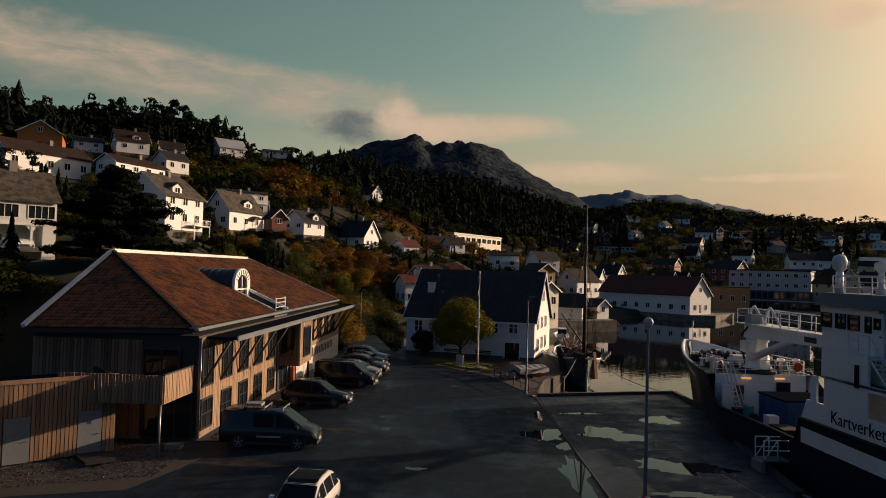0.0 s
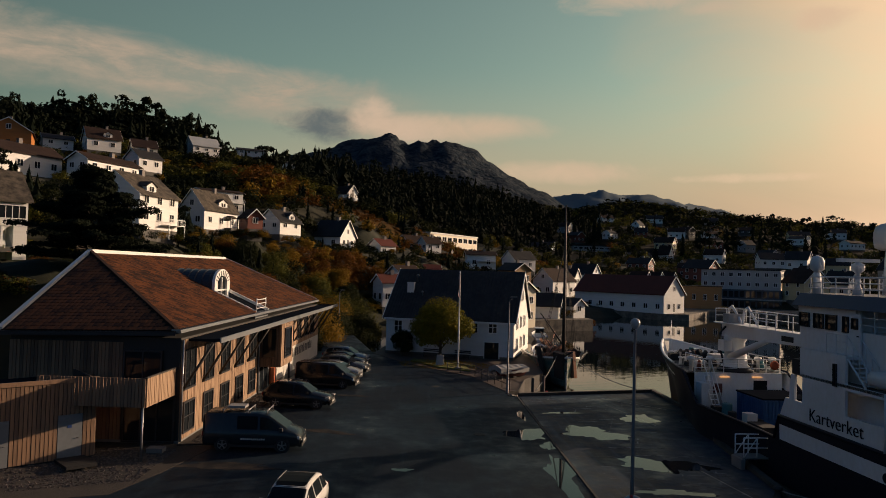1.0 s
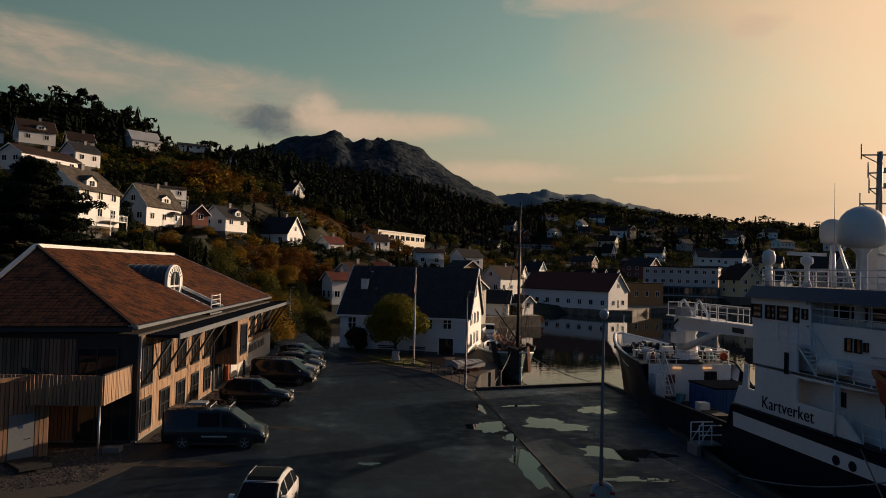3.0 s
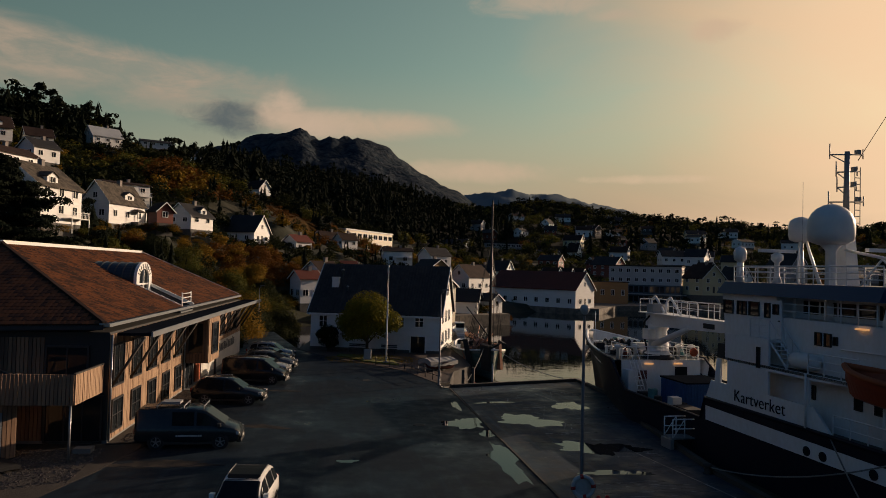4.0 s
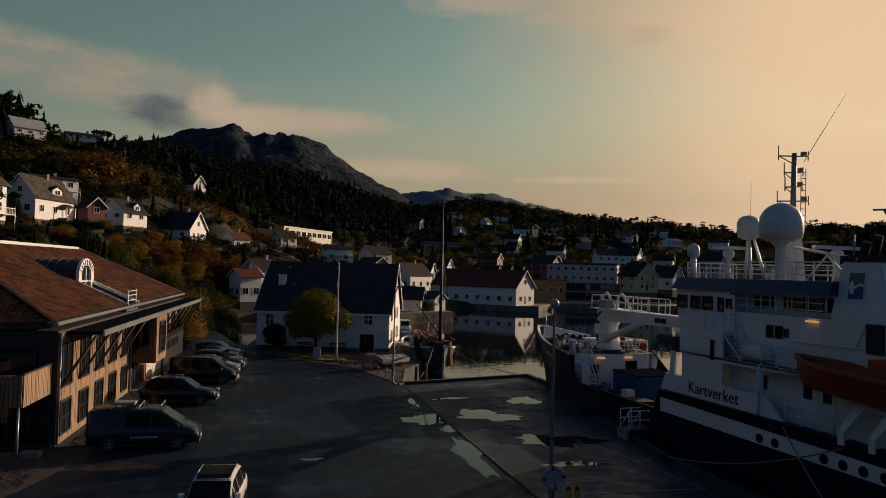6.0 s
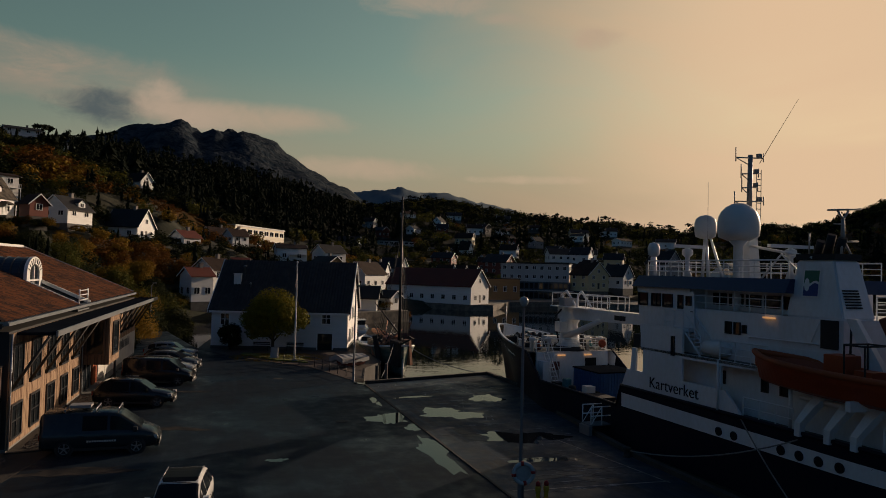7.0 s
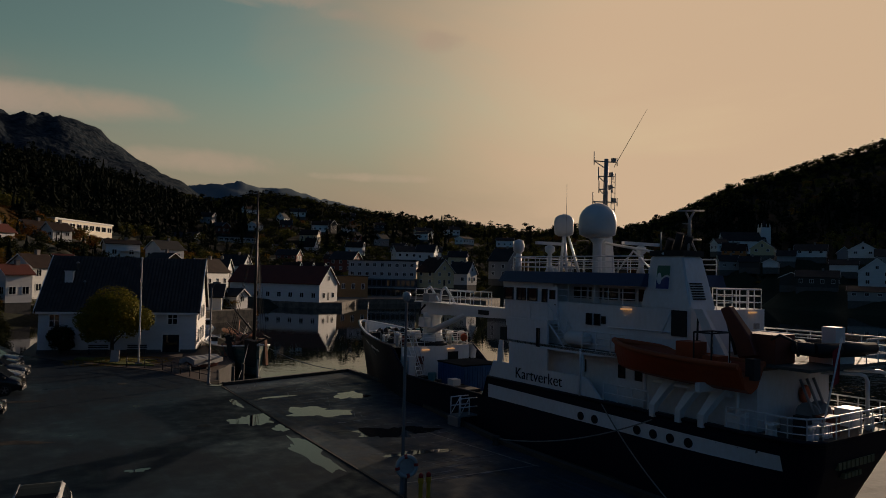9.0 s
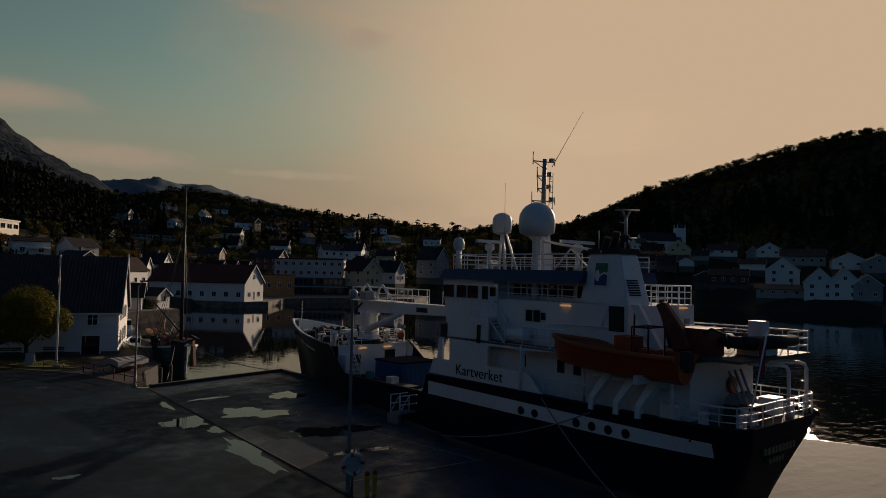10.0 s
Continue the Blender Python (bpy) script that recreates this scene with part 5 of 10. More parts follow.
part("roof_rim", box(bmesh.new(), -9.1, 0.12, -0.1, -0.02, 3.72, 3.92), larch_grey, SHED)
for u in (1.1, 4.18):
    d = part("door", box(bmesh.new(), -u - 0.53, -u + 0.53, -0.05, 0.03, 0.08, 2.18), door_grey, SHED, "flush grey door")
    part("handle", rod(bmesh.new(), (-u + 0.4, -0.09, 1.05), (-u + 0.28, -0.09, 1.05), 0.02, n=6), steel, d)
    if u < 2:
        part("door_sign", box(bmesh.new(), -u - 0.12, -u + 0.06, -0.062, -0.05, 1.55, 1.7), material("sign_blue", (0.02, 0.06, 0.2), 0.5), d, "small blue sign plate")
# stone step, entrance mat and rubber ramp by the shed
tagged(part("concrete_step", soft_edges(box(bmesh.new(), -13.9, -13.1, 35.6, 36.2, 0.0, 0.24), 0.03), concrete), "low concrete step beside the shed", "step")
RAMP = tagged(part("ramp", soft_edges(box(bmesh.new(), -0.65, 0.65, -2.3, -0.05, -0.02, 0.12), 0.03), rubber_mat), "black rubber ramp lying before the shed door", "ramp")
RAMP.matrix_world = SHED.matrix_world @ pose(-1.1, 0, 0.05, -3, 0, 0)


# ---- the white boathouse ----
BOATHOUSE = thing("boathouse", -3.85, 79.3, 0.0, -17.1, "large white weatherboarded boathouse with dark tiled roof", "building")
# local: x along the front, y into the building
BL, BD, BE, BR = 14.55, 11.0, 4.3, 5.15
black_tile = material("black_tile", (0.013, 0.013, 0.014), 0.7, other=(0.032, 0.03, 0.028), scale=1.6, grain=6, mix=0.6, bump=0.01, island=0.8)


def lap_siding(bm, p0, p1, z0, z1, out, course=0.28):
    """Overlapping horizontal boards along the foot line p0-p1; out points off the wall. z1 may be a function of the place along the line."""
    p0, p1, out = Vector(p0), Vector(p1), Vector(out)
    n = int((z1 - z0) / course)
    for k in range(n):
        a, b = z0 + k * course, z0 + (k + 1) * course
        vs = [p0 + out * 0.1 + Vector((0, 0, a)), p1 + out * 0.1 + Vector((0, 0, a)), p1 + out * 0.01 + Vector((0, 0, b)), p0 + out * 0.01 + Vector((0, 0, b))]
        v = [bm.verts.new(p) for p in vs]
        bm.faces.new(v)
        w = [bm.verts.new(p0 + Vector((0, 0, a))), bm.verts.new(p1 + Vector((0, 0, a)))]
        bm.faces.new((v[1], v[0], w[0], w[1]))


def boathouse():
    o = BOATHOUSE
    bm = gable_block(bmesh.new(), BL, BD, 0.0, BE, BR)
    bmesh.ops.translate(bm, verts=bm.verts[:], vec=(BL / 2, BD / 2, 0))
    part("wall", bm, white_board, o)
    part("plinth", box(bmesh.new(), -0.06, BL + 0.06, -0.06, BD, -0.5, 0.34), stone, o, "dark stone plinth")
    bm = bmesh.new()
    lap_siding(bm, (0, 0, 0), (BL, 0, 0), 0.35, BE, (0, -1, 0))
    tagged(part("siding_front", bm, white_board, o), "white lapped weatherboards", kind="stuff")
    bm = bmesh.new()
    course = 0.28
    for k in range(int((BE + BR - 0.35) / course) - 1):
        a, b = 0.35 + k * course, 0.35 + (k + 1) * course
        half_a = BD / 2 if a < BE else BD / 2 * (1 - (a - BE) / BR)
        half_b = BD / 2 if b < BE else BD / 2 * (1 - (b - BE) / BR)
        v = [bm.verts.new(p) for p in ((BL + 0.1, BD / 2 - half_a, a), (BL + 0.1, BD / 2 + half_a, a), (BL + 0.015, BD / 2 + half_b, b), (BL + 0.015, BD / 2 - half_b, b))]
        bm.faces.new(v)
        w = [bm.verts.new((BL, BD / 2 - half_a, a)), bm.verts.new((BL, BD / 2 + half_a, a))]
        bm.faces.new((v[1], v[0], w[0], w[1]))
    tagged(part("siding_gable", bm, white_board, o), "white lapped weatherboards", kind="stuff")
    bm = gable_roof(bmesh.new(), BL, BD, BE, BR, 0.35, 0.16)
    bmesh.ops.translate(bm, verts=bm.verts[:], vec=(BL / 2, BD / 2, 0))
    part("roof", bm, slate_roof, o)
    # courses of dark tiles on the front slope
    verts, faces = [], []
    s = BR / (BD / 2)
    slope_len = math.hypot(BD / 2 + 0.35, (BD / 2 + 0.35) * s)
    v = Vector((0, 1, s)).normalized()
    n = Vector((0, -s, 1)).normalized()
    start = Vector((-0.35, -0.38, BE - 0.38 * s + 0.21))
    tw, tl = 0.33, 0.38
    for r in range(int(slope_len / tl)):
        for k in range(int((BL + 0.7) / tw)):
            base = start + Vector((k * tw, 0, 0)) + v * (r * tl)
            ring = [base + Vector((f * tw, 0, 0)) + v * along + n * (h + lift) for f, h in ((0, 0), (0.45, 0.05), (1.0, 0.0)) for along, lift in ((-0.04, 0.03), (tl, 0))]
            q = len(verts)
            verts += [tuple(p) for p in ring]
            faces += [(q, q + 2, q + 3, q + 1), (q + 2, q + 4, q + 5, q + 3)]
    me = bpy.data.meshes.new("tiles")
    me.from_pydata(verts, [], faces)
    me.materials.append(black_tile)
    t = new("tiles", me)
    t.parent = o
    tagged(t, "dark glazed pantiles", kind="stuff")
    for e in (-0.37, BL + 0.37):
        for side in (0, 1):
            bm = bmesh.new()
            y0, z0 = (-0.35 if side == 0 else BD + 0.35), BE - 0.35 * s
            rings = [[(e + dx, y0, z0 - 0.05), (e + dx, BD / 2, BE + BR - 0.05), (e + dx, BD / 2, BE + BR + 0.26), (e + dx, y0, z0 + 0.26)] for dx in (-0.04, 0.04)]
            loft(bm, rings)
            bmesh.ops.recalc_face_normals(bm, faces=bm.faces[:])
            part("barge_board", bm, trim_white, o)
    part("cornice", box(bmesh.new(), -0.2, BL + 0.2, -0.42, -0.06, BE - 0.42, BE - 0.2), trim_white, o)
    front, gable = pose(0, 0, 0, 0, 0, 180), pose(BL, 0, 0, 0, 0, -90)
    for u, z in ((1.45, 3.2), (4.3, 3.3), (7.3, 3.4), (10.15, 3.45), (12.3, 3.5)):
        window(o, pose(0, -0.1, 0, 0, 0, 180), -u, z, 0.85, 1.15, bars=1, mid=1)
    bm = box(bmesh.new(), 11.3, 13.1, -0.1, 0.02, 0.1, 1.95)
    part("door_frame", bm, trim_white, o)
    part("double_door", box(bmesh.new(), 11.42, 12.98, -0.125, -0.05, 0.1, 1.85), window_glass, o, "dark glazed double door")
    for u in (2.0, 4.8, 7.4):
        for z in (1.6, 3.9):
            window(o, pose(BL + 0.1, 0, 0, 0, 0, -90), -u, z, 0.8, 1.15, bars=1, mid=1)
    window(o, pose(BL + 0.1, 0, 0, 0, 0, -90), -BD / 2, 6.9, 0.8, 1.1, bars=1)
    for x, y, r, h in ((2.4, 3.9, 0.1, 0.9), (3.5, 2.2, 0.07, 0.6)):
        bm = lathe(bmesh.new(), [(r, 0), (r, h), (r * 1.9, h), (r * 1.9, h + 0.12), (0.01, h + 0.2)], 10, (x, y, BE + y * s))
        part("vent_pipe", bm, zinc, o)
    bm = box(bmesh.new(), 1.55, 2.3, 2.5, 3.1, BE + 2.3, BE + 3.7)
    box(bm, 1.5, 2.35, 2.45, 3.15, BE + 3.7, BE + 3.8)
    part("chimney", bm, white_paint, o, "white rendered chimney")


boathouse()


# ---- the survey ship ----
hull_navy = material("hull_navy", (0.007, 0.010, 0.022), 0.5, other=(0.015, 0.016, 0.022), scale=3, grain=5, mix=0.5, spec=0.12)
ship_white = material("ship_white", (0.76, 0.77, 0.78), 0.45, other=(0.60, 0.57, 0.52), scale=2.5, grain=6, mix=0.35, stretch=(1, 1, 0.5))
ship_blue = material("ship_blue", (0.012, 0.035, 0.10), 0.45, scale=2, grain=6)
deck_green = material("deck_green", (0.05, 0.06, 0.055), 0.7, other=(0.09, 0.08, 0.07), scale=1.5, grain=12)
boat_orange = material("boat_orange", (0.40, 0.062, 0.014), 0.5, other=(0.27, 0.042, 0.012), scale=1.0, grain=6)
crate_blue = material("crate_blue", (0.012, 0.085, 0.26), 0.55, other=(0.015, 0.05, 0.13), scale=1, grain=8)
rubber = material("rubber", (0.02, 0.02, 0.022), 0.8, scale=1, grain=10)
dome_white = material("dome_white", (0.72, 0.71, 0.69), 0.5, other=(0.6, 0.58, 0.55), scale=1.5, grain=3)
lamp_warm = glow("lamp_warm", (1.0, 0.5, 0.2), 0.55)
logo_green = material("logo_green", (0.02, 0.16, 0.10), 0.5)
galv_pipe = material("galv_pipe", (0.2, 0.21, 0.22), 0.5, scale=0.5, grain=8)
SHIP = thing("survey_ship", 22.1, 14.6, WATER, 3.0, "navy and white survey ship moored alongside the quay", "ship")
# local: x to starboard, y from the stern forward, z from the waterline
HULL_L, HALF = 41.5, 3.7


def hull_half(s):
    """Half-breadth at the rail and at the waterline."""
    if s < 24:
        wide = HALF - 0.8 * max(0.0, (1.5 - s) / 0.85) ** 3
        wl = max(0.5, wide - 0.1 - 1.7 * max(0.0, (6 - s) / 5) ** 1.5)
    else:
        f = (s - 24) / (HULL_L - 24)
        wide = HALF * (1 - f**2.6) + 0.35 * f
        wl = (HALF - 0.1) * max(0.0, 1 - max(0.0, (s - 27.5) / 12.2))
    return wide, max(wl, 0.03)


RAIL = ((0, 4.58), (3.4, 4.45), (19.2, 4.45), (19.6, 3.32), (28.0, 3.32), (30.4, 5.0), (36, 5.35), (41.5, 5.95))


def rail_z(s):
    for (a, u), (b, v) in zip(RAIL, RAIL[1:]):
        if a <= s <= b:
            return u + (v - u) * (s - a) / (b - a)
    return RAIL[-1][1]


def side(s, f):
    """A point of the starboard side, f from the keel line (0) to the rail (1)."""
    wide, wl = hull_half(s)
    rake = 1.9 * max(0.0, (s - 33) / 8.5) ** 1.4
    tuck = 2.3 * max(0.0, (3.4 - s) / 2.5) ** 1.6 * (1 - f) ** 1.3
    flare = 1.5 + 0.9 * min(1.0, max(0.0, (s - 28) / 6))
    return (wl + (wide - wl) * f**flare, s - rake * (1 - f) + tuck, -0.9 + (rail_z(s) + 0.9) * f)


STATIONS = [0.65, 0.72, 0.85, 1.05, 1.3, 1.6, 2.0, 2.5, 3.2, 4, 5, 6, 7, 10, 13, 16, 19.2, 19.6, 22, 25, 27, 28, 29, 29.8, 30.4, 31.5, 33, 34.5, 36, 37.2, 38.4, 39.4, 40.2, 40.9, 41.3, 41.5]
LEVELS = [0, 0.2, 0.4, 0.6, 0.8, 1.0]


def build_hull():
    bm = bmesh.new()
    rings = []
    for s in STATIONS:
        half = [side(s, f) for f in LEVELS]
        rings.append([(-x, y, z) for x, y, z in half[::-1]] + half)
    vs = [[bm.verts.new(p) for p in r] for r in rings]
    for a, b in zip(vs, vs[1:]):
        for k in range(len(a) - 1):
            bm.faces.new((a[k], a[k + 1], b[k + 1], b[k])).smooth = True
    bm.faces.new(vs[0][::-1])
    bmesh.ops.recalc_face_normals(bm, faces=bm.faces[:])
    hull = part("hull", bm, hull_navy, SHIP, "navy steel hull")
    # inside of the bulwark, painted white, and its rail
    bm = bmesh.new()
    bow = [s for s in STATIONS if s >= 29.8]
    for sign in (-1, 1):
        rows = []
        for s in bow:
            w = max(0.02, hull_half(s)[0] - 0.14)
            z = rail_z(s)
            rows.append([(sign * w, s - 0.1, z), (sign * (w - 0.25 if w > 0.3 else w * 0.3), s - 0.25, z - 1.0)])
        v = [[bm.verts.new(p) for p in r] for r in rows]
        for a, b in zip(v, v[1:]):
            bm.faces.new((a[0], a[1], b[1], b[0]))
    bmesh.ops.recalc_face_normals(bm, faces=bm.faces[:])
    bmesh.ops.reverse_faces(bm, faces=bm.faces[:])
    part("bulwark_lining", bm, ship_white, SHIP, "white inner side of the bow bulwark")
    for sign in (-1, 1):
        bm = bmesh.new()
        pts = [(sign * hull_half(s)[0], s, rail_z(s)) for s in STATIONS]
        tube(bm, pts, 0.09)
        part("gunwale", bm, hull_navy, SHIP)
    bm = bmesh.new()
    pts = [(sign * (hull_half(s)[0] - 0.06), s, rail_z(s) + 0.03) for sign in (-1,) for s in STATIONS if s >= 33][::1]
    pts += [(hull_half(s)[0] - 0.06, s, rail_z(s) + 0.03) for s in STATIONS[::-1] if s >= 33]
    tube(bm, pts, 0.11)
    part("bow_rail", bm, ship_white, SHIP, "white capping of the bow")
    # decks
    bm = bmesh.new()
    for s0, s1, z in ((0.7, 19.4, 4.36), (19.4, 30.0, 2.35), (30.0, 41.2, 4.95)):
        ss = [s0] + [s for s in STATIONS if s0 < s < s1] + [s1]
        row = []
        for s in ss:
            wl, wd = side(s, 0.7)[0], hull_half(s)[0]
            w = max(0.05, wd - 0.16) if z > 4 else wl - 0.05
            row.append((w, s))
        for (w0, a), (w1, b) in zip(row, row[1:]):
            quad(bm, (-w0, a, z), (w0, a, z), (w1, b, z), (-w1, b, z))
    part("deck", bm, deck_green, SHIP, "worn green-grey deck")
    return hull


HULL = build_hull()
# white stripe along the port side and black portholes in it
bm = bmesh.new()


def plating(s, z):
    """A point of the flat hull plates between two stations and two levels."""
    s0 = max(q for q in STATIONS if q <= s)
    s1 = min(q for q in STATIONS if q > s)
    low, high = [], []
    for f in LEVELS:
        p0, p1 = Vector(side(s0, f)), Vector(side(s1, f))
        w = (s - p0.y) / (p1.y - p0.y)
        low.append(p0.lerp(p1, w))
    for q0, q1 in zip(low, low[1:]):
        if q0.z <= z <= q1.z:
            q = q0.lerp(q1, (z - q0.z) / (q1.z - q0.z))
            return (-q.x - 0.02, s, z)
    return (-low[-1].x - 0.02, s, z)


cuts = sorted({2.05, 19.15} | {q for q in STATIONS if 2.05 < q < 19.15} | {2.05 + 0.57 * k for k in range(1, 30)})
for a, b in zip(cuts, cuts[1:]):
    for q in range(4):
        def edge(s, k):
            return plating(s, 3.25 + 0.004 * (s - 2) + (0.6 + 0.008 * (s - 2)) * k / 4)
        quad(bm, edge(a, q), edge(b, q), edge(b, q + 1), edge(a, q + 1))
bmesh.ops.remove_doubles(bm, verts=bm.verts[:], dist=0.001)
part("stripe", bm, ship_white, HULL, "white stripe along the side")
for s in (11.9, 11.0, 8.48, 7.6, 6.72, 5.83):
    x = -plating(s, 3.55)[0] - 0.02
    bm = bmesh.new()
    rod(bm, (-x - 0.06, s, 3.55), (-x + 0.05, s, 3.55), 0.2, n=16)
    port = part("porthole", bm, hull_navy, HULL)
    part("pane", rod(bmesh.new(), (-x - 0.075, s, 3.55), (-x - 0.055, s, 3.55), 0.15, n=16), window_glass, port)


def plates(name, outline, p0, p1, mat, holes=(), parent=None, label=""):
    """An upright plate on a side: outline of (s, z) points between x = p0 and p1."""
    bm = bmesh.new()
    loft(bm, [[(p0, s, z) for s, z in outline], [(p1, s, z) for s, z in outline]])
    bmesh.ops.recalc_face_normals(bm, faces=bm.faces[:])
    return part(name, bm, mat, parent or SHIP, label)


def railing(name, pts, height=1.0, bars=3, step=1.2, r=0.028, mat=None, parent=None):
    bm = bmesh.new()
    for a, b in zip(pts, pts[1:]):
        a, b = Vector(a), Vector(b)
        n = max(1, round((b - a).length / step))
        for k in range(n + 1):
            p = a.lerp(b, k / n)
            rod(bm, p, p + Vector((0, 0, height)), r, n=5, cap=False)
        for k in range(bars):
            h = Vector((0, 0, height * (k + 1) / bars))
            rod(bm, a + h, b + h, r * (1.3 if k == bars - 1 else 0.8), n=5, cap=False)
    return part(name, bm, mat or ship_white, parent or SHIP)


# main deckhouse: side shell with openings, rooms inboard
HX = HALF - 0.03
for sg in (-1, 1):
    x0, x1 = sg * HX, sg * (HX - 0.12)
    plates("bulwark", [(10.6, 4.45), (19.2, 4.45), (18.75, 5.42), (11.6, 5.42)], x0, x1, ship_white, label="white side bulwark")
    plates("side_plate", [(18.0, 5.42), (18.45, 5.42), (18.3, 6.62), (18.0, 6.62)], x0, x1, ship_white)
    plates("side_plate", [(14.4, 5.42), (17.4, 5.42), (17.4, 6.62), (17.6, 6.62), (17.6, 7.95), (14.4, 7.95)], x0, x1, ship_white)
    plates("side_plate", [(11.85, 5.42), (12.1, 5.42), (12.1, 6.5), (14.4, 6.5), (14.4, 6.75), (9.2, 6.75), (9.2, 6.6), (11.85, 6.5)], x0, x1, ship_white)
bm = box(bmesh.new(), -2.75, 2.75, 3.4, 17.5, 4.36, 6.72)
part("main_deckhouse", bm, ship_white, SHIP, "white main deckhouse")
bm = box(bmesh.new(), -HX, HX, 9.2, 17.6, 6.62, 6.74)
box(bm, -2.9, HX, 1.25, 9.2, 6.95, 7.07)
part("boat_deck", bm, deck_green, SHIP, "grey-green boat deck")
bm = box(bmesh.new(), -2.95, 2.6, 6.3, 15.6, 6.74, 8.95)
part("upper_deckhouse", bm, ship_white, SHIP, "white upper deckhouse")
# bridge with raked front
bm = bmesh.new()
front = [(-3.0, 14.7), (-3.0, 18.85), (-2.0, 19.55), (2.0, 19.55), (3.0, 18.85), (3.0, 14.7)]
loft(bm, [[(x, s - (0.35 if s > 18 else 0), 7.4) for x, s in front], [(x, s, 9.95) for x, s in front]])
bmesh.ops.recalc_face_normals(bm, faces=bm.faces[:])
part("bridge", bm, ship_white, SHIP, "white wheelhouse")
part("bridge_back", box(bmesh.new(), -2.0, 2.0, 8.8, 14.7, 8.95, 9.95), ship_white, SHIP)
bm = bmesh.new()
outline = [(-3.2, 8.75), (-3.2, 19.0), (-2.1, 19.8), (2.1, 19.8), (3.2, 19.0), (3.2, 8.75)]
loft(bm, [[(x * 1.02, s, 9.9) for x, s in outline], [(x * 0.93, s - 0.25 if s > 10 else s, 10.5) for x, s in outline]])
bmesh.ops.recalc_face_normals(bm, faces=bm.faces[:])
part("bridge_roof", bm, ship_blue, SHIP, "dark blue wheelhouse roof")
port_face = pose(-3.0, 0, 0, 0, 0, 90)
for s, w in ((18.3, 0.72), (17.22, 0.66), (16.3, 0.7)):
    window(SHIP, port_face, s, 9.24, w, 0.62, bars=1 if s == 17.22 else 0, frame_mat=rubber, t=0.035)
window(SHIP, port_face, 15.33, 9.22, 0.32, 0.64, bars=0, frame_mat=rubber, t=0.035)
star_face = pose(3.0, 0, 0, 0, 0, -90)
for s in (18.0, 17.0, 16.0, 15.2):
    window(SHIP, star_face, -s, 9.25, 0.7, 0.62, bars=0, frame_mat=rubber, t=0.035)
fwd = pose(0, 19.47, 0, 0, 0, 0)
for x in (-1.4, -0.5, 0.5, 1.4):
    window(SHIP, fwd, x, 9.3, 0.75, 0.62, bars=0, frame_mat=rubber, t=0.035)
inset = pose(-2.0, 0, 0, 0, 0, 90)
for k in range(5):
    window(SHIP, inset, 9.5 + k * 1.05, 9.45, 0.78, 0.5, bars=0, frame_mat=rubber, t=0.035)
for s, w, h in ((12.15, 0.32, 0.5), (11.62, 0.32, 0.5), (11.2, 0.18, 0.3)):
    window(SHIP, pose(-2.95, 0, 0, 0, 0, 90), s, 8.2, w, h, bars=0, frame_mat=rubber, t=0.035)
window(SHIP, pose(-HX, 0, 0, 0, 0, 90), 15.05, 7.05, 0.16, 0.9, bars=0, frame_mat=rubber, t=0.035)
for s in (15.9, 12.7, 10.2, 9.2):
    window(SHIP, pose(-2.75, 0, 0, 0, 0, 90), s, 5.85, 0.32, 0.55, bars=0, frame_mat=rubber, t=0.035)
part("louvre_door", box(bmesh.new(), -3.0, -2.93, 6.5, 7.28, 7.8, 8.92), rubber, SHIP, "dark louvred hatch")
# solid black block put in for the shade under the bridge overhang
part("wing_recess", box(bmesh.new(), -HX - 0.01, -2.4, 17.62, 18.2, 6.65, 7.38), rubber, SHIP, "dark block for the shaded recess under the wheelhouse")
wing_door = part("door", soft_edges(box(bmesh.new(), -3.07, -2.985, 14.32, 15.0, 7.96, 9.72), 0.02), ship_white, SHIP, "white steel door of the wheelhouse")
window(wing_door, pose(-3.07, 0, 0, 0, 0, 90), 14.66, 9.3, 0.32, 0.42, bars=0, frame_mat=rubber, t=0.03)
part("handle", box(bmesh.new(), -3.12, -3.07, 14.4, 14.5, 8.75, 8.8), rubber, wing_door)
part("deck_lamp", box(bmesh.new(), -3.12, -2.95, 9.5, 10.05, 8.78, 8.85), lamp_warm, SHIP, "small warm deck light")
part("deck_lamp", box(bmesh.new(), 1.25, 1.75, 6.14, 6.3, 8.78, 8.85), lamp_warm, SHIP, "small warm deck light")
part("vent_box", soft_edges(box(bmesh.new(), 1.7, 2.0, 6.18, 6.3, 8.05, 8.3), 0.02), grey_board, SHIP)
# grab rail, weld seams and a strut along the deckhouse side
bm = tube(bmesh.new(), [(-2.98, 10.9, 7.86), (-3.06, 10.8, 7.9), (-3.06, 7.45, 7.95), (-2.98, 7.35, 7.9)], 0.03, 5)
part("grab_rail", bm, ship_white, SHIP)
part("hatch_strut", rod(bmesh.new(), (-3.02, 7.75, 7.85), (-3.02, 7.3, 8.85), 0.03, n=5), ship_white, SHIP)
for s0, s1, z in ((15.7, 18.3, 7.42), (15.7, 18.4, 8.6), (6.32, 15.55, 7.62)):
    part("weld_seam", box(bmesh.new(), -3.012 if s0 > 15 else -2.962, -2.9, s0, s1, z, z + 0.025), ship_white, SHIP)
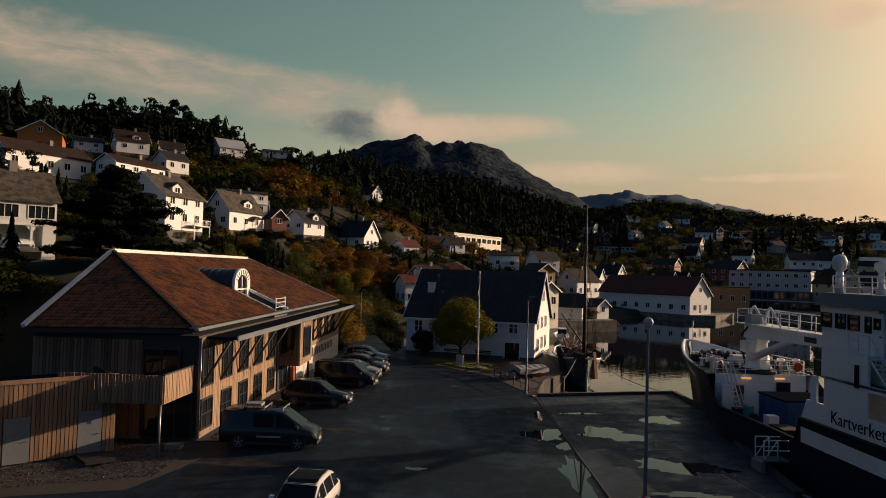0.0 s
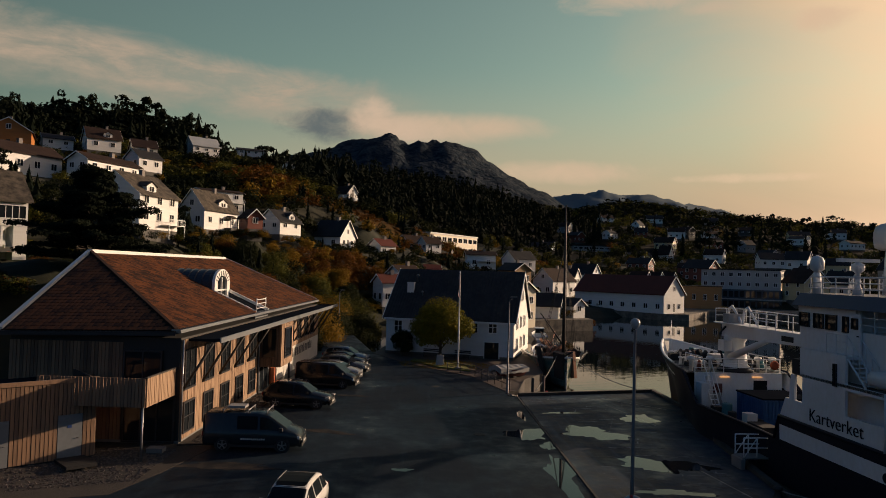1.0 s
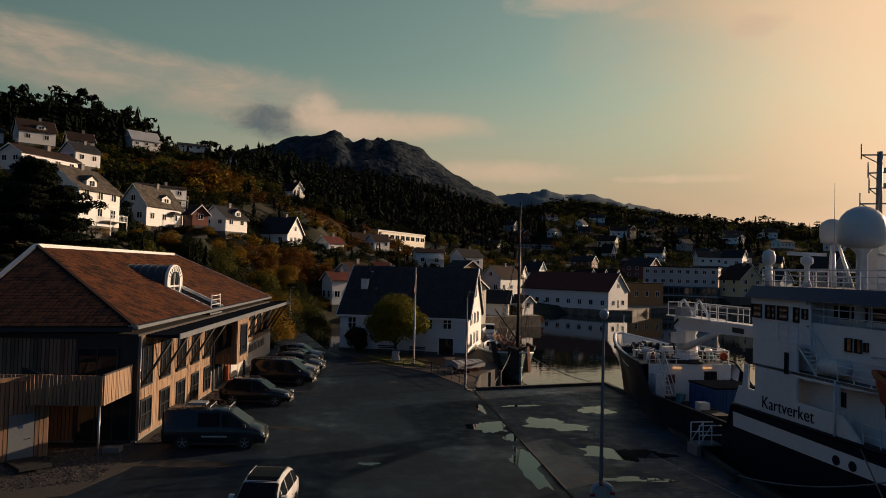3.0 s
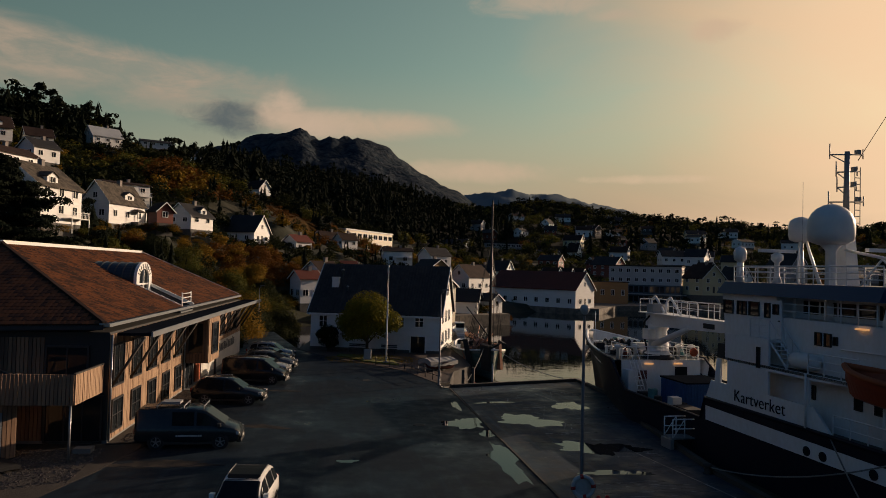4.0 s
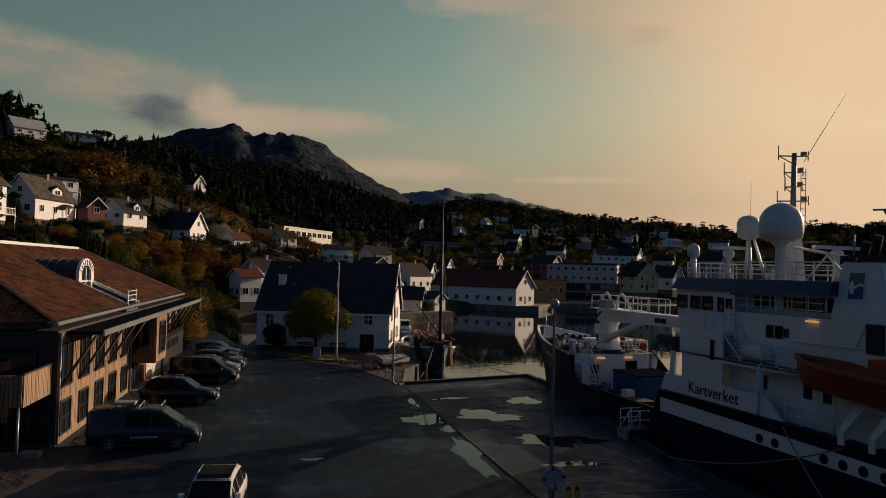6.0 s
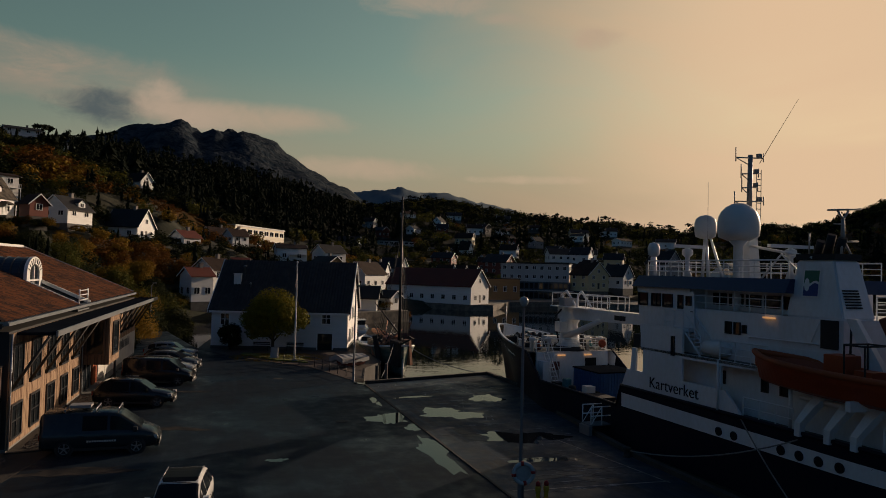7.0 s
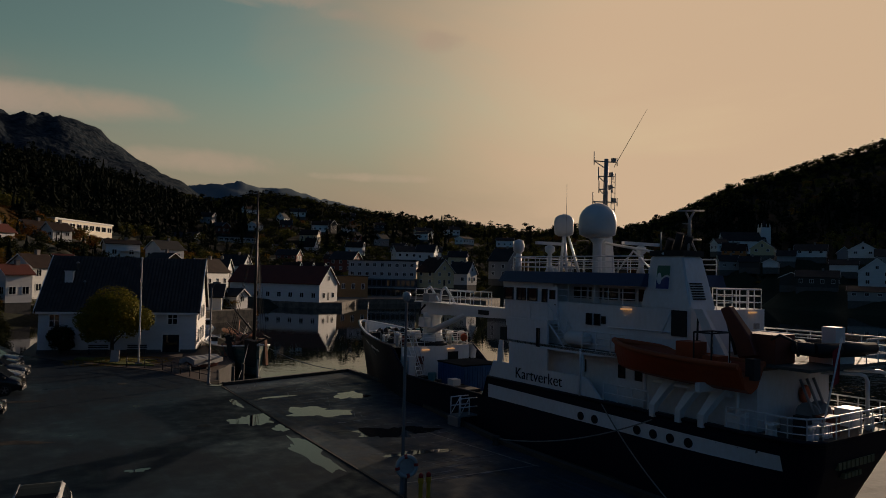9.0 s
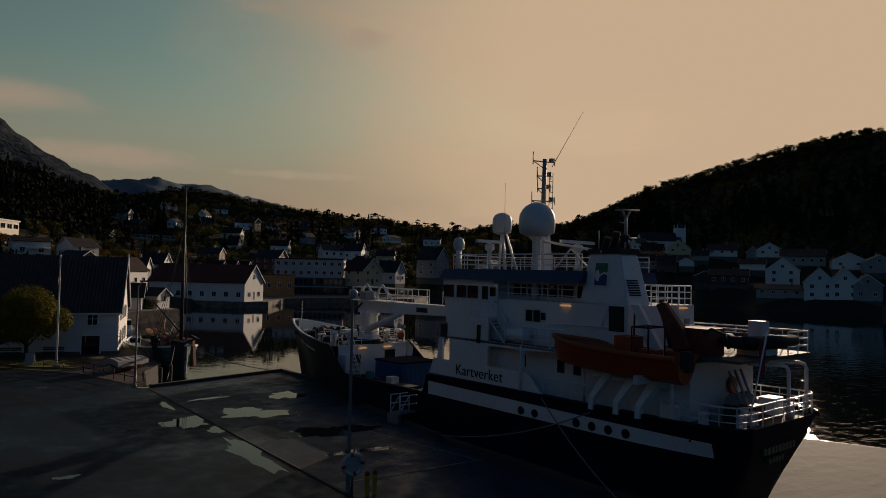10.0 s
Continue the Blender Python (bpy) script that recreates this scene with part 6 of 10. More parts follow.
# funnel
bm = bmesh.new()
loft(bm, [[(-2.9, 6.34, 8.95), (-1.1, 6.34, 8.95), (-1.1, 9.05, 8.95), (-2.9, 9.05, 8.95)], [(-2.6, 7.02, 11.3), (-1.2, 7.02, 11.3), (-1.2, 8.75, 11.3), (-2.6, 8.75, 11.3)]])
bmesh.ops.recalc_face_normals(bm, faces=bm.faces[:])
soft_edges(bm, 0.06, 2)
funnel = part("funnel", bm, ship_white, SHIP, "white tapering funnel casing")
part("funnel_top", soft_edges(box(bmesh.new(), -2.62, -1.15, 6.95, 8.8, 11.3, 11.55), 0.04), rubber, funnel, "sooty funnel top")
for s, h in ((7.4, 12.2), (7.9, 12.35), (8.4, 12.1)):
    part("exhaust", rod(bmesh.new(), (-1.9, s, 11.5), (-2.0, s - 0.3, h), 0.17, n=10), rubber, funnel)
tilt = lambda z: -2.9 + (z - 8.95) / 2.35 * 0.3 - 0.02
bm = bmesh.new()
quad(bm, (tilt(9.78) - 0.02, 7.52, 9.78), (tilt(9.78) - 0.02, 8.32, 9.78), (tilt(10.91) - 0.02, 8.32, 10.91), (tilt(10.91) - 0.02, 7.52, 10.91))
sign = part("sign", bm, trim_white, funnel, "white framed emblem plate")
bm = bmesh.new()
def wave(y):
    return 10.32 + 0.09 * math.sin((y - 7.52) / 0.8 * 6.28)
ys = [7.57 + 0.07 * k for k in range(11)]
for y0, y1 in zip(ys, ys[1:]):
    quad(bm, (tilt(9.86) - 0.03, y0, 9.83), (tilt(9.86) - 0.03, y1, 9.83), (tilt(10.3) - 0.03, y1, wave(y1) - 0.05), (tilt(10.3) - 0.03, y0, wave(y0) - 0.05))
part("emblem_blue", bm, material("logo_blue", (0.015, 0.05, 0.22), 0.5), sign)
bm = bmesh.new()
for y0, y1 in zip(ys, ys[1:]):
    quad(bm, (tilt(10.4) - 0.03, y0, wave(y0) + 0.05), (tilt(10.4) - 0.03, y1, wave(y1) + 0.05), (tilt(10.9) - 0.03, y1, 10.87), (tilt(10.9) - 0.03, y0, 10.87))
part("emblem_green", bm, logo_green, sign)
bm = bmesh.new()
for k in range(7):
    z = 9.4 + k * 0.11
    aft = 6.34 + (z - 8.95) / 2.35 * 0.68
    box(bm, -2.6, -1.75, aft - 0.04, aft + 0.03, z, z + 0.06)
part("vent_grille", bm, rubber, funnel)
# writing on the bulwark
curve = bpy.data.curves.new("lettering", "FONT")
curve.body, curve.size, curve.extrude, curve.space_character = "Kartverket", 1.02, 0.012, 1.0
curve.offset = -0.008
txt = new("lettering_source", curve)
dg = bpy.context.evaluated_depsgraph_get()
me = bpy.data.meshes.new_from_object(txt.evaluated_get(dg))
bpy.data.objects.remove(txt)
me.materials.clear()
me.materials.append(hull_navy)
xs = [v.co.x for v in me.vertices]
letters = new("lettering", me)
letters.parent = SHIP
scale = 3.55 / (max(xs) - min(xs))
letters.matrix_local = Matrix.Translation((-HX - 0.02, 16.85, 4.72)) @ Euler((radians(90), 0, radians(-90))).to_matrix().to_4x4() @ Matrix.Diagonal((scale, scale, 1, 1))
tagged(letters, "dark lettering on the side")
# small name bars on the stern
dull_yellow = material("dull_yellow", (0.22, 0.18, 0.08), 0.6)
for k in range(9):
    part("letter_bar", box(bmesh.new(), -1.5 + k * 0.32, -1.27 + k * 0.32, 0.9, 1.4, 3.3, 3.58), dull_yellow, HULL)
for k in range(5):
    part("letter_bar", box(bmesh.new(), -0.75 + k * 0.28, -0.55 + k * 0.28, 1.05, 1.6, 2.85, 3.05), dull_yellow, HULL)
# rails
railing("stern_rail", [(-3.58, 4.2, 4.45), (-3.6, 1.7, 4.48), (-3.4, 1.1, 4.5), (-2.8, 0.82, 4.52), (2.8, 0.82, 4.52), (3.4, 1.1, 4.5), (3.6, 1.7, 4.48), (3.58, 6, 4.45)], 0.85, 3, 0.9)
railing("side_rail", [(-3.6, 10.6, 4.45), (-3.6, 8.0, 4.45)], 0.85, 2, 0.9)
railing("side_rail", [(3.6, 10.6, 4.45), (3.6, 6.0, 4.45)], 0.85, 2, 1.2)
railing("boat_deck_rail", [(3.5, 9, 7.07), (3.5, 1.3, 7.07), (1.5, 1.3, 7.07)], 0.95, 3, 1.1)
railing("boat_deck_rail", [(1.2, 6.2, 7.07), (1.2, 2.6, 7.07)], 0.95, 4, 0.9)
railing("upper_rail", [(-2.9, 14.6, 8.95), (-2.9, 9.2, 8.95)], 0.95, 3, 0.95)
railing("aft_rail", [(-1.0, 6.4, 8.95), (2.5, 6.4, 8.95), (2.5, 9.0, 8.95)], 0.92, 3, 0.62)
railing("roof_rail", [(-2.8, 9.0, 10.5), (-2.8, 18.2, 10.5), (-1.8, 19.1, 10.5), (1.8, 19.1, 10.5), (2.8, 18.2, 10.5), (2.8, 9.0, 10.5)], 0.8, 3, 0.95)
railing("boat_deck_rail", [(-3.6, 12.0, 6.75), (-3.6, 9.3, 6.75)], 0.9, 3, 0.8)
railing("fore_rail", [(-2.9, 30.1, 4.95), (2.9, 30.1, 4.95)], 0.9, 3, 0.95)
railing("fore_rail", [(-2.0, 31.0, 4.95), (-2.0, 33.5, 4.95)], 0.9, 2, 0.8)
# stairs down from the bridge wing
bm = bmesh.new()
for x in (-3.55, -3.0):
    rod(bm, (x, 14.5, 7.9), (x, 13.3, 6.75), 0.05, n=5)
    rod(bm, (x, 14.5, 8.8), (x, 13.3, 7.65), 0.03, n=5)
    for k in range(4):
        rod(bm, (x, 14.5 - 0.4 * k, 7.9 - 0.383 * k), (x, 14.5 - 0.4 * k, 8.8 - 0.383 * k), 0.025, n=5)
for k in range(7):
    y, z = 14.42 - 0.17 * k, 7.8 - 0.163 * k
    box(bm, -3.55, -3.0, y - 0.1, y + 0.1, z, z + 0.03)
part("stairs", bm, ship_white, SHIP, "white steel stairs to the wheelhouse")
part("wing_platform", box(bmesh.new(), -3.65, -2.95, 14.4, 15.8, 7.85, 7.93), ship_white, SHIP)
railing("wing_rail", [(-3.6, 14.45, 7.93), (-3.6, 15.8, 7.93)], 0.9, 3, 0.7)
bm = lathe(bmesh.new(), [(0.05, -0.75), (0.3, -0.68), (0.34, -0.5), (0.34, 0.5), (0.3, 0.68), (0.05, 0.75)], 12, m=Matrix.Translation((-3.25, 12.6, 7.2)) @ Euler((radians(90), 0, 0)).to_matrix().to_4x4())
part("life_raft", bm, dome_white, SHIP, "white life raft canister")
part("pipe", rod(bmesh.new(), (-HX - 0.08, 11.95, 4.5), (-HX - 0.08, 11.95, 6.75), 0.05, n=6), ship_white, SHIP)


# domes, radars, masts
def dome(x, s, z0, zc, r, name="radome"):
    ob = part("mast_post", lathe(bmesh.new(), [(0.27, z0), (0.24, z0 + 0.3), (0.22, zc - r * 1.05), (0.5, zc - r * 0.72)], 14, (x, s, 0)), ship_white, SHIP)
    prof = [(r * 0.55, -0.78 * r), (r * 0.95, -0.6 * r), (r, -0.25 * r), (r, 0.1 * r)] + [(r * math.cos(a), 0.1 * r + r * math.sin(a)) for a in (0.3, 0.6, 0.9, 1.2, 1.4, 1.54)]
    part(name, lathe(bmesh.new(), prof, 24, (x, s, zc)), dome_white, ob, "large pale radome")
    return ob


dome(-2.0, 12.6, 8.95, 13.0, 0.95)
d2 = part("radome", lathe(bmesh.new(), [(0.3, -0.62), (0.55, -0.5), (0.6, -0.2), (0.6, 0.25), (0.52, 0.5), (0.3, 0.66), (0.04, 0.72)], 20, (1.2, 18.3, 13.3)), dome_white, SHIP, "pale cylindrical radome")
for dx, dy in ((-0.5, -0.5), (0.5, -0.5), (0, 0.5)):
    part("radome_leg", rod(bmesh.new(), (1.2 + dx, 18.0 + dy, 10.5), (1.2 + dx * 0.3, 18.2 + dy * 0.3, 12.7), 0.1, 0.07, n=6), ship_white, SHIP)
bm = bmesh.new()
loft(bm, [[(-0.45, 13.4, 9.0), (0.45, 13.4, 9.0), (0.45, 14.6, 9.0), (-0.45, 14.6, 9.0)], [(-0.22, 13.7, 13.4), (0.22, 13.7, 13.4), (0.22, 14.2, 13.4), (-0.22, 14.2, 13.4)]])
bmesh.ops.recalc_face_normals(bm, faces=bm.faces[:])
mast = part("mast", bm, ship_white, SHIP, "white raked mast")
part("topmast", rod(bmesh.new(), (0, 13.95, 13.4), (0, 13.9, 16.7), 0.14, 0.11, n=8), grey_board, mast)
for k, (z, w) in enumerate(((16.5, 0.95), (15.7, 0.6), (15.0, 0.55), (14.3, 1.0))):
    bm = bmesh.new()
    rod(bm, (-w, 13.9, z), (w * 0.9, 13.9, z + 0.1), 0.035, n=5)
    rod(bm, (-w, 13.9, z - 0.2), (-w, 13.9, z + 0.5), 0.03, n=5)
    rod(bm, (w * 0.9, 13.9, z - 0.1), (w * 0.9, 13.9, z + 0.35), 0.03, n=5)
    rod(bm, (0, 13.9, z - 0.35), (-w, 13.9, z), 0.025, n=5)
    box(bm, w * 0.5, w * 0.7, 13.8, 14.0, z + 0.1, z + 0.3)
    part("yard", bm, grey_board, mast)
bm = bmesh.new()
for x in (0.42, 0.72):
    rod(bm, (x, 13.9, 13.3), (x, 13.9, 16.0), 0.025, n=4)
for k in range(9):
    rod(bm, (0.42, 13.9, 13.4 + 0.3 * k), (0.72, 13.9, 13.4 + 0.3 * k), 0.02, n=4)
part("mast_ladder", bm, grey_board, mast)
part("whip_aerial", rod(bmesh.new(), (0.5, 13.8, 16.3), (2.2, 13.0, 19.6), 0.018, 0.008, n=4), rubber, mast)
part("whip_aerial", rod(bmesh.new(), (0.9, 17.8, 10.5), (0.9, 17.8, 15.8), 0.025, 0.01, n=4), grey_board, SHIP)
for x, s, z, r in ((-2.6, 18.0, 10.5, 0.3),):
    ob = part("radar_post", rod(bmesh.new(), (x, s, z), (x, s, z + 1.0), 0.2, 0.16, n=10), ship_white, SHIP)
    part("radar_ball", lathe(bmesh.new(), [(0.1, -0.4), (0.3, -0.25), (0.33, 0.1), (0.25, 0.33), (0.03, 0.42)], 16, (x, s, z + 1.4)), dome_white, ob)
for x, s, z, w in ((-1.7, 16.4, 10.5, 1.0), (1.0, 12.3, 10.5, 1.4)):
    bm = lathe(bmesh.new(), [(0.25, 0), (0.12, 0.4), (0.12, 1.0), (0.28, 1.15), (0.28, 1.4), (0.08, 1.5)], 12, (x, s, z))
    ob = part("radar_post", bm, ship_white, SHIP)
    part("radar_scanner", box(bmesh.new(), x - w, x + w, s - 0.1, s + 0.1, z + 1.5, z + 1.66), ship_white, ob)
bm = bmesh.new()
for dx, dy in ((-0.28, -0.15), (0.28, -0.15), (0.0, 0.3)):
    rod(bm, (-1.9 + dx, 7.2 + dy, 11.5), (-1.9, 7.2, 12.2), 0.05, n=5)
rod(bm, (-1.9, 7.2, 12.0), (-1.9, 7.2, 13.0), 0.09, 0.07, n=8)
for sg in (-1, 1):
    rod(bm, (-1.9, 7.2, 12.95), (-1.9 + sg * 0.3, 7.2, 13.3), 0.05, n=5)
rod(bm, (-2.75, 7.2, 13.28), (-0.85, 7.2, 13.42), 0.04, n=5)
rod(bm, (-2.4, 7.2, 12.75), (-1.8, 7.2, 12.75), 0.03, n=5)
rod(bm, (-1.9, 7.2, 12.05), (-0.9, 7.3, 12.1), 0.04, n=5)
rod(bm, (-2.45, 8.3, 11.5), (-2.45, 8.3, 12.4), 0.035, n=5)
part("aft_mast", bm, grey_board, SHIP)
bm = bmesh.new()
rod(bm, (-2.6, 8.0, 11.4), (-0.3, 13.6, 12.1), 0.07, n=6)
rod(bm, (0.3, 10.8, 10.5), (0.3, 12.2, 11.7), 0.05, n=5)
rod(bm, (0.3, 13.4, 10.5), (0.3, 12.2, 11.7), 0.05, n=5)
part("stay_boom", bm, ship_white, SHIP)
# davits and boat-deck crane
for s in (7.62, 6.3, 5.2):
    bm = bmesh.new()
    loft(bm, [[(-2.95, s - 0.95, 5.95), (-2.95, s - 0.45, 5.95), (-3.1, s - 0.45, 6.2), (-3.1, s - 0.95, 6.2)], [(-3.3, s - 0.62, 5.45), (-3.3, s - 0.22, 5.45), (-3.55, s - 0.22, 5.62), (-3.55, s - 0.62, 5.62)],
              [(-3.6, s - 0.2, 4.75), (-3.6, s + 0.08, 4.75), (-3.88, s + 0.08, 4.85), (-3.88, s - 0.2, 4.85)], [(-3.6, s - 0.14, 4.32), (-3.6, s + 0.1, 4.32), (-3.86, s + 0.1, 4.32), (-3.86, s - 0.14, 4.32)]])
    bmesh.ops.recalc_face_normals(bm, faces=bm.faces[:])
    part("davit", bm, ship_white, SHIP, "white davit arm")
bm = bmesh.new()
loft(bm, [[(-3.0, 5.6, 9.05), (-3.0, 6.0, 9.05), (-3.2, 6.0, 9.05), (-3.2, 5.6, 9.05)], [(-2.95, 4.5, 7.3), (-2.95, 5.1, 7.3), (-3.25, 5.1, 7.3), (-3.25, 4.5, 7.3)], [(-2.9, 4.2, 6.75), (-2.9, 4.95, 6.75), (-3.25, 4.95, 6.75), (-3.25, 4.2, 6.75)]])
bmesh.ops.recalc_face_normals(bm, faces=bm.faces[:])
part("davit_tower", bm, ship_white, SHIP, "white slanting davit tower")
crane_red = material("crane_red", (0.16, 0.030, 0.014), 0.6, other=(0.09, 0.022, 0.014), scale=0.8, grain=6)
bm = bmesh.new()
loft(bm, [[(-2.6, 4.55, 9.25), (-2.6, 4.95, 9.1), (-2.95, 4.95, 9.1), (-2.95, 4.55, 9.25)], [(-2.55, 3.55, 8.0), (-2.55, 4.25, 7.75), (-3.0, 4.25, 7.75), (-3.0, 3.55, 8.0)], [(-2.55, 3.3, 7.35), (-2.55, 4.1, 7.2), (-3.0, 4.1, 7.2), (-3.0, 3.3, 7.35)]])
bmesh.ops.recalc_face_normals(bm, faces=bm.faces[:])
part("crane_arm", soft_edges(bm, 0.05), crane_red, SHIP, "dark red crane arm")
part("crane_house", soft_edges(box(bmesh.new(), -2.7, -1.3, 2.7, 4.2, 7.08, 8.2), 0.06), crane_red, SHIP, "dark red crane house")
bm = tube(bmesh.new(), [(-2.8, 2.8, 8.05), (-2.9, 2.4, 8.25), (-2.8, 1.9, 8.05), (-2.7, 1.8, 7.5)], 0.06, 6)
part("crane_hose", bm, rubber, SHIP)
part("crane_cylinder", rod(bmesh.new(), (-2.75, 4.3, 7.3), (-2.75, 4.75, 8.8), 0.09, n=8), rubber, SHIP)
part("hoist_wire", rod(bmesh.new(), (-3.3, 5.75, 7.4), (-3.1, 5.85, 8.95), 0.045, n=5), rubber, SHIP)
part("hoist_block", soft_edges(box(bmesh.new(), -3.42, -3.2, 5.62, 5.84, 7.3, 7.75), 0.04), rubber, SHIP)


part("davit_beam", rod(bmesh.new(), (-3.2, 8.0, 5.75), (-3.2, 4.2, 5.7), 0.1, n=6), ship_white, SHIP)
for s in (8.4, 3.9):
    part("davit_post", rod(bmesh.new(), (-3.3, s, 4.4), (-3.3, s, 6.0), 0.08, n=6), ship_white, SHIP)
# rescue boat on the port side
RESCUE = thing("rescue_boat", 0, 0, 0, 0, "bright orange rescue boat hung over the ship's port side", "boat")
RESCUE.matrix_world = SHIP.matrix_world @ pose(-3.9, 2.95, 6.0, 0, 0, 0)


def small_hull(bm, length, half, deep, rise=0.35, n=14, stern=0.75, bluff=2.3):
    rings = []
    for k in range(n + 1):
        f = k / n
        w = half * (stern + (1 - stern) * math.sin(math.pi * min(1, f * 1.4) / 2)) * (1 - max(0.0, (f - 0.5) / 0.5) ** bluff) + 0.02
        z1 = deep + rise * f**2.2
        ring = []
        for g in (-1.0, -0.85, -0.45, 0.0, 0.45, 0.85, 1.0):
            ring.append((w * g, f * length - 0.5 * (1 - abs(g)) * f**3, z1 * (abs(g) ** 2.2) * 1.0 + 0.25 * f**3 * (1 - abs(g))))
        inner = [(w * g * 0.86, f * length - 0.05, z1 * 0.62 if abs(g) < 0.9 else z1 * 0.98) for g in (1.0, 0.8, 0.0, -0.8, -1.0)]
        rings.append(ring + inner)
    loft(bm, rings, close=True, smooth=False)
    bmesh.ops.recalc_face_normals(bm, faces=bm.faces[:])
    return bm


part("hull", small_hull(bmesh.new(), 6.75, 1.1, 1.1, 0.35, 24, 0.8, 2.6), boat_orange, RESCUE, "orange glass-fibre hull")
bm = bmesh.new()
for sg in (-1, 1):
    tube(bm, [(sg * 1.1 * (0.8 + 0.2 * math.sin(math.pi * min(1, f * 1.4) / 2)) * (1 - max(0.0, (f - 0.5) / 0.5) ** 2.6), 6.75 * f, 1.08 + 0.35 * f**2.2) for f in [k / 16 for k in range(17)]], 0.12, 8)
part("fender", bm, material("dull_orange", (0.36, 0.07, 0.015), 0.7), RESCUE)
bm = box(bmesh.new(), -0.4, 0.4, 2.2, 3.1, 0.8, 1.75)
box(bm, -0.35, 0.35, 1.2, 1.9, 0.8, 1.3)
part("console", soft_edges(bm, 0.06), boat_orange, RESCUE)
bm = bmesh.new()
for y in (1.3, 2.1):
    for x in (-0.6, 0.6):
        rod(bm, (x, y, 0.9), (x, y, 2.2), 0.035, n=5)
    rod(bm, (-0.6, y, 2.2), (0.6, y, 2.2), 0.035, n=5)
rod(bm, (-0.6, 1.3, 2.2), (-0.6, 2.1, 2.2), 0.035, n=5)
rod(bm, (0.6, 1.3, 2.2), (0.6, 2.1, 2.2), 0.035, n=5)
part("roll_bar", bm, rubber, RESCUE)
part("outboard", soft_edges(box(bmesh.new(), -0.2, 0.2, -0.25, 0.12, 0.55, 1.35), 0.08), rubber, RESCUE)
part("cradle", box(bmesh.new(), -0.9, 1.2, 1.6, 1.8, -0.1, 0.25), ship_white, RESCUE)

# grey inflatable on the aft boat deck
RIB = thing("inflatable_boat", 0, 0, 0, 0, "grey inflatable boat with console on the aft boat deck", "boat")
RIB.matrix_world = SHIP.matrix_world @ pose(1.3, 2.0, 7.15, 0, 0, 82)
bm = bmesh.new()
path = [(-0.75, -0.6), (-0.8, 1.6), (-0.45, 2.6), (0, 2.95), (0.45, 2.6), (0.8, 1.6), (0.75, -0.6)]
for a, b in zip(path, path[1:]):
    rod(bm, (*a, 0.55), (*b, 0.55), 0.24, n=10)
part("tube", bm, rubber, RIB)
part("floor", box(bmesh.new(), -0.6, 0.6, -0.5, 2.2, 0.2, 0.4), rubber, RIB)
part("console", soft_edges(box(bmesh.new(), -0.3, 0.3, 0.5, 1.1, 0.35, 1.35), 0.05), dome_white, RIB)
part("cradle", box(bmesh.new(), -0.5, 0.5, 0.2, 1.6, -0.08, 0.35), ship_white, RIB)

# stern: frame, winch, flag
bm = bmesh.new()
for x in (1.6, 3.4):
    tube(bm, [(x, 1.3, 4.4), (x, 1.3, 6.35), (x - 0.08, 1.36, 6.55), (x - 0.25, 1.5, 6.62), (x - 1.6, 2.3, 6.68)], 0.08, 8)
part("stern_frame", bm, ship_white, SHIP, "white gantry at the stern")
bm = lathe(bmesh.new(), [(0.5, -0.5), (0.5, -0.4), (0.25, -0.38), (0.25, 0.38), (0.5, 0.4), (0.5, 0.5)], 14, m=Matrix.Translation((-0.2, 2.5, 5.0)) @ Euler((0, radians(90), 0)).to_matrix().to_4x4())
part("winch_drum", bm, grey_board, SHIP)
part("winch_frame", box(bmesh.new(), -0.9, 0.5, 2.2, 2.8, 4.38, 4.75), ship_white, SHIP)
part("locker", soft_edges(box(bmesh.new(), -3.4, -2.8, 3.7, 4.4, 4.37, 5.05), 0.04), ship_white, SHIP)
part("locker", soft_edges(box(bmesh.new(), 1.6, 2.5, 1.9, 2.6, 4.37, 5.1), 0.04), ship_white, SHIP)
for x, s in ((-2.2, 1.5), (-1.2, 1.5), (2.2, 1.5), (-3.1, 2.6)):
    bm = bmesh.new()
    for d in (-0.16, 0.16):
        lathe(bm, [(0.14, 0), (0.12, 0.1), (0.11, 0.42), (0.17, 0.46), (0.17, 0.54), (0.05, 0.56)], 10, (x + d, s, 4.38))
    part("bollard", bm, ship_white, SHIP)
rnd = random.Random(63)
for k in range(9):
    x, y = rnd.uniform(-2.6, 2.8), rnd.uniform(1.6, 3.1)
    w, d, h = rnd.uniform(0.15, 0.4), rnd.uniform(0.15, 0.35), rnd.uniform(0.35, 0.95)
    part("deck_gear", soft_edges(box(bmesh.new(), -w, w, -d, d, 4.37, 4.37 + h, Matrix.Translation((x, y, 0)) @ Matrix.Rotation(rnd.uniform(-0.6, 0.6), 4, "Z")), 0.05), (dome_white, rubber, grey_board, crane_red)[k % 4], SHIP)
bm = bmesh.new()
for k in range(3):
    rod(bm, (-0.6 + 0.5 * k, 2.0, 4.4), (-0.9 + 0.5 * k, 2.7, 6.4), 0.06, n=6)
part("net_pole", bm, grey_board, SHIP)
part("lifebuoy", lathe(bmesh.new(), [(0.22, -0.08), (0.36, -0.07), (0.4, 0.0), (0.36, 0.07), (0.22, 0.08)], 16, m=Matrix.Translation((0.6, 3.3, 5.6)) @ Euler((radians(90), 0, 0)).to_matrix().to_4x4()), boat_orange, SHIP, "orange lifebuoy on the deckhouse")
part("flagstaff", rod(bmesh.new(), (-1.6, 1.5, 4.5), (-0.9, 1.1, 8.2), 0.035, n=6), ship_white, SHIP)
bm = bmesh.new()
rows = []
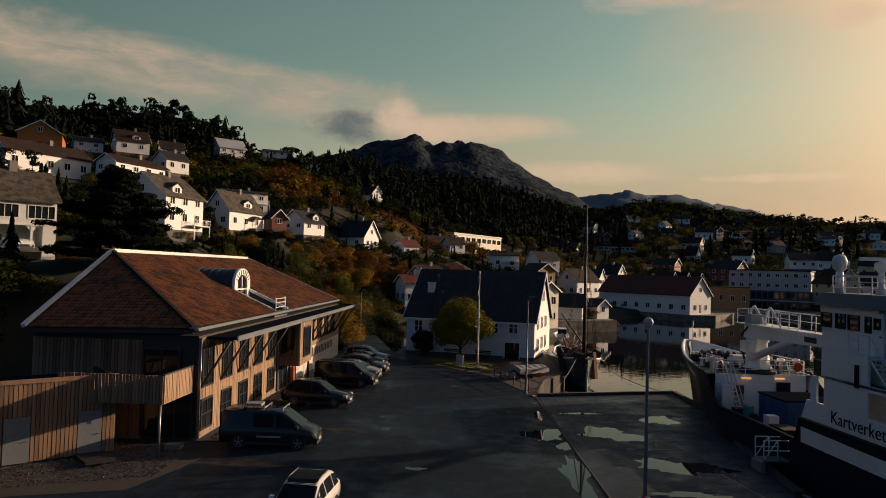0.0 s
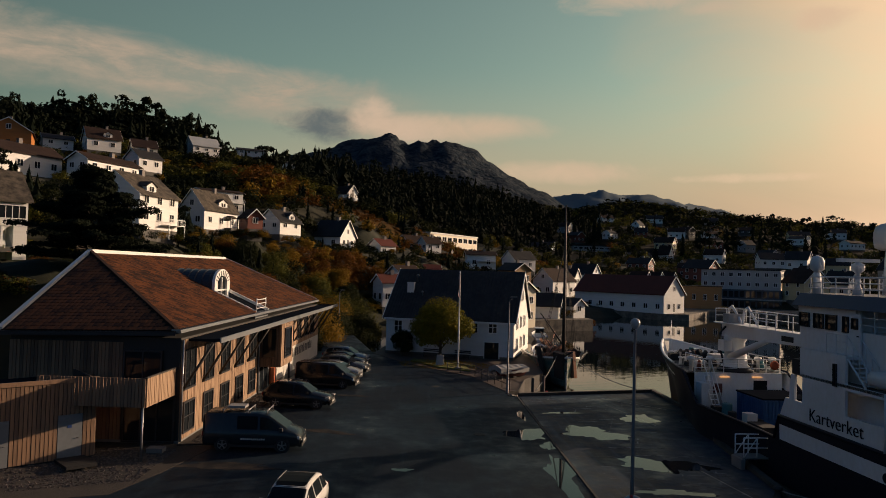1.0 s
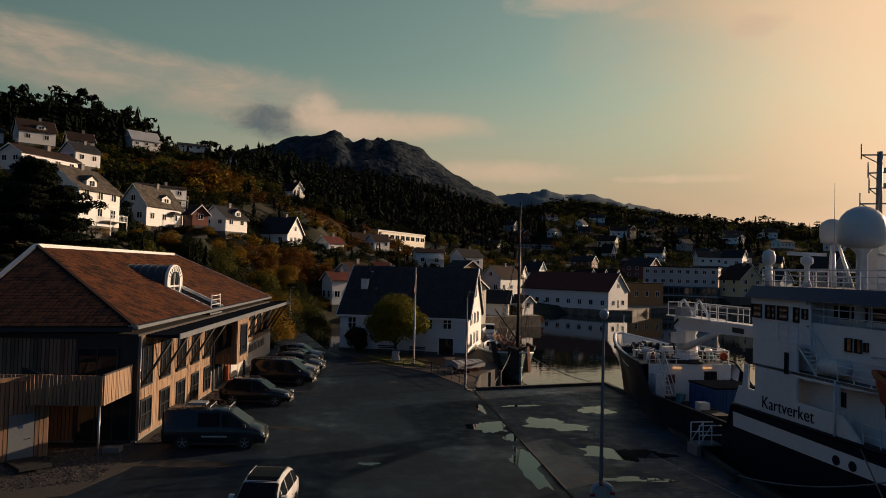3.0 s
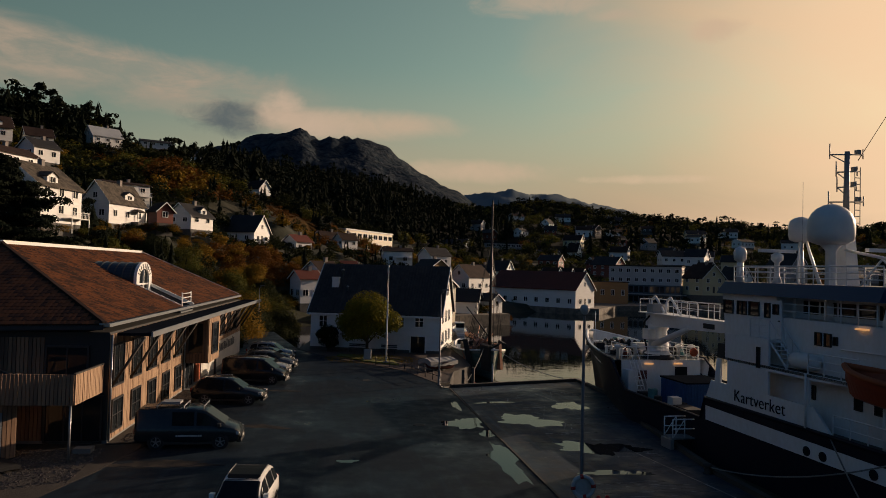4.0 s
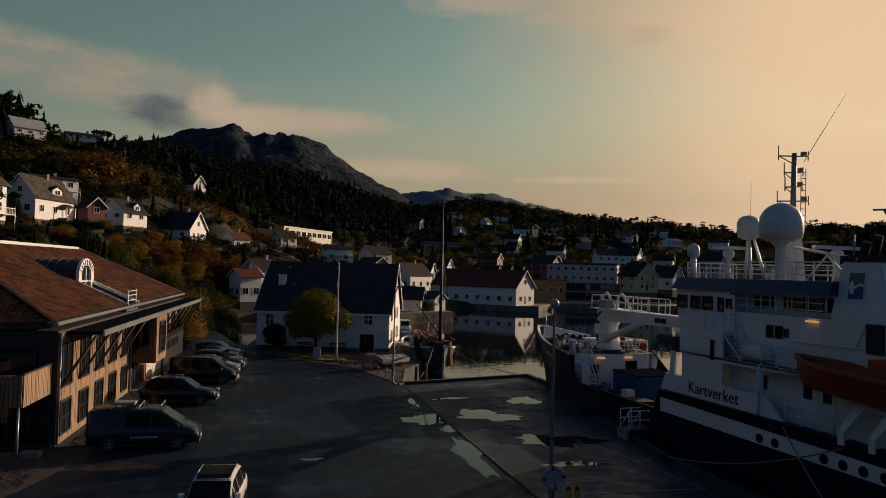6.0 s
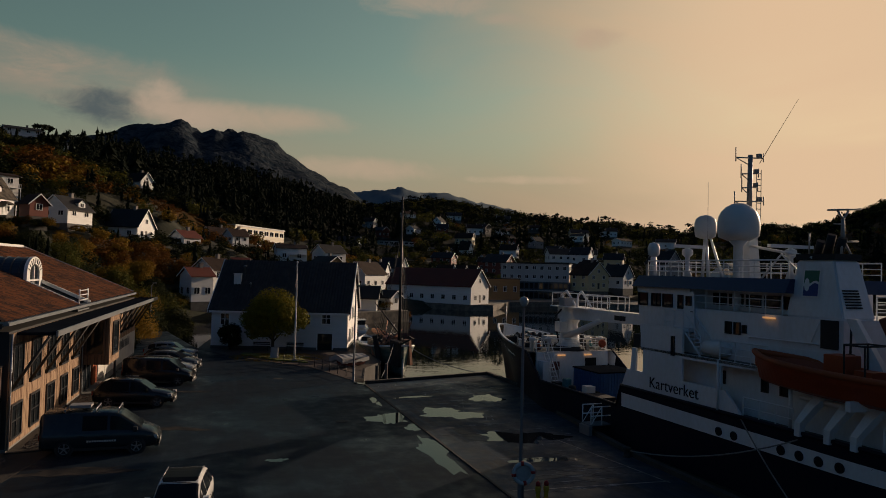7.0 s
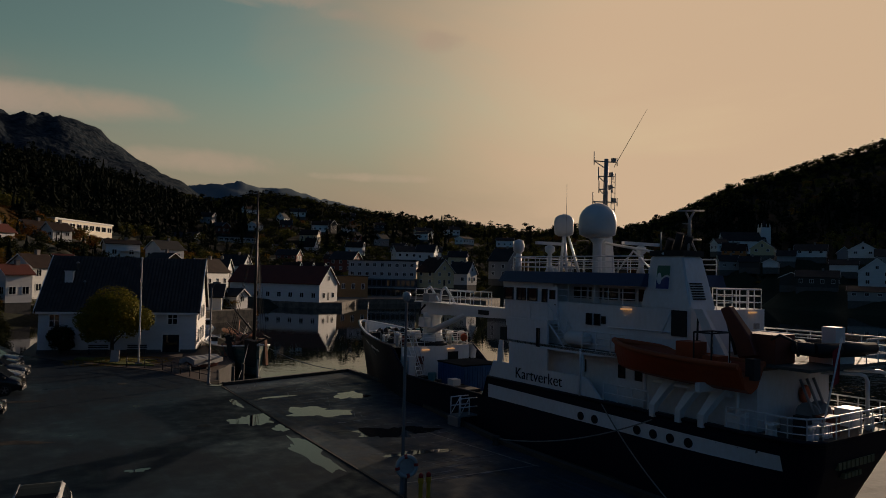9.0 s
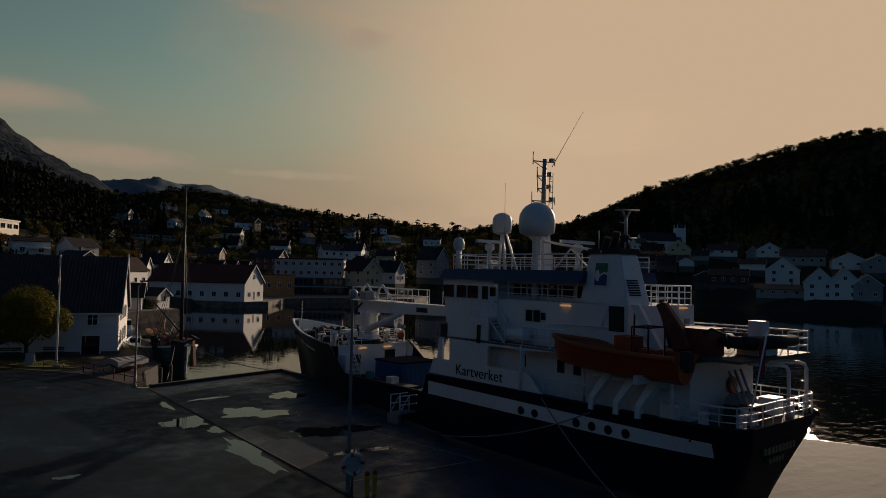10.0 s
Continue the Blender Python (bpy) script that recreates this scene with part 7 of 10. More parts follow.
for k in range(7):
    f = k / 6
    rows.append([(-0.95 + 0.10 * math.sin(f * 6), 1.12 + 0.3 * f, 8.0 - 0.42 * f), (-1.0 + 0.12 * math.sin(f * 7 + 1), 1.2 + 0.2 * f, 6.5 - 0.3 * f)])
vs = [[bm.verts.new(p) for p in r] for r in rows]
for a, b in zip(vs, vs[1:]):
    bm.faces.new((a[0], a[1], b[1], b[0]))
    bm.faces.new([bm.verts.new(v.co + Vector((0.01, 0, 0))) for v in (b[0], b[1], a[1], a[0])])
part("ensign", bm, material("ensign_red", (0.35, 0.02, 0.03), 0.8), SHIP, "red ensign hanging limp")

# well deck and forecastle
part("forecastle_front", box(bmesh.new(), -2.95, 2.95, 29.95, 30.1, 2.35, 4.97), ship_white, SHIP, "white forecastle bulkhead")
part("fore_door", box(bmesh.new(), -1.75, -1.15, 29.88, 29.95, 2.45, 4.3), grey_board, SHIP)
part("fore_hatch", box(bmesh.new(), -1.75, -1.15, 29.86, 29.9, 3.7, 4.25), material("hatch_red", (0.12, 0.03, 0.025), 0.6), SHIP)
part("fore_window", box(bmesh.new(), 1.0, 1.9, 29.88, 29.95, 3.9, 4.5), window_glass, SHIP)
for x in (-1.3, 0.9):
    part("deck_lamp", box(bmesh.new(), x, x + 0.6, 29.8, 29.94, 4.68, 4.76), lamp_warm, SHIP, "small warm deck light")
bm = bmesh.new()
for x in (-2.4, -1.9):
    rod(bm, (x, 30.0, 4.97), (x, 28.2, 2.4), 0.045, n=5)
    rod(bm, (x, 30.0, 5.8), (x, 28.2, 3.2), 0.03, n=5)
for k in range(9):
    y, z = 29.9 - 0.19 * k, 4.75 - 0.27 * k
    box(bm, -2.4, -1.9, y - 0.08, y + 0.08, z, z + 0.03)
part("fore_stairs", bm, ship_white, SHIP)
part("fore_locker", soft_edges(box(bmesh.new(), -2.9, -2.45, 29.1, 29.9, 2.36, 4.4), 0.05), ship_white, SHIP)
# crane on the forecastle with its boom laid aft
bm = lathe(bmesh.new(), [(0.95, 0), (0.95, 0.3), (0.78, 0.45), (0.70, 1.1), (0.58, 1.9), (0.72, 2.1), (0.72, 2.35), (0.5, 2.5)], 18, (0.3, 31.0, 4.96))
crane = part("crane_pedestal", bm, ship_white, SHIP, "white deck crane pedestal")
bm = bmesh.new()
loft(bm, [[(-0.35, 31.6, 7.2), (0.75, 31.6, 7.2), (0.75, 31.6, 8.1), (-0.35, 31.6, 8.1)], [(-0.3, 20.0, 7.55), (0.6, 20.0, 7.55), (0.6, 20.0, 8.15), (-0.3, 20.0, 8.15)]])
bmesh.ops.recalc_face_normals(bm, faces=bm.faces[:])
part("boom", bm, ship_white, crane, "long white box boom")
part("boom_hatch", box(bmesh.new(), -0.37, -0.3, 23.5, 24.6, 7.6, 7.9), rubber, crane)
part("jib", rod(bmesh.new(), (-0.2, 30.7, 5.9), (-0.2, 26.3, 7.45), 0.24, 0.17, n=10), dome_white, crane)
part("slew_ring", lathe(bmesh.new(), [(1.15, 0), (1.15, 0.12), (1.0, 0.2), (1.0, 0.3), (0.7, 0.34)], 20, (0.3, 31.0, 4.965)), rubber, crane, "dark slewing ring")
bm = tube(bmesh.new(), [(-0.35, 31.3, 5.4), (-0.55, 31.4, 6.4), (-0.5, 31.6, 7.4), (-0.4, 31.0, 7.9)], 0.07, 6)
part("hydraulic_hose", bm, rubber, crane)
part("crane_motor", soft_edges(box(bmesh.new(), -0.75, -0.2, 30.5, 31.3, 6.3, 7.0), 0.06), dome_white, crane)
part("control_box", soft_edges(box(bmesh.new(), -0.5, 0.5, 30.4, 31.2, 8.16, 8.75), 0.06), grey_board, crane)
railing("boom_rail", [(-0.6, 27.6, 8.15), (-0.6, 24.8, 8.15)], 0.9, 2, 0.95, parent=crane)
railing("boom_rail", [(0.9, 32.0, 8.15), (0.9, 24.8, 8.15)], 0.9, 2, 1.3, parent=crane)
railing("boom_rail", [(-0.6, 32.0, 8.15), (0.9, 32.0, 8.15)], 0.9, 2, 0.75, parent=crane)
railing("boom_rail", [(-0.3, 23.6, 8.15), (-0.3, 20.4, 8.15)], 0.9, 0, 1.5, parent=crane)
part("boom_platform", box(bmesh.new(), -0.7, 1.0, 27.5, 32.1, 8.08, 8.15), ship_white, crane)
for s in (31.3, 29.3):
    bm = bmesh.new()
    pts = [(0.2, s + 0.6, 8.15), (0.2, s + 0.45, 9.0), (0.2, s, 9.25), (0.2, s - 0.8, 8.6), (0.2, s - 1.2, 8.2)]
    for a, b in zip(pts, pts[1:]):
        rod(bm, a, b, 0.09, n=6)
    part("sheave_guard", bm, ship_white, crane)
part("winch", lathe(bmesh.new(), [(0.4, -0.5), (0.4, -0.4), (0.2, -0.38), (0.2, 0.38), (0.4, 0.4), (0.4, 0.5)], 14, m=Matrix.Translation((-0.2, 36.2, 5.4)) @ Euler((0, radians(90), 0)).to_matrix().to_4x4()), rubber, SHIP)
for x, s, w, h in ((-1.2, 34.5, 0.5, 0.6), (0.9, 34.6, 0.6, 0.7), (-0.4, 38.0, 0.4, 0.5), (1.4, 32.4, 0.5, 0.9), (-1.6, 36.4, 0.35, 0.5)):
    part("deck_gear", soft_edges(box(bmesh.new(), x - w, x + w, s - w * 0.7, s + w * 0.7, 4.95, 4.95 + h), 0.06), rubber if x < 0 else dome_white, SHIP)
for x, s in ((-1.1, 37.6), (0.9, 37.8), (-2.0, 33.9)):
    bm = bmesh.new()
    for d in (-0.17, 0.17):
        lathe(bm, [(0.14, 0), (0.12, 0.1), (0.11, 0.42), (0.17, 0.46), (0.17, 0.54), (0.05, 0.56)], 10, (x + d, s, 4.95))
    part("bollard", bm, ship_white, SHIP)
bm = lathe(bmesh.new(), [(0.16, -0.07), (0.28, -0.07), (0.31, 0.0), (0.28, 0.07), (0.16, 0.07)], 16, m=Matrix.Translation((2.4, 29.9, 5.5)) @ Euler((radians(90), 0, 0)).to_matrix().to_4x4())
part("lifebuoy", bm, boat_orange, SHIP, "orange lifebuoy on the rail")
for sg, s in ((-1, 38.6), (1, 38.6), (1, 36.6)):
    w = hull_half(s)[0] - 0.2
    part("fairlead", box(bmesh.new(), sg * w - 0.12, sg * w + 0.06, s - 0.2, s + 0.2, rail_z(s) - 0.62, rail_z(s) - 0.28), rubber, SHIP)
for k in range(5):
    part("stowed_pipe", rod(bmesh.new(), (1.6 + 0.16 * k, 31.0, 5.05 + 0.05 * (k % 2)), (1.3 + 0.16 * k, 34.4, 5.05 + 0.05 * (k % 2)), 0.07, n=6), (galv_pipe, rubber)[k % 2], SHIP)
teal_paint = material("teal_paint", (0.03, 0.16, 0.18), 0.6, other=(0.02, 0.09, 0.11), scale=0.5, grain=8)
rnd = random.Random(91)
for k in range(34):
    y = rnd.uniform(31.2, 38.6)
    x = rnd.uniform(-1, 1) * (hull_half(y)[0] - 0.75)
    if math.hypot(x - 0.3, y - 31.0) < 1.4:
        continue
    w, h = rnd.uniform(0.1, 0.32), rnd.uniform(0.2, 0.85)
    turn = Matrix.Translation((x, y, 4.955)) @ Matrix.Rotation(rnd.uniform(0, 3), 4, "Z")
    if k % 3:
        bm = soft_edges(box(bmesh.new(), -w, w, -w * rnd.uniform(0.5, 1.4), w, 0, h, turn), 0.04)
    else:
        bm = lathe(bmesh.new(), [(w, 0), (w * 1.05, h * 0.3), (w * 0.9, h * 0.8), (w * 0.4, h)], 12, m=turn)
    part("deck_gear", bm, (rubber, dome_white, rubber, teal_paint, grey_board, rubber, crane_red)[k % 7], SHIP)
for sg in (-1, 1):
    for s in (31.0, 32.4, 33.8, 35.2, 36.6, 38.0, 39.2):
        w, z = hull_half(s)[0] - 0.16, rail_z(s)
        part("bulwark_stay", loft(bmesh.new(), [[(sg * w, s + d, z - 0.08), (sg * (w - 0.1), s + d, z - 0.08), (sg * (w - 0.6), s + d, 4.96), (sg * (w - 0.2), s + d, 4.96)] for d in (-0.02, 0.02)]), ship_white, SHIP)
part("jackstaff", rod(bmesh.new(), (0, 40.6, 5.0), (0, 40.6, 7.6), 0.025, n=5), ship_white, SHIP)

for x, s, r in ((-0.9, 35.3, 0.34), (0.1, 35.4, 0.38), (1.1, 35.3, 0.34), (0.5, 37.1, 0.28), (-0.5, 37.0, 0.28)):
    m = Matrix.Translation((x, s, 5.45)) @ Euler((0, radians(90), 0)).to_matrix().to_4x4()
    drum = part("windlass_drum", lathe(bmesh.new(), [(r, -0.32), (r, -0.26), (r * 0.6, -0.24), (r * 0.55, 0.24), (r, 0.26), (r, 0.32)], 14, m=m), rubber, SHIP, "black windlass drum")
    for d in (-0.3, 0.3):
        part("drum_bracket", box(bmesh.new(), x + d - 0.04, x + d + 0.04, s - 0.25, s + 0.25, 4.95, 5.5), grey_board, drum)
for k in range(7):
    a = k * 0.9
    tub = lathe(bmesh.new(), [(0.28, 0.0), (0.34, 0.08), (0.3, 0.16), (0.34, 0.24), (0.26, 0.32), (0.12, 0.3)], 12, (-1.9 + 0.62 * k, 33.2 + 0.5 * math.sin(a), 4.96))
    part("rope_coil", tub, (rubber, timber, grey_board)[k % 3], SHIP)
railing("fore_rail", [(2.9, 30.2, 4.95), (2.6, 33.5, 4.95)], 0.9, 3, 0.8)
for x in (-2.9, -1.6, 1.7, 2.7):
    part("vent_post", lathe(bmesh.new(), [(0.12, 0), (0.12, 0.7), (0.24, 0.74), (0.24, 0.95), (0.05, 1.0)], 12, (x, 30.7, 4.96)), ship_white, SHIP)
for k, (x, s, h, w) in enumerate(((-2.2, 24.6, 1.1, 0.3), (-1.6, 24.9, 0.7, 0.25), (2.3, 24.3, 1.3, 0.35), (1.0, 24.0, 0.8, 0.4), (-2.6, 27.6, 0.9, 0.3))):
    part("deck_machinery", soft_edges(box(bmesh.new(), x - w, x + w, s - 0.3, s + 0.3, 2.36, 2.36 + h), 0.06), (dome_white, rubber, grey_board)[k % 3], SHIP)
CRATE = thing("cargo_container", 0, 0, 0, 0, "small blue cargo container in the ship's well deck", "container")
CRATE.matrix_world = SHIP.matrix_world @ pose(0.2, 26.5, 2.36, 0, 0, 0)
bm = box(bmesh.new(), -1.3, 1.8, -1.4, 1.6, 0.0, 1.75)
part("body", bm, crate_blue, CRATE, "blue painted steel body")
bm = bmesh.new()
for k in range(14):
    y = -1.3 + k * 0.21
    box(bm, -1.34, -1.3, y, y + 0.09, 0.1, 1.68)
    x = -1.2 + k * 0.215
    box(bm, x, x + 0.09, -1.44, -1.4, 0.1, 1.68)
part("ribs", bm, crate_blue, CRATE)
part("lid", box(bmesh.new(), -1.36, 1.86, -1.46, 1.66, 1.752, 1.84), roof_felt, CRATE, "dark tarpaulin lid")
for k, (x, s, w, d, h) in enumerate(((-2.0, 23.5, 0.5, 0.8, 0.7), (-1.0, 22.4, 0.6, 0.5, 0.5), (1.2, 22.8, 0.9, 0.7, 1.1), (-2.3, 25.6, 0.35, 0.9, 0.4))):
    c = tagged(part("deck_crate", soft_edges(box(bmesh.new(), -w, w, -d, d, 0, h), 0.05), (rubber, timber, crate_blue, grey_board)[k]), "stowed crate on the ship's well deck", "crate", "deck crates")
    c.matrix_world = SHIP.matrix_world @ pose(x, s, 2.36, 0, 0, 10 * k)
for k in range(5):
    c = tagged(part("timber_beam", box(bmesh.new(), -0.07, 0.07, -2.2, 2.2, 0, 0.14), material("raw_timber", (0.32, 0.22, 0.13), 0.8) if k == 0 else bpy.data.materials["raw_timber"]), "long pale timber beam on the well deck", "beam", "loose timber beams")
    c.matrix_world = SHIP.matrix_world @ pose(-2.6 + 0.2 * k, 22.6 + 0.3 * k, 2.36 + (0.14 if k > 2 else 0), 0, 0, 6 + 4 * k)
for k in range(12):
    b = box(bmesh.new(), -0.05, 0.05, -1.0, 1.0, 0, 0.08)
    c = tagged(part("pallet_board", b, bpy.data.materials["raw_timber"]), "weathered pallet board stacked on the well deck", "board", "pallet boards")
    c.matrix_world = SHIP.matrix_world @ pose(-2.5 + 0.16 * (k % 6), 21.3, 2.36 + 0.1 * (k // 6), 0, 0, 80 if k < 6 else -8)
for x, s, w, h in ((-2.3, 27.0, 0.3, 1.2), (-2.5, 26.0, 0.25, 0.9), (-1.9, 21.6, 0.3, 0.7), (1.9, 21.0, 0.35, 1.0)):
    d = tagged(part("barrel", lathe(bmesh.new(), [(w, 0), (w, h * 0.3), (w * 1.05, h * 0.33), (w, h * 0.36), (w, h * 0.95), (w * 0.9, h)], 14), (rubber, teal_paint)[x > -2.4]), "dark steel barrel on the well deck", "barrel", "deck barrels")
    d.matrix_world = SHIP.matrix_world @ pose(x, s, 2.36)
# gangway from ship to quay
GANG = thing("gangway", 0, 0, 0, 0, "short white aluminium gangway between quay and ship", "gangway")
GANG.matrix_world = SHIP.matrix_world @ pose(-3.75, 20.6, 0.0, 0, 0, 0)
bm = box(bmesh.new(), -1.25, 0.3, -0.45, 0.45, 2.05, 2.13)
part("tread", bm, zinc, GANG)
for y in (-0.42, 0.42):
    for z in (2.6, 3.1):
        part("handrail", rod(bmesh.new(), (-1.2, y, z), (0.25, y, z), 0.035, n=5), ship_white, GANG)
    for x in (-1.2, -0.5, 0.2):
        part("stanchion", rod(bmesh.new(), (x, y, 2.1), (x, y, 3.1), 0.035, n=5), ship_white, GANG)
    part("brace", rod(bmesh.new(), (-1.2, y, 2.1), (-0.5, y, 3.1), 0.025, n=5), ship_white, GANG)
part("foot", box(bmesh.new(), -1.35, -1.15, -0.5, 0.5, 1.53, 2.05), zinc, GANG)


# mooring lines
def rope(name, a, b, sag, label, r=0.03):
    bm = bmesh.new()
    a, b = Vector(a), Vector(b)
    pts = [a.lerp(b, k / 12) - Vector((0, 0, sag * 4 * (k / 12) * (1 - k / 12))) for k in range(13)]
    tube(bm, pts, r, 5)
    return tagged(part(name, bm, rope_grey), label, "rope", "mooring lines")


rope_grey = material("rope_grey", (0.22, 0.22, 0.21), 0.9, scale=0.3, grain=20)
M = SHIP.matrix_world
rope("mooring_line", M @ Vector((-3.65, 10.7, 4.4)), (14.6, 17.2, 0.2), 0.35, "grey mooring line from ship to quay")
rope("mooring_line", M @ Vector((-3.6, 7.4, 4.3)), (15.6, 30.2, 0.35), 0.5, "grey mooring line along the ship's side")
rope("mooring_line", M @ Vector((-2.2, 36.5, 4.9)), (18.9, 46.9, 0.35), 0.3, "grey bow line to the quay")
for y in (30.2, 46.9, 17.2):
    x = 15.6 if y < 40 else 18.8
    x = 14.6 if y < 20 else x
    tagged(part("quay_bollard", lathe(bmesh.new(), [(0.22, 0), (0.16, 0.08), (0.14, 0.3), (0.22, 0.36), (0.2, 0.45), (0.05, 0.48)], 12, (x, y, 0.035)), timber), "black iron mooring bollard on the quay", "bollard", "quay bollards")


# ---- trees ----
bark = material("bark", (0.06, 0.045, 0.035), 0.9, scale=0.4, grain=9, bump=0.02, stretch=(1, 1, 0.3))
leaf_green = material("leaf_green", (0.070, 0.076, 0.013), 0.75, other=(0.135, 0.108, 0.017), scale=3, grain=2, mix=0.4, island=1.0, spec=0.08)
leaf_dark = material("leaf_dark", (0.014, 0.020, 0.007), 0.8, other=(0.042, 0.042, 0.010), scale=3, grain=2, mix=0.4, island=0.9, spec=0.08)
leaf_gold = material("leaf_gold", (0.18, 0.115, 0.013), 0.75, other=(0.29, 0.145, 0.015), scale=2, grain=2, mix=0.4, island=1.0, spec=0.08)
leaf_rust = material("leaf_rust", (0.15, 0.060, 0.009), 0.8, other=(0.065, 0.034, 0.009), scale=2, grain=2, mix=0.4, island=1.0, spec=0.08)
leaf_red = material("leaf_red", (0.12, 0.015, 0.01), 0.8, island=1.0, spec=0.08)
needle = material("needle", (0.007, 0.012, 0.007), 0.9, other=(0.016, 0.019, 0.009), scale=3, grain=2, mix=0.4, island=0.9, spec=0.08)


leaf_lime = material("leaf_lime", (0.125, 0.122, 0.013), 0.7, other=(0.26, 0.195, 0.02), scale=1.4, grain=3, mix=0.5, island=1.0, spec=0.08)

for m in (leaf_green, leaf_dark, leaf_gold, leaf_rust, leaf_red, leaf_lime, needle):
    nodes, links = m.node_tree.nodes, m.node_tree.links
    shader, thin, both = nodes["Principled BSDF"], nodes.new("ShaderNodeBsdfTranslucent"), nodes.new("ShaderNodeMixShader")
    links.new(shader.inputs["Base Color"].links[0].from_socket, thin.inputs["Color"])
    both.inputs[0].default_value = 0.1 if m == needle else 0.24
    links.new(shader.outputs[0], both.inputs[1])
    links.new(thin.outputs[0], both.inputs[2])
    links.new(both.outputs[0], nodes["Material Output"].inputs["Surface"])


def leaf_cloud(rnd, blobs, count, size, flat=0.0):
    """Small bent leaf sprays scattered in the shells of some blobs: (cx, cy, cz, rx, ry, rz)."""
    verts, faces = [], []
    weights = [b[3] * b[4] + b[4] * b[5] for b in blobs]
    for _ in range(count):
        cx, cy, cz, rx, ry, rz = rnd.choices(blobs, weights)[0]
        z = rnd.uniform(-0.75, 1.0)
        a = rnd.uniform(0, 6.2832)
        q = math.sqrt(max(0, 1 - z * z))
        r = rnd.uniform(0.62, 1.08)
        p = Vector((cx + rx * q * math.cos(a) * r, cy + ry * q * math.sin(a) * r, cz + rz * z * r))
        n = Vector((q * math.cos(a) + rnd.uniform(-0.8, 0.8), q * math.sin(a) + rnd.uniform(-0.8, 0.8), z * (1 - flat) + rnd.uniform(-0.2, 1.0))).normalized()
        t = n.orthogonal().normalized()
        t = t.copy()
        t.rotate(Matrix.Rotation(rnd.uniform(0, 6.28), 3, n))
        b = n.cross(t)
        s = size * rnd.uniform(0.6, 1.35)
        k = len(verts)
        verts += [tuple(p - t * s - b * s * 0.45), tuple(p + t * s * 0.5 - b * s * 0.6 + n * s * 0.2), tuple(p + t * s * 0.4 + b * s * 0.8)]
        faces += [(k, k + 1, k + 2)]
    return verts, faces


def from_lists(name, verts, faces, mat, parent=None):
    me = bpy.data.meshes.new(name)
    me.from_pydata(verts, [], faces)
    me.materials.append(mat)
    ob = new(name, me)
    if parent:
        ob.parent = parent
    return ob


def broad_tree(x, y, z, h, r, mat, seed, label, group="trees of the town", leaves=1500, size=0.24, bole=0.28):
    rnd = random.Random(seed)
    ob = thing("tree", x, y, z, rnd.uniform(0, 360), label, "tree", group)
    bm = bmesh.new()
    trunk_top = h * (bole + 0.15)
    rod(bm, (0, 0, -0.4), (0.05, 0.03, h * bole), 0.035 * h, 0.024 * h, 8)
    rod(bm, (0.05, 0.03, h * bole), (0, 0, h * 0.75), 0.024 * h, 0.008 * h, 7)
    blobs = [(0, 0, h * (0.5 + bole / 2), r * 0.8, r * 0.8, h * (0.5 - bole / 2) * 0.9)]
    for k in range(7):
        a = k * 2.4 + rnd.uniform(-0.4, 0.4)
        d = r * rnd.uniform(0.35, 0.62)
        cz = h * rnd.uniform(bole + 0.12, 0.8)
        rr = r * rnd.uniform(0.36, 0.55)
        blobs.append((d * math.cos(a), d * math.sin(a), cz, rr, rr, rr * 0.8))
        rod(bm, (0, 0, h * (bole + 0.02 * k)), (d * math.cos(a), d * math.sin(a), cz), 0.012 * h, 0.004 * h, 5)
    part("trunk", bm, bark, ob)
    v, f = leaf_cloud(rnd, blobs, leaves, size)
    from_lists("crown", v, f, mat, ob)
    return ob


def pine_tree(x, y, z, h, r, seed, label, leaves=2600):
    rnd = random.Random(seed)
    ob = thing("pine_tree", x, y, z, 0, label, "tree", "trees of the town")
    bm = bmesh.new()
    blobs = []
    for stem in range(3):
        ox, oy = (stem - 1) * 1.1, (stem % 2) * 0.8
        rod(bm, (ox, oy, -0.6), (ox * 1.9, oy * 1.6, h * 0.72), 0.26, 0.1, 8)
    for layer in range(9):
        f = 0.24 + 0.76 * layer / 8
        reach = r * (1.08 - 0.9 * max(0.0, f - 0.45) / 0.55) * rnd.uniform(0.8, 1.12)
        for k in range(9 - layer // 3):
            a = k * 6.283 / (9 - layer // 3) + layer * 0.9 + rnd.uniform(-0.35, 0.35)
            if rnd.random() < 0.14:
                continue
            far = reach * rnd.uniform(0.6, 1.1)
            tip = Vector((far * math.cos(a) * 1.1, far * math.sin(a), h * f * 0.93 + rnd.uniform(-0.5, 0.5)))
            root = Vector((0, 0, h * f * 0.72))
            rod(bm, root, tip, 0.09, 0.025, 5)
            for q in (0.45, 0.62, 0.78, 0.92):
                p = root.lerp(tip, q)
                w = r * rnd.uniform(0.09, 0.19) * (1.25 - 0.4 * q)
                blobs.append((p.x + rnd.uniform(-0.4, 0.4), p.y + rnd.uniform(-0.4, 0.4), p.z + 0.18, w * 1.25, w * 1.25, w * rnd.uniform(0.32, 0.5)))
    part("trunk", bm, bark, ob)
    v, f = leaf_cloud(rnd, blobs, leaves, 0.13, 0.2)
    from_lists("crown", v, f, needle, ob)
    return ob


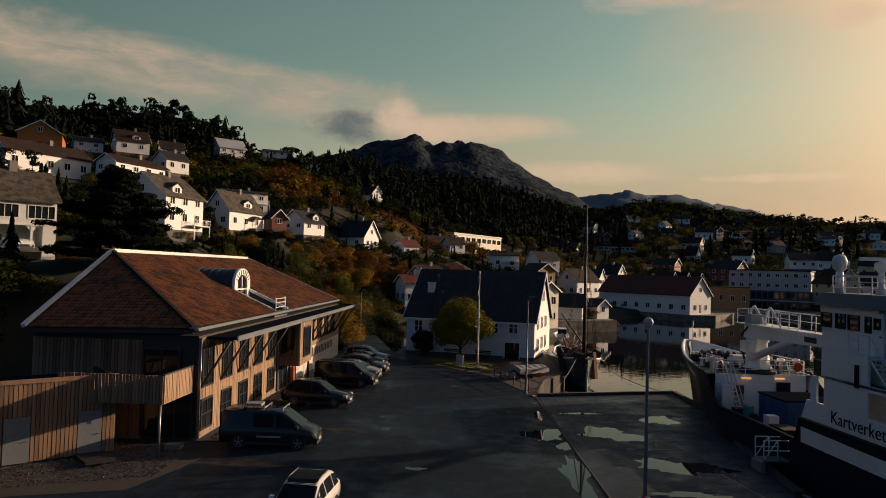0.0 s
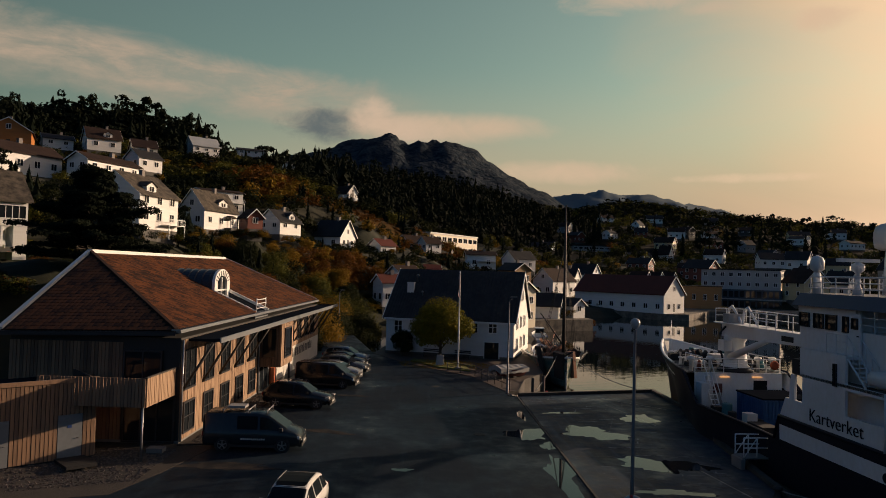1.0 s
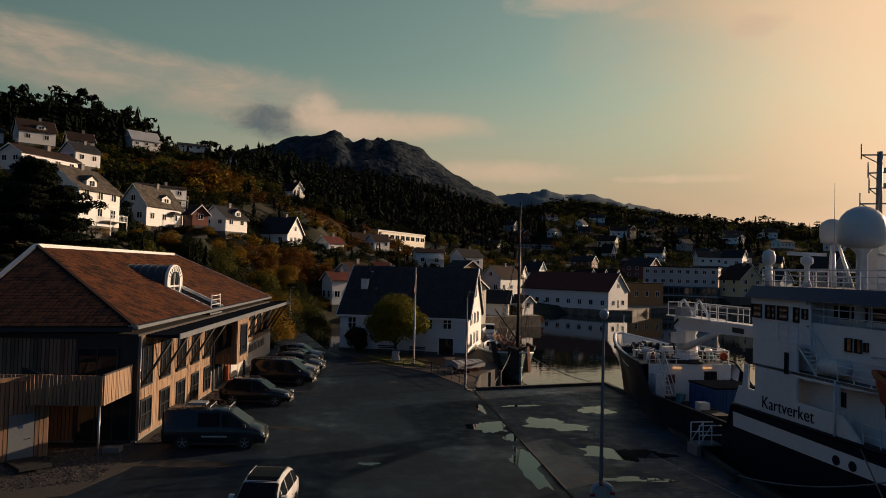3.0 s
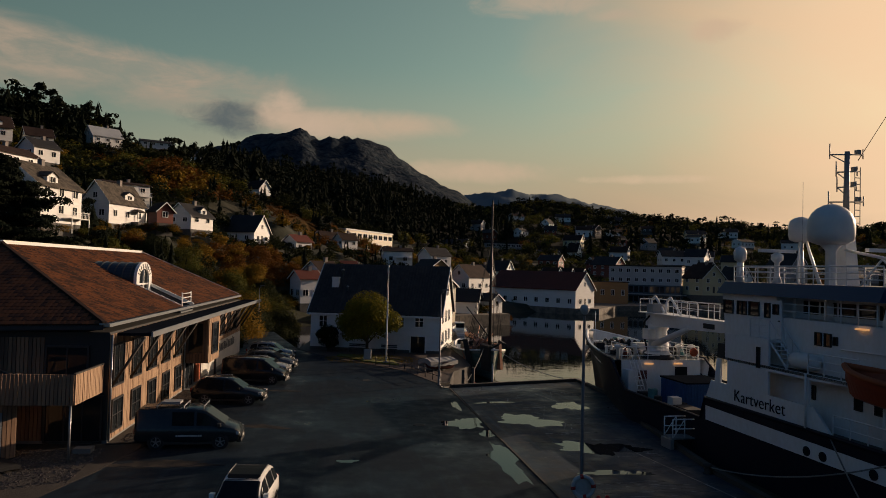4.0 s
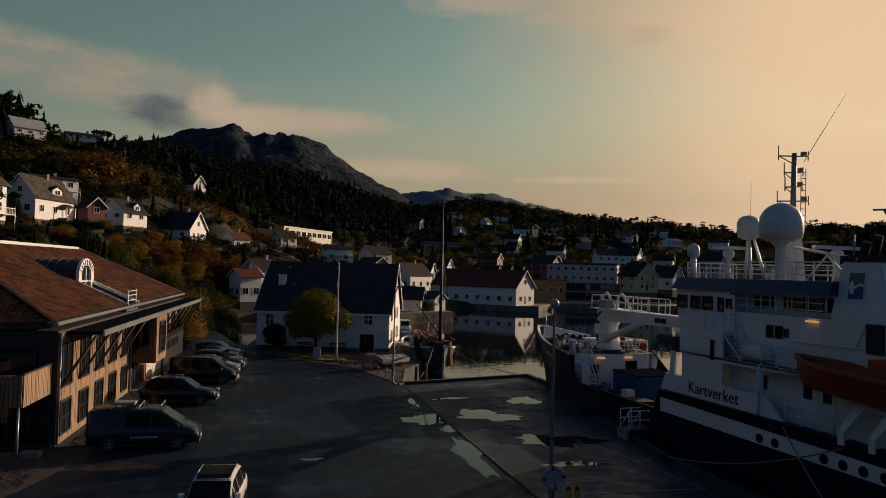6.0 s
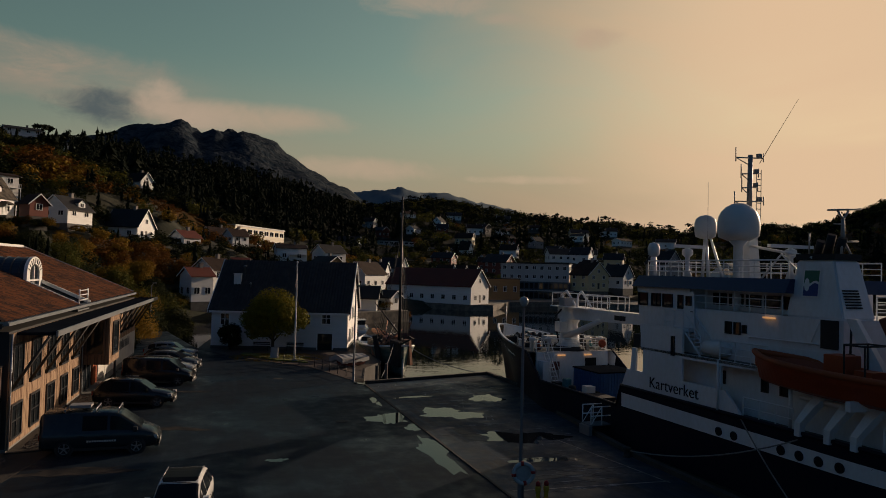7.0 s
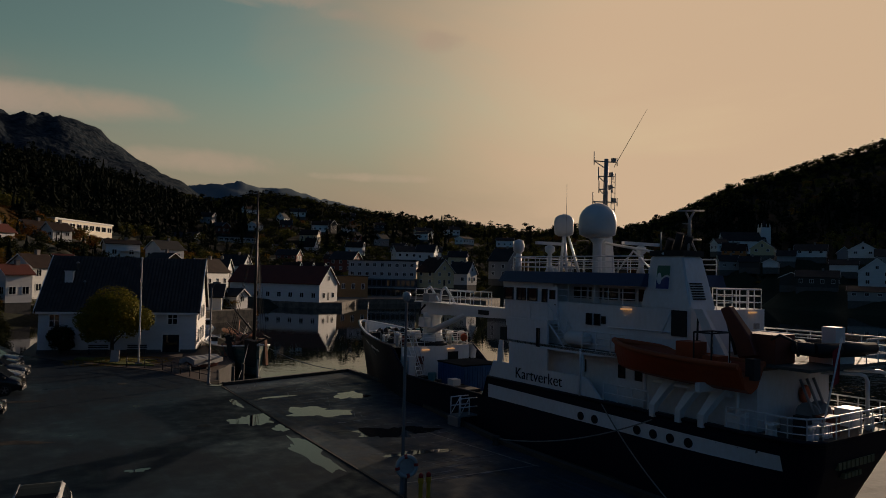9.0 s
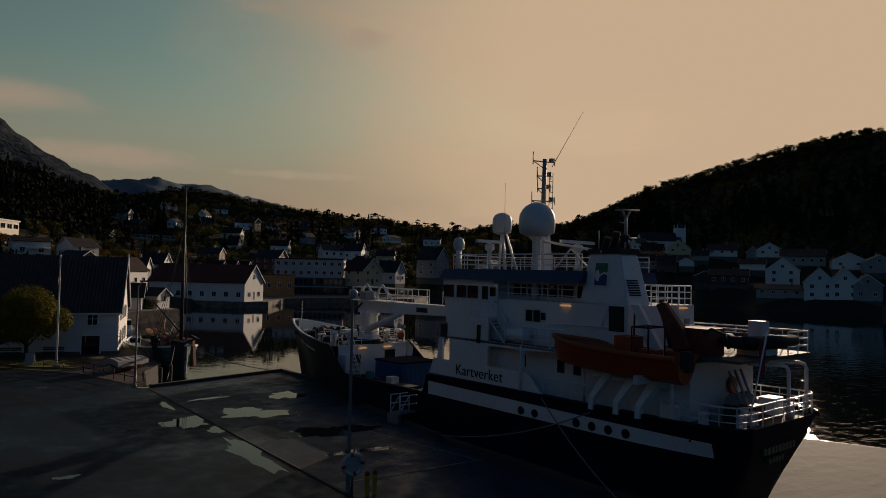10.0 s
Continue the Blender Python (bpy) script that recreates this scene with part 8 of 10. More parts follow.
def template(kind, rnd, fine):
    """A tree of height 1 for the woods; fine runs from 0 (far) to 2 (near)."""
    verts, faces = [], []
    if kind == "conifer":
        tiers, arms = ((9, 6), (13, 8), (15, 9))[fine]
        lean, girth = rnd.uniform(0.6, 1.2), rnd.uniform(0.13, 0.24)
        for t in range(tiers):
            f = t / tiers
            z, rr = 0.08 + 0.88 * f, girth * (1 - f) ** lean * rnd.uniform(0.7, 1.2) + 0.012
            for k in range(arms):
                if rnd.random() < 0.2:
                    continue
                a = 6.283 * (k + rnd.uniform(-0.4, 0.4)) / arms + t
                l = rr * rnd.uniform(0.4, 1.5)
                w = 0.7 * rr * rnd.uniform(0.5, 1.0)
                c, s = math.cos(a), math.sin(a)
                q = len(verts)
                verts += [(0, 0, z + 0.09), (l * c - w * s, l * s + w * c, z - 0.05), (1.25 * l * c, 1.25 * l * s, z - 0.07 - 0.03 * rnd.random()), (l * c + w * s, l * s - w * c, z - 0.05)]
                faces += [(q, q + 1, q + 2), (q, q + 2, q + 3)]
        q = len(verts)
        verts += [(-0.02, 0, 0), (0.02, 0, 0), (0, 0.02, 0.6)]
        faces += [(q, q + 1, q + 2)]
    elif kind == "pine":
        n, size = ((110, 0.07), (240, 0.052), (800, 0.028))[fine]
        blobs = []
        for k in range(10):
            a, d = rnd.uniform(0, 6.28), rnd.uniform(0.02, 0.24)
            blobs.append((d * math.cos(a), d * math.sin(a), rnd.uniform(0.32, 0.95), rnd.uniform(0.07, 0.16), rnd.uniform(0.07, 0.16), rnd.uniform(0.035, 0.08)))
        verts, faces = leaf_cloud(rnd, blobs, n, size, 0.3)
        q = len(verts)
        verts += [(-0.025, 0, 0), (0.025, 0, 0), (0, 0.01, 0.85), (0, -0.025, 0), (0, 0.025, 0)]
        faces += [(q, q + 1, q + 2), (q + 3, q + 4, q + 2)]
    else:
        n, size = ((150, 0.07), (330, 0.052), (880, 0.031))[fine]
        blobs = [(0, 0, 0.55, 0.28, 0.28, 0.34)] + [(0.22 * math.cos(a), 0.22 * math.sin(a), rnd.uniform(0.28, 0.8), rnd.uniform(0.13, 0.22), rnd.uniform(0.13, 0.22), rnd.uniform(0.12, 0.19)) for a in (0.4, 1.9, 3.3, 4.9, 5.7)]
        verts, faces = leaf_cloud(rnd, blobs, n, size)
    return np.array(verts), np.array(faces)


def woods(name, label, mat, kind, spots, fine, seed):
    """Many trees in one mesh: spots of x, y, z, height, spread."""
    rnd = random.Random(seed)
    kinds = [template(kind, rnd, fine) for _ in range(6)]
    vs, fs, base = [], [], 0
    for x, y, z, h, w in spots:
        v, f = kinds[rnd.randrange(6)]
        a = rnd.uniform(0, 6.283)
        c, s = math.cos(a), math.sin(a)
        p = np.empty_like(v)
        p[:, 0], p[:, 1], p[:, 2] = x + (v[:, 0] * c - v[:, 1] * s) * w, y + (v[:, 0] * s + v[:, 1] * c) * w, z + v[:, 2] * h
        vs.append(p)
        fs.append(f + base)
        base += len(v)
    if not vs:
        return None
    v, f = np.concatenate(vs), np.concatenate(fs)
    me = bpy.data.meshes.new(name)
    me.vertices.add(len(v))
    me.vertices.foreach_set("co", v.ravel())
    me.loops.add(len(f) * 3)
    me.loops.foreach_set("vertex_index", f.ravel().astype(np.int32))
    me.polygons.add(len(f))
    me.polygons.foreach_set("loop_start", np.arange(0, len(f) * 3, 3, dtype=np.int32))
    me.update(calc_edges=True)
    me.materials.append(mat)
    return tagged(new(name, me), label, "woods", kind="stuff")


def blocked(x, y, tall):
    """Whether a tree here would stand in a house or hide it from the harbour side."""
    for px, py, pz, reach in PADS:
        dx, dy = x - px, y - py
        if abs(dx) > 75 or abs(dy) > 75:
            continue
        d = math.hypot(px, py)
        ux, uy = -px / d, -py / d
        along, across = dx * ux + dy * uy, abs(-dx * uy + dy * ux)
        near = min(reach / 0.9, 9.0 if tall < 1 else 30.0)
        if -near * 0.75 < along < near * 0.7 + tall * 2.6 and across < near * 0.62 + 1.5:
            return True
        if along > 0 and along < 60 and across < near * 0.5 and tall > 6 and along < 45:
            return True
    return False


def plant_woods():
    """Trees and scrub over the slopes, thicker and finer towards the harbour."""
    rnd = random.Random(77)
    kinds = {}

    def put(kind, near, spot):
        kinds.setdefault((kind, near), []).append(spot)

    dist = 62.0
    while dist < 930:
        cell = 2.7 if dist < 120 else 3.3 if dist < 170 else 4.0 if dist < 300 else 6.6 if dist < 480 else 8.0 if dist < 700 else 10.5
        bearing = -43.0
        while bearing < 78:
            bearing += math.degrees(cell / dist)
            if dist > 720 and bearing < 40:
                continue
            d = dist + rnd.uniform(-0.5, 0.5) * cell
            a = radians(bearing + rnd.uniform(-0.5, 0.5) * math.degrees(cell / dist))
            x, y = d * math.sin(a), d * math.cos(a)
            dx, dy = x - MIDDLE.x, y - MIDDLE.y
            r, b = math.hypot(dx, dy), math.degrees(math.atan2(dx, dy))
            shore, crest, top, prof = along_land(b)
            if r < shore + 5 or (x > -22 and y < 92) or r > crest + 120 or (x > -12.5 and y < 104) or (x > -17 + (y - 100) * 0.1 and y < 134):
                continue
            f = (r - shore) / (crest - shore)
            wild = noise.noise((x * 0.02, y * 0.02, 9.0))
            tone = noise.noise((x * 0.035, y * 0.035, 5.0)) + rnd.uniform(-0.35, 0.35)
            near = 2 if d < 165 else 1 if d < 340 else 0
            bracken = math.hypot(x + 27, y - 244) < 24 and b < -20
            autumn = math.hypot(x + 44, y - 222) < 17
            steep = b > 58
            village = f < (0.2 if b < -5 else 0.34) and d > 160 and not bracken and not steep
            if village and rnd.random() < 0.06:
                continue
            if d > 330 and rnd.random() < 0.12:
                continue
            if math.hypot(x + 47, y - 78) < 11:
                continue
            p_conifer = (0.3 if b < -14 else 0.12) if f < 0.4 else (0.78 if b < -14 else 0.5)
            p_conifer += 0.55 * wild + (0.3 if -62 < b < -24 and f > 0.6 else 0) + (0.3 if steep else 0) + (0.55 if -20 < b < 12 and f > 0.3 else 0) - (0.4 if 12 < b < 58 else 0)
            conifer = rnd.random() < p_conifer and not bracken and not autumn
            h = rnd.uniform(3.2, 6.4) if d < 170 else rnd.uniform(3.5, 8.5)
            if conifer:
                h = (rnd.uniform(6.0, 12.0) + 9.0 * max(0.0, rnd.random() - 0.55)) * (1.15 + 0.9 * wild) if f > 0.3 else rnd.uniform(5, 8)
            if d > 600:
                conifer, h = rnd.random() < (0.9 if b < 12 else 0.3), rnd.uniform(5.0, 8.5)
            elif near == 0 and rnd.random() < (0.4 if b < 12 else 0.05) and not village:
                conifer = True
            if conifer and b < -24 and f > 0.6:
                h *= 0.68
            if bracken:
                h = rnd.uniform(0.7, 1.6)
            if village:
                h *= 0.7
            if blocked(x, y, h * 0.75):
                conifer, h = False, rnd.uniform(0.8, 1.7)
                if blocked(x, y, 0.2):
                    continue
            along, across = (x + 59) * 0.92 + (y - 85) * 0.39, abs((x + 59) * 0.39 - (y - 85) * 0.92)
            if 4 < along < 55 and across < 11:
                conifer, h = False, rnd.uniform(0.8, 1.6)
            if f > 0.75 and x < -85:
                h *= 0.65
            z = height(x, y) - 0.25
            if conifer:
                put("pine" if rnd.random() < (0.8 if b < -24 and f > 0.5 else 0.3) else "conifer", near, (x, y, z, h, h * rnd.uniform(0.75, 1.2) * (1.5 if d > 600 else 1.0)))
            else:
                w = max(h * rnd.uniform(0.95, 1.45), cell * 0.9)
                name = "rust" if bracken or (autumn and rnd.random() < 0.7) or tone > (0.42 if f < 0.25 else 0.62) else "gold" if tone > (0.18 if f < 0.25 else 0.45) else "olive" if tone > 0.05 else "green"
                if near == 0 and name == "gold" and rnd.random() < 0.6:
                    name = "olive"
                put(name, near, (x, y, z - 0.1 * h, h, w))
        dist += cell
    # close ranks along the crests
    bearing = -30.0
    while bearing < 76:
        bearing += 0.28 if bearing > 44 else 0.34
        shore, crest, top, prof = along_land(bearing)
        for k in range(7 if bearing > 44 else 4):
            r = crest + rnd.uniform(-70, 14)
            a = radians(bearing + rnd.uniform(-0.2, 0.2))
            x, y = MIDDLE.x + r * math.sin(a), MIDDLE.y + r * math.cos(a)
            h = rnd.uniform(5.0, 8.0) if bearing > 50 else rnd.uniform(5.5, 11.0) * (0.62 if bearing < -6 else 1.0)
            put(("green", "olive", "green", "pine")[k % 4] if bearing > 8 and k != 2 else "conifer", 0, (x, y, height(x, y) - 0.6, h, h * rnd.uniform(1.2, 1.8)))
    # bushes below the houses of the hillside
    for px, py, pz, reach in PADS:
        d = math.hypot(px, py)
        if px > 62 or d > 340 or reach > 15:
            continue
        ahead = math.atan2(-py, -px)
        for k in range(15):
            a = ahead + rnd.uniform(-1.9, 1.9)
            rr = reach * rnd.uniform(0.78, 1.35)
            x, y = px + rr * math.cos(a), py + rr * math.sin(a)
            if (x > -12 and y < 125) or abs(x) < 6 and y < 145:
                continue
            h = rnd.uniform(1.3, 2.5)
            put(rnd.choice(("green", "olive", "green", "gold", "rust")), 2 if d < 165 else 1, (x, y, max(height(x, y), pz - 2.2) - 0.3, h, h * rnd.uniform(1.2, 1.9)))
    # tall old pines on the western crest
    for x, y, h in ((-190.5, 298, 15), (-186, 299, 17), (-181, 297, 14), (-175, 298, 11), (-168, 300, 9), (-157, 298, 8), (-149, 300, 9), (-140, 305, 7)):
        put("pine", 2, (x, y, height(x, y) - 0.3, h, h * 0.8))
    far = ("distant ", "", "")
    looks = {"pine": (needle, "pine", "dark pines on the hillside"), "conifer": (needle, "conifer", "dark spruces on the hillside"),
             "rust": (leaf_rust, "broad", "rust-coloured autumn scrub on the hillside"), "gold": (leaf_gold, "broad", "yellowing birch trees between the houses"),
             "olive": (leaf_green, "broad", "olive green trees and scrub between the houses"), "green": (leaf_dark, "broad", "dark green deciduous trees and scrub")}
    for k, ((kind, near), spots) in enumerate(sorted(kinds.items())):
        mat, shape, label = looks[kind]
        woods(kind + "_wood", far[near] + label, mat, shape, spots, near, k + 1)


plant_woods()

# the young tree on the lawn, the bushes by the boathouse, the big pine
broad_tree(2.15, 73.3, 0.1, 6.9, 3.1, leaf_lime, 3, "round yellow-green tree on a small lawn", leaves=24000, size=0.115, bole=0.13)
broad_tree(-1.9, 77.2, 0.0, 3.0, 1.35, leaf_dark, 4, "dense dark evergreen bush beside the boathouse", leaves=5000, size=0.1, bole=0.04)
pine_tree(-30.4, 64.8, height(-30.4, 64.8), 10.4, 5.3, 5, "broad dark old pine above the museum", 70000)
rnd = random.Random(41)
tints = [leaf_dark, leaf_green, leaf_dark, leaf_gold, leaf_green, leaf_rust, leaf_dark]
names = {leaf_dark: "dark green broadleaf tree on the bank", leaf_green: "olive green broadleaf tree on the bank", leaf_gold: "yellowing birch tree on the bank", leaf_rust: "orange autumn tree on the bank"}
planted = 0
while planted < 40:
    y = rnd.uniform(78, 130)
    x = rnd.uniform(-0.33 * y, -15.5 - max(0, (y - 100) * 0.06))
    hgt = rnd.uniform(4.5, 7.0)
    planted += 1
    if blocked(x, y, 4.2):
        continue
    m = tints[rnd.randrange(7)]
    broad_tree(x, y, height(x, y) - 0.2, hgt, hgt * rnd.uniform(0.42, 0.6), m, 100 + planted * 20, names[m], "trees on the bank behind the museum", leaves=5200, size=0.13, bole=0.1)
for x, y, hgt, m in ((-8.4, 102, 6.5, leaf_dark), (-9.3, 110, 8.0, leaf_dark), (-10.3, 119, 8.5, leaf_green), (-13.2, 91, 8.4, leaf_gold), (-12.4, 100.5, 8.0, leaf_dark), (-13.8, 112, 8.5, leaf_gold), (-14.8, 121, 8.5, leaf_green), (-12.0, 128, 7.5, leaf_dark), (-13.0, 104, 6.5, leaf_green), (-16.5, 110, 7.2, leaf_dark), (-18.5, 117, 6.6, leaf_gold), (-18.0, 124, 6.8, leaf_dark), (-19.0, 131, 6.2, leaf_green), (-14.0, 137, 5.5, leaf_dark), (-16.5, 140, 6.0, leaf_gold), (-14.2, 84.5, 7.5, leaf_dark), (-15.6, 90, 8.2, leaf_green), (-13.8, 97, 7.0, leaf_dark), (-17.5, 80.5, 7.2, leaf_gold), (-19.0, 86, 7.8, leaf_rust), (-25.5, 83, 6.5, leaf_dark), (-29, 79, 5.5, leaf_dark)):
    broad_tree(x, y, height(x, y) - 0.2, hgt, hgt * 0.48, m, int(hgt * 100), names[m], "trees on the bank behind the museum", leaves=8000, size=0.125, bole=0.08)
broad_tree(-26.0, 73.5, height(-26, 73.5) - 0.2, 3.6, 1.9, leaf_red, 9, "crimson ornamental bush behind the museum roof", leaves=700, size=0.2, bole=0.1)


# ---- parked cars ----
tyre_black = material("tyre_black", (0.018, 0.018, 0.019), 0.85, scale=0.2, grain=20)
rim_alloy = material("rim_alloy", (0.30, 0.30, 0.31), 0.4, metal=0.6, scale=0.3, grain=12)
car_glass = material("car_glass", (0.010, 0.013, 0.017), 0.07, other=(0.018, 0.022, 0.027), scale=0.8, grain=3, mix=0.6, spec=0.12)
head_lamp = material("head_lamp", (0.55, 0.55, 0.55), 0.12, scale=0.2, grain=10, spec=0.9)
tail_lamp = material("tail_lamp", (0.25, 0.01, 0.01), 0.2)
black_plastic = material("black_plastic", (0.02, 0.02, 0.021), 0.6, scale=0.5, grain=14)
roof_glass = material("roof_glass", (0.008, 0.008, 0.009), 0.5, scale=0.5, grain=5, spec=0.08)
plate_white = material("plate_white", (0.6, 0.6, 0.58), 0.5)
PAINTS = {
    "white": material("paint_white", (0.78, 0.77, 0.75), 0.22, other=(0.62, 0.6, 0.56), scale=1.0, grain=5, mix=0.3),
    "black": material("paint_black", (0.012, 0.013, 0.015), 0.18, other=(0.03, 0.03, 0.03), scale=1.0, grain=5, mix=0.4),
    "petrol": material("paint_petrol", (0.012, 0.020, 0.026), 0.25, other=(0.03, 0.034, 0.036), scale=1.0, grain=5, mix=0.4),
    "silver": material("paint_silver", (0.36, 0.37, 0.38), 0.25, metal=0.4, scale=1.0, grain=5, mix=0.3),
    "grey": material("paint_grey", (0.09, 0.095, 0.10), 0.25, metal=0.3, scale=1.0, grain=5, mix=0.3),
}


def car(x, y, rz, paint, label, L=4.6, W=1.86, H=1.66, van=False, rack=False, bars=False, dark_roof=False):
    """A parked car; local x points forward, z = 0 is the ground."""
    o = thing("van" if van else "car", x, y, 0.0, rz, label, "van" if van else "car", "cars parked by the museum")
    p = PAINTS[paint]
    h, hw = L / 2, W / 2
    belt = 1.08 if van else 0.98
    # shell: place along the car, width, underside, belt line, top, width of the top
    if van:
        rows = [(-1.0, 0.86, 0.5, belt, H - 0.3, 0.8), (-0.985, 0.95, 0.34, belt, H - 0.1, 0.84), (-0.93, 0.99, 0.3, belt, H - 0.01, 0.86), (-0.4, 1.0, 0.28, belt, H, 0.87), (0.1, 1.0, 0.28, belt, H - 0.01, 0.86), (0.3, 1.0, 0.28, belt, H - 0.07, 0.84),
                (0.5, 1.0, 0.28, belt - 0.01, 1.52, 0.84), (0.71, 0.99, 0.28, belt - 0.03, 1.16, 0.86), (0.86, 0.95, 0.3, 0.98, 1.03, 0.82), (0.95, 0.88, 0.34, 0.86, 0.9, 0.76), (1.0, 0.76, 0.44, 0.66, 0.7, 0.66)]
    else:
        rows = [(-1.0, 0.78, 0.52, 0.8, 0.86, 0.7), (-0.985, 0.88, 0.42, 0.92, 1.0, 0.76), (-0.93, 0.95, 0.34, belt + 0.02, 1.16, 0.76), (-0.78, 0.99, 0.3, belt + 0.02, H - 0.14, 0.72), (-0.6, 1.0, 0.28, belt, H - 0.03, 0.72), (-0.3, 1.0, 0.28, belt, H, 0.73), (0.0, 1.0, 0.28, belt - 0.01, H - 0.02, 0.73), (0.13, 1.0, 0.28, belt - 0.02, H - 0.09, 0.73),
                (0.32, 1.0, 0.28, belt - 0.03, 1.27, 0.77), (0.47, 0.995, 0.28, belt - 0.05, 1.03, 0.84), (0.7, 0.975, 0.3, 0.9, 0.96, 0.82), (0.88, 0.92, 0.34, 0.8, 0.86, 0.76), (0.97, 0.84, 0.4, 0.68, 0.74, 0.7), (1.0, 0.74, 0.46, 0.6, 0.64, 0.62)]

    def ring_at(f):
        for r0, r1 in zip(rows, rows[1:]):
            if r0[0] <= f <= r1[0]:
                g = (f - r0[0]) / (r1[0] - r0[0])
                _, w, z0, zb, zt, tw = (u + (v - u) * g for u, v in zip(r0, r1))
        return f * h, hw * w, z0, zb, zt, hw * tw

    bm = bmesh.new()
    rings = []
    for row in rows:
        sx, ww, z0, zb, zt, tw = ring_at(row[0])
        half = [(ww * 0.9, z0), (ww, z0 + 0.16), (ww * 1.0, zb - 0.22), (ww * 0.965, zb - 0.02), (ww * 0.94, zb + 0.01 if zt - zb > 0.12 else zb), (tw, max(zb + 0.012, zt - 0.06)), (tw * 0.86, zt)]
        rings.append([(sx, -y, z) for y, z in half] + [(sx, y, z) for y, z in half[::-1]])
    loft(bm, rings, smooth=True)
    bmesh.ops.recalc_face_normals(bm, faces=bm.faces[:])
    body = part("body", bm, p, o)

    def side_glass(f0, f1, sg, name="side_window"):
        bm = bmesh.new()
        cols = []
        for k in range(6):
            sx, ww, z0, zb, zt, tw = ring_at(f0 + (f1 - f0) * k / 5)
            lo, hi = Vector((sx, sg * ww * 0.94, zb + 0.01)), Vector((sx, sg * tw, zt - 0.06))
            out = Vector((0, sg * 0.012, 0.004))
            cols.append((bm.verts.new(lo.lerp(hi, 0.06) + out), bm.verts.new(lo.lerp(hi, 0.9) + out)))
        for (a0, a1), (b0, b1) in zip(cols, cols[1:]):
            bm.faces.new((a0, b0, b1, a1) if sg < 0 else (a1, b1, b0, a0))
        part(name, bm, car_glass, o)

    def top_panel(f0, f1, wide, mat, name, label=""):
        bm = bmesh.new()
        cols = []
        for k in range(6):
            sx, ww, z0, zb, zt, tw = ring_at(f0 + (f1 - f0) * k / 5)
            cols.append([bm.verts.new((sx, tw * wide * g, zt + 0.014 - 0.05 * max(0.0, abs(g) * wide - 0.86) / 0.14)) for g in (-1, -0.9, 0.9, 1)])
        for c0, c1 in zip(cols, cols[1:]):
            for q in range(3):
                bm.faces.new((c0[q], c1[q], c1[q + 1], c0[q + 1]))
        bmesh.ops.recalc_face_normals(bm, faces=bm.faces[:])
        part(name, bm, mat, o, label)

    high, low = ((-0.9 * h, 0.25 * h), (-h, 0.72 * h)) if van else ((-0.6 * h, 0.08 * h), (-h, 0.47 * h))
    b1 = hw * (0.86 if van else 0.72)
    if van:
        top_panel(0.33, 0.69, 0.95, car_glass, "windscreen")
    else:
        top_panel(0.16, 0.455, 0.96, car_glass, "windscreen")
        top_panel(-0.95, -0.66, 0.9, car_glass, "rear_window")
        if dark_roof:
            top_panel(-0.64, 0.15, 0.88, roof_glass, "glass_roof", "dark glass roof")
    for sg in (-1, 1):
        if van:
            side_glass(0.16, 0.56, sg)
            side_glass(-0.3, 0.11, sg)
        else:
            side_glass(-0.06, 0.4, sg)
            side_glass(-0.5, -0.1, sg)
            side_glass(-0.82, -0.54, sg)
        bm = soft_edges(box(bmesh.new(), low[1] - 0.42, low[1] - 0.24, sg * (hw + 0.02) - 0.09, sg * (hw + 0.02) + 0.09, belt + 0.02, belt + 0.18), 0.03)
        part("wing_mirror", bm, p if not van else black_plastic, o)
        part("headlight", soft_edges(box(bmesh.new(), 0.86 * h, 0.965 * h, sg * hw * 0.72 - 0.17, sg * hw * 0.72 + 0.17, 0.68, 0.83), 0.03), head_lamp, o)
        part("taillight", box(bmesh.new(), -h - 0.015, -h + 0.1, sg * hw * 0.78 - 0.1, sg * hw * 0.78 + 0.1, 0.75, 1.0), tail_lamp, o)
        part("sill", box(bmesh.new(), -0.6 * h, 0.6 * h, sg * hw * 0.97 - 0.03, sg * hw * 0.97 + 0.03, 0.24, 0.36), black_plastic, o)
        for k in (-0.18, 0.02):
            part("door_handle", box(bmesh.new(), k * L, k * L + 0.2, sg * (hw + 0.012) - 0.015, sg * (hw + 0.012) + 0.015, belt - 0.2, belt - 0.16), p, o)
    part("grille", box(bmesh.new(), h - 0.12, h + 0.01, -0.42, 0.42, 0.5, 0.68), black_plastic, o)
    part("number_plate", box(bmesh.new(), h + 0.0, h + 0.025, -0.26, 0.26, 0.44, 0.55), plate_white, o, "plain number plate")
    part("bumper", soft_edges(box(bmesh.new(), h - 0.2, h + 0.0, -hw * 0.72, hw * 0.72, 0.26, 0.46), 0.04), black_plastic, o)
    wheel_r = 0.35
